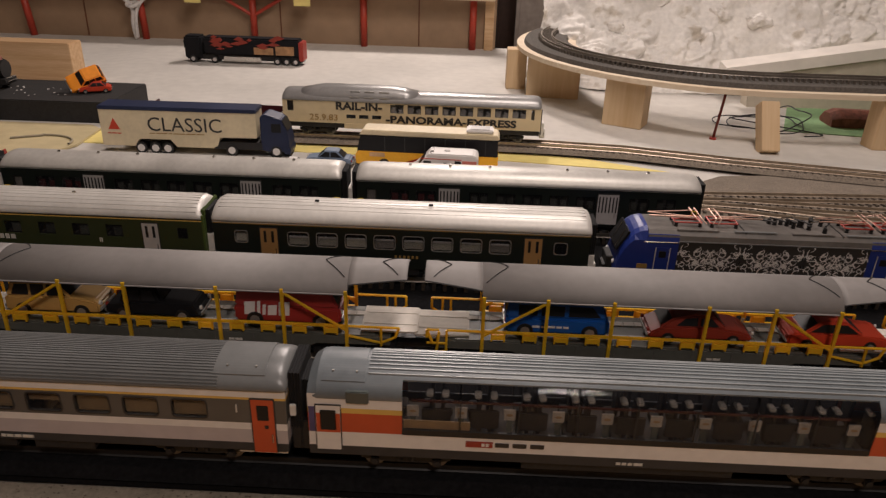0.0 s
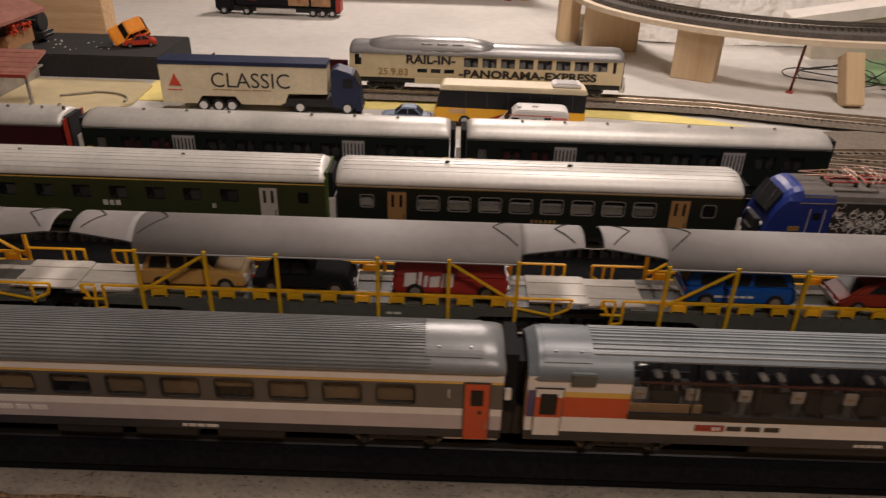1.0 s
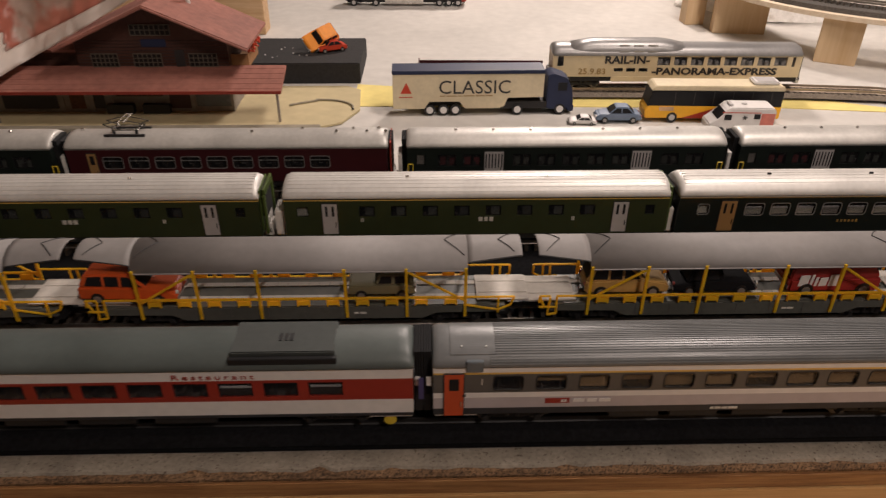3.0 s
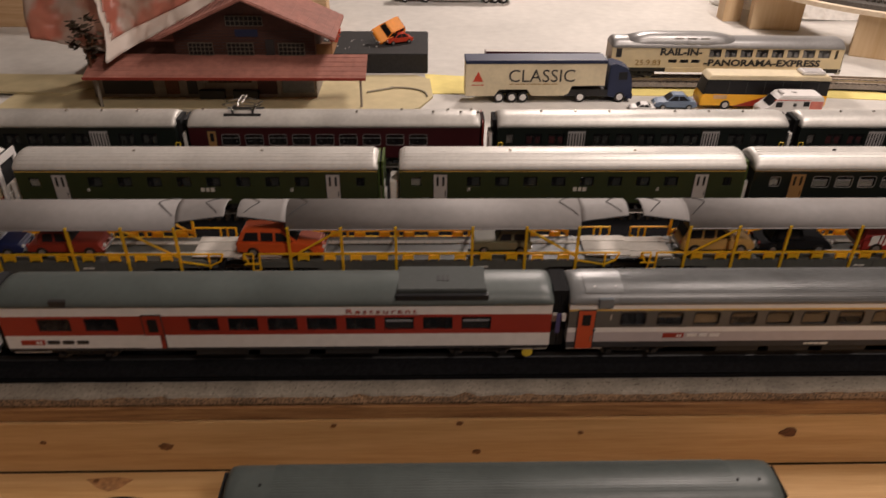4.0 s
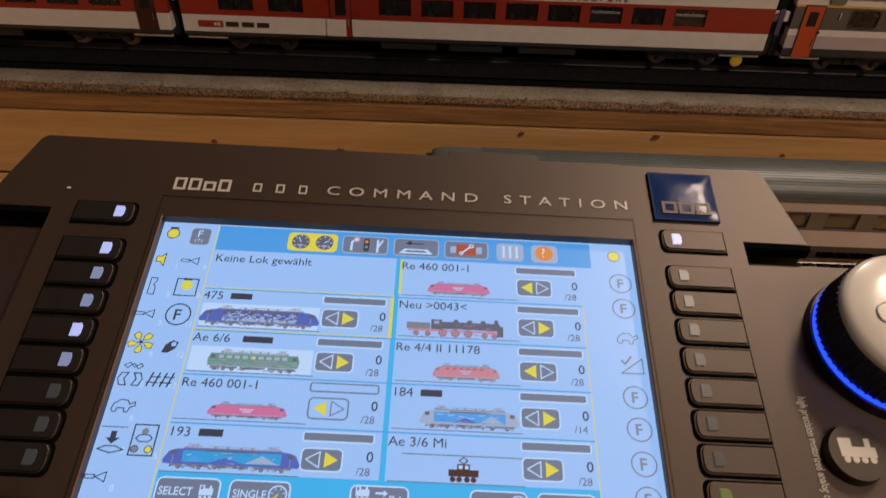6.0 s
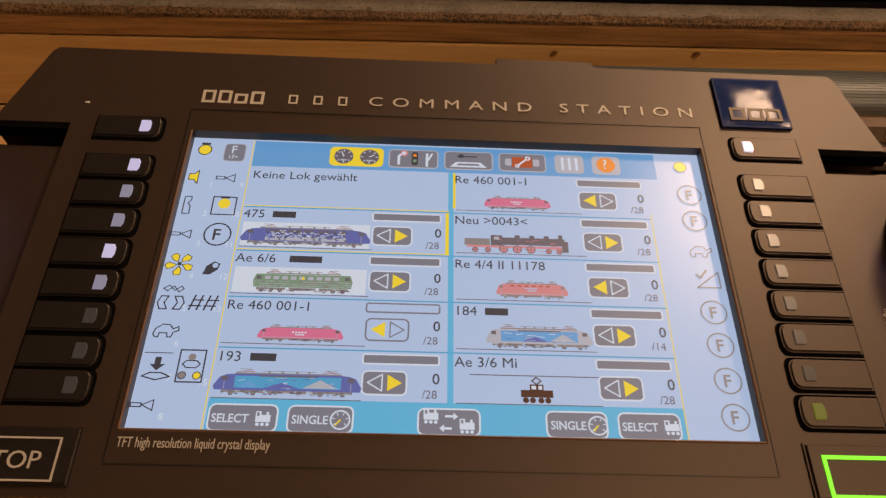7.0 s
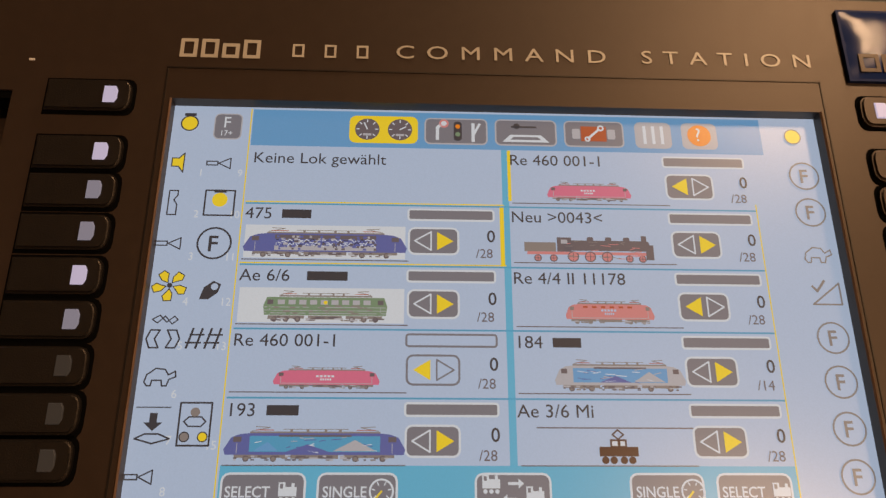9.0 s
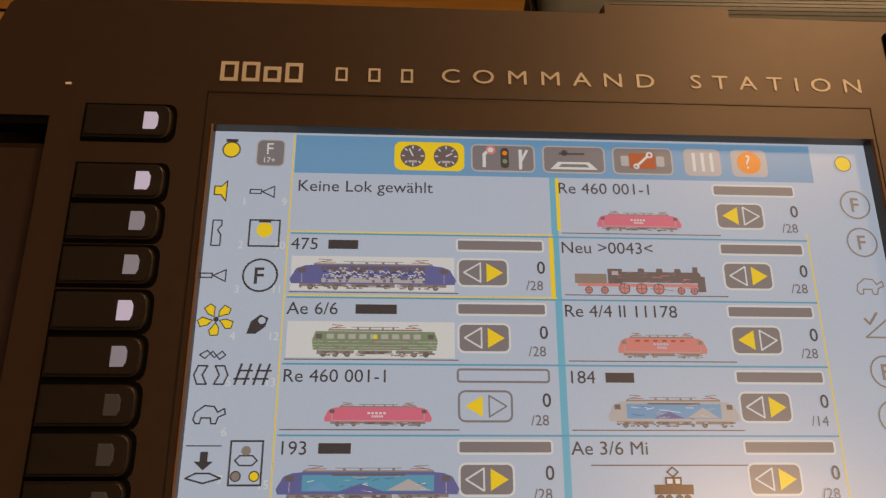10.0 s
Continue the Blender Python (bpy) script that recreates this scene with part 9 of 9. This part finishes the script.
    if style == "art":
        rect(accent, 8, X(0.14), Y(0.30), X(0.86), Y(0.72))
        shape("ui_sky", 9, [(X(0.16), Y(0.70)), (X(0.30), Y(0.70)), (X(0.24), Y(0.46))]), shape("ui_light", 9, [(X(0.60), Y(0.70)), (X(0.84), Y(0.70)), (X(0.72), Y(0.40))]), shape("ui_blue", 9, [(X(0.34), Y(0.72)), (X(0.58), Y(0.72)), (X(0.46), Y(0.52))])
        rect("ui_dark", 9, X(0.30), Y(0.27), X(0.70), Y(0.32))
        for i in range(lines):
            a, b = rnd.uniform(0.16, 0.80), rnd.uniform(0.34, 0.70)
            stroke(("ui_white", "ui_blue", "ui_light")[i % 3], 9, [(X(a), Y(b)), (X(a) + rnd.uniform(4, 12), Y(b) + rnd.uniform(-2, 2))], 0.8)
    speckle(X(0.06), Y(0.82), X(0.94), Y(0.96), int(w / 4), 3, (dark, "ui_bogie", "ui_light"), 0.35, int(x0))


def speckle(x0, y0, x1, y1, nx, ny, inks, share, seed):
    """Fine flecks of a small photograph."""
    rnd = random.Random(seed)
    for i in range(nx):
        for j in range(ny):
            if rnd.random() < share:
                x, y = x0 + (x1 - x0) * i / nx, y0 + (y1 - y0) * j / ny
                w, d = (x1 - x0) / nx * rnd.uniform(0.7, 1.8), (y1 - y0) / ny * 0.85
                rect(rnd.choice(inks), 10, x, y, x + w, y + d)


def cell(col, row, name, hidden, speed, left, on, picture):
    X, Y = (97 if col == 0 else 410), (55, 131, 208, 284, 361)[row]
    tx = X + (1 if col == 0 else -1)
    if name:
        words(name, tx, Y + 19, 20, squeeze=1.06)
    if hidden:
        pen("name_bar", "name hidden behind a plain bar")
        x = tx + len(name) * 11.2 + (9 if name else 0)
        for w in hidden:
            rect("ui_ink", 6, x, Y + 7, x + w, Y + 18)
            x += w + 4
    k = X - 97 if col == 0 else 311
    fill = "ui_grey" if on else "ui_pale"
    pen("speed_slider")
    framed("ui_white" if on else "ui_grey", fill, 3, 287 + k, Y + 3, 390 + k, Y + 19, 2.4, 4)
    pen("direction_key")
    framed("ui_white" if on else "ui_grey", fill, 3, 288 + k, Y + 27, 348 + k, Y + 62, 2.4, 8)
    a, b = ("ui_yellow", "ui_white") if left else ("ui_white", "ui_yellow")
    for m_, xx, sgn, full in ((a, 315 + k, -1, left), (b, 322 + k, 1, not left)):
        p = [(xx, Y + 33), (xx, Y + 56), (xx + sgn * 19, Y + 44.5)]
        if full:
            shape(m_, 6, p if sgn > 0 else p[::-1])
        else:
            stroke(m_ if on else "ui_grey", 6, p + p[:1], 1.8)
    words("0", 380 + k, Y + 45, 21, bold=0.00004)
    words(speed, 367 + k, Y + 65, 16, "ui_dark")
    pen("base_line")
    stroke("ui_dark", 5, [(X + 2, Y + 70), (X + 2 + 190, Y + 70)], 1.2)
    picture(X, Y)


words("Keine Lok gewählt", 101, 77, 20, squeeze=1.06)
def white_card(X, Y):
    pen("picture_card")
    rect("ui_white", 5, X + 3, Y + 27, X + 188, Y + 68)
cell(0, 1, "475", [34], "/28", False, True, lambda X, Y: (white_card(X, Y), engine(X + 2, X + 190, Y + 68, 39, "ui_blue", "graffiti")))
cell(0, 2, "Ae 6/6", [46], "/28", False, True, lambda X, Y: (white_card(X, Y), engine(X + 28, X + 172, Y + 68, 39, "ui_green", "old", "ui_light")))
cell(0, 3, "Re 460 001-1", [], "/28", True, False, lambda X, Y: engine(X + 48, X + 163, Y + 67, 27, "ui_pink", "box"))
cell(0, 4, "193", [34], "/28", False, True, lambda X, Y: engine(X + 2, X + 192, Y + 67, 39, "ui_blue", "art", "ui_teal", lines=18))
cell(1, 0, "Re 460 001-1", [], "/28", True, True, lambda X, Y: engine(X + 44, X + 146, Y + 67, 27, "ui_pink", "box"))
cell(1, 1, "Neu >0043<", [], "/28", False, True, lambda X, Y: engine(X + 14, X + 168, Y + 68, 36, "ui_dark", "steam"))
cell(1, 2, "Re 4/4 II 11178", [], "/28", True, True, lambda X, Y: engine(X + 58, X + 160, Y + 67, 31, "ui_red", "plain", "ui_pale", "ui_bogie"))
cell(1, 3, "184", [32], "/14", False, True, lambda X, Y: engine(X + 42, X + 188, Y + 68, 38, "ui_light", "art", "ui_sky", lines=24))
def tram(X, Y):
    pen("locomotive_picture", "simple brown tram pictogram")
    rect("ui_brown", 7, X + 86, Y + 50, X + 128, Y + 60)
    rect("ui_brown", 7, X + 98, Y + 42, X + 116, Y + 50)
    rect("ui_white", 8, X + 100, Y + 44, X + 106, Y + 49), rect("ui_white", 8, X + 109, Y + 44, X + 114, Y + 49)
    stroke("ui_brown", 7, [(X + 107, Y + 42), (X + 101, Y + 37), (X + 107, Y + 32), (X + 113, Y + 37), (X + 107, Y + 42)], 1.6)
    for k in (92, 101, 112, 121):
        disc("ui_brown", 7, X + k, Y + 64, 4, n=12)
    stroke("ui_dark", 6, [(X + 20, Y + 30), (X + 190, Y + 30)], 1.4)
cell(1, 4, "Ae 3/6 Mi", [], "/28", False, True, tram)

# bottom keys
def little_engine(x, y, k=0.78):
    for a, b, c, d in ((0, -12, 24, 0), (0, -18, 9, -12), (17, -17, 21, -12)):
        rect("ui_white", 6, x + a * k, y + b * k, x + c * k, y + d * k)
    rect("ui_grey", 7, x + 2 * k, y - 16 * k, x + 6 * k, y - 10 * k)
    for a in (4, 12, 20):
        disc("ui_white", 7, x + a * k, y + 4 * k, 3 * k, n=10)
for x0, x1 in ((99, 187), (198, 282), (362, 443), (526, 606), (619, 701)):
    pen("bottom_key", "grey rounded screen key with white edge")
    framed("ui_white", "ui_grey", 2, x0, 438, x1, 475, 2.4, 9)
    if x0 in (99, 619):
        little_engine(x0 + 60, 462)
        words("SELECT", x0 + 5, 463, 15.5, "ui_white", 6, 0.92, 0.00004)
    elif x0 == 362:
        little_engine(370, 454), little_engine(416, 466)
        for x, y, s in ((404, 449, 1), (400, 465, -1)):
            stroke("ui_white", 6, [(x - 6, y), (x + 5, y)], 3)
            p = [(x + s * 4, y - 5), (x + s * 4, y + 5), (x + s * 10, y)]
            shape("ui_white", 6, p if s > 0 else p[::-1])
    else:
        x = x0 + 67
        circle_line("ui_white", 6, x, 457, 12, 2), stroke("ui_yellow", 6, [(x, 457), (x - 6, 464)], 2)
        for a in range(-220, 41, 52):
            stroke("ui_white", 6, [(x + 7 * math.cos(radians(a)), 457 + 7 * math.sin(radians(a))), (x + 10 * math.cos(radians(a)), 457 + 10 * math.sin(radians(a)))], 1.2)
        words("SINGLE", x0 + 6, 463, 15.5, "ui_white", 6, 0.92, 0.00004)

# function symbols, left column
def sym():
    pen("function_symbol")
def horn(x, y):
    sym(), stroke("ui_ink", 6, [(x - 15, y - 2.5), (x - 2, y - 2.5), (x - 2, y + 2.5), (x - 15, y + 2.5), (x - 15, y - 2.5)], 1.5), stroke("ui_ink", 6, [(x - 1, y), (x + 5, y - 3), (x + 13, y - 7), (x + 13, y + 7), (x + 5, y + 3), (x - 1, y)], 1.5)
def tortoise(x, y, m="ui_ink"):
    sym(), stroke(m, 6, [(x - 15, y + 6), (x - 13, y - 2), (x - 4, y - 9), (x + 6, y - 8), (x + 10, y - 2), (x + 17, y - 6), (x + 18, y), (x + 11, y + 3), (x + 9, y + 10), (x + 4, y + 10), (x + 3, y + 4), (x - 7, y + 4), (x - 8, y + 10), (x - 12, y + 10), (x - 15, y + 6)], 1.6)
sym(), disc("ui_yellow", 5, 21, 25, 10), circle_line("ui_ink", 6, 21, 25, 10, 1.6), rect("ui_ink", 6, 14, 11, 28, 15)
sym(), framed("ui_light", "ui_grey", 2, 50, 10, 84, 46, 1.5, 7)
words("F", 61, 30, 21, "ui_white", 6), words("17+", 58, 41, 10, "ui_white", 6)
sym(), shape("ui_yellow", 5, [(6, 84), (14, 84), (20, 92), (20, 66), (14, 73), (6, 73)]), stroke("ui_ink", 6, [(6, 84), (14, 84), (20, 92), (20, 66), (14, 73), (6, 73), (6, 84)], 1.4)
horn(62, 79), horn(15, 183), horn(16, 443)
sym(), stroke("ui_ink", 6, [(8, 116), (18, 116), (18, 122), (14, 128), (18, 134), (18, 147), (8, 147), (8, 116)], 1.6)
sym(), stroke("ui_ink", 6, [(50, 115), (84, 115), (84, 147), (50, 147), (50, 115)], 2), disc("ui_yellow", 6, 67, 127, 9), rect("ui_ink", 7, 60, 114, 74, 118)
sym(), circle_line("ui_ink", 6, 66, 182, 19, 2.2), words("F", 58, 192, 27, "ui_ink", 6, 1.0, 0.00008)
sym()
for a in (20, 92, 164, 236, 308):
    c, d = math.cos(radians(a)), math.sin(radians(a))
    blade = [(22 + r * math.cos(radians(a + k)), 234 + r * 0.95 * math.sin(radians(a + k))) for r, k in ((4, 0), (11, -22), (19, -12), (20, 12), (15, 26), (9, 18))]
    shape("ui_yellow", 5, blade[::-1]), stroke("ui_ink", 6, blade + blade[:1], 1.1)
disc("ui_ink", 7, 22, 234, 3)
sym(), shape("ui_ink", 6, [(56, 250), (66, 250), (76, 242), (79, 232), (70, 228), (60, 236)]), disc("ui_pale", 7, 72, 235, 4)
sym(), stroke("ui_ink", 6, [(8, 274), (16, 269), (24, 277), (32, 270), (36, 274), (30, 279), (22, 270), (14, 278), (8, 274)], 1.4)
sym()
for x, s in ((12, 1), (32, -1)):
    stroke("ui_ink", 6, [(x + s * 6, 286), (x - s * 4, 286), (x - s * 8, 296), (x - s * 4, 306), (x + s * 6, 306), (x + s * 1, 296), (x + s * 6, 286)], 1.8)
sym()
for x in (56, 76):
    stroke("ui_ink", 6, [(x - 8, 306), (x - 2, 284)], 2.4), stroke("ui_ink", 6, [(x + 2, 306), (x + 8, 284)], 2.4)
    stroke("ui_ink", 6, [(x - 9, 300), (x + 7, 300)], 2), stroke("ui_ink", 6, [(x - 5, 291), (x + 10, 291)], 2)
tortoise(23, 338)
sym(), stroke("ui_ink", 6, [(4, 371), (40, 371)], 1.2)
rect("ui_ink", 6, 19, 377, 27, 388), shape("ui_ink", 6, [(13, 387), (23, 396), (33, 387)]), stroke("ui_ink", 6, [(6, 404), (16, 399), (30, 399), (42, 404), (24, 409), (6, 404)], 1.8)
sym(), stroke("ui_ink", 6, [(50, 366), (83, 366), (83, 411), (50, 411), (50, 366)], 2), disc("ui_bogie", 6, 66, 376, 5), disc("ui_bogie", 6, 57, 402, 5), disc("ui_yellow", 6, 76, 402, 5)
circle_line("ui_ink", 7, 57, 402, 5, 1.2), circle_line("ui_ink", 7, 76, 402, 5, 1.2)
stroke("ui_ink", 6, [(55, 386), (60, 381), (73, 381), (78, 386), (73, 391), (60, 391), (55, 386)], 1.6)
for i, y in enumerate((96, 150, 203, 257, 308, 361, 410, 462)):
    words(str(i + 1), 38, y, 13, "ui_white", 5)
for i, y in enumerate((96, 150, 203, 257, 308)):
    words(str(i + 9), 84 if i == 0 else 79, y, 13, "ui_white", 5)
words("15", 79, 415, 13, "ui_white", 5)
# right column
sym(), disc("ui_yellow", 5, 768, 27, 10), circle_line("ui_bogie", 6, 768, 27, 10, 1.4)
for y in (82, 131, 288, 339, 391, 442):
    sym(), circle_line("ui_bogie", 6, 774, y, 18, 2), words("F", 767, y + 9, 25, "ui_bogie", 6, 1.0, 0.00008)
tortoise(772, 186, "ui_bogie")
sym(), stroke("ui_bogie", 6, [(758, 248), (792, 248), (792, 222), (758, 248)], 2), stroke("ui_bogie", 6, [(760, 226), (765, 232), (775, 219)], 3)
pen("end")
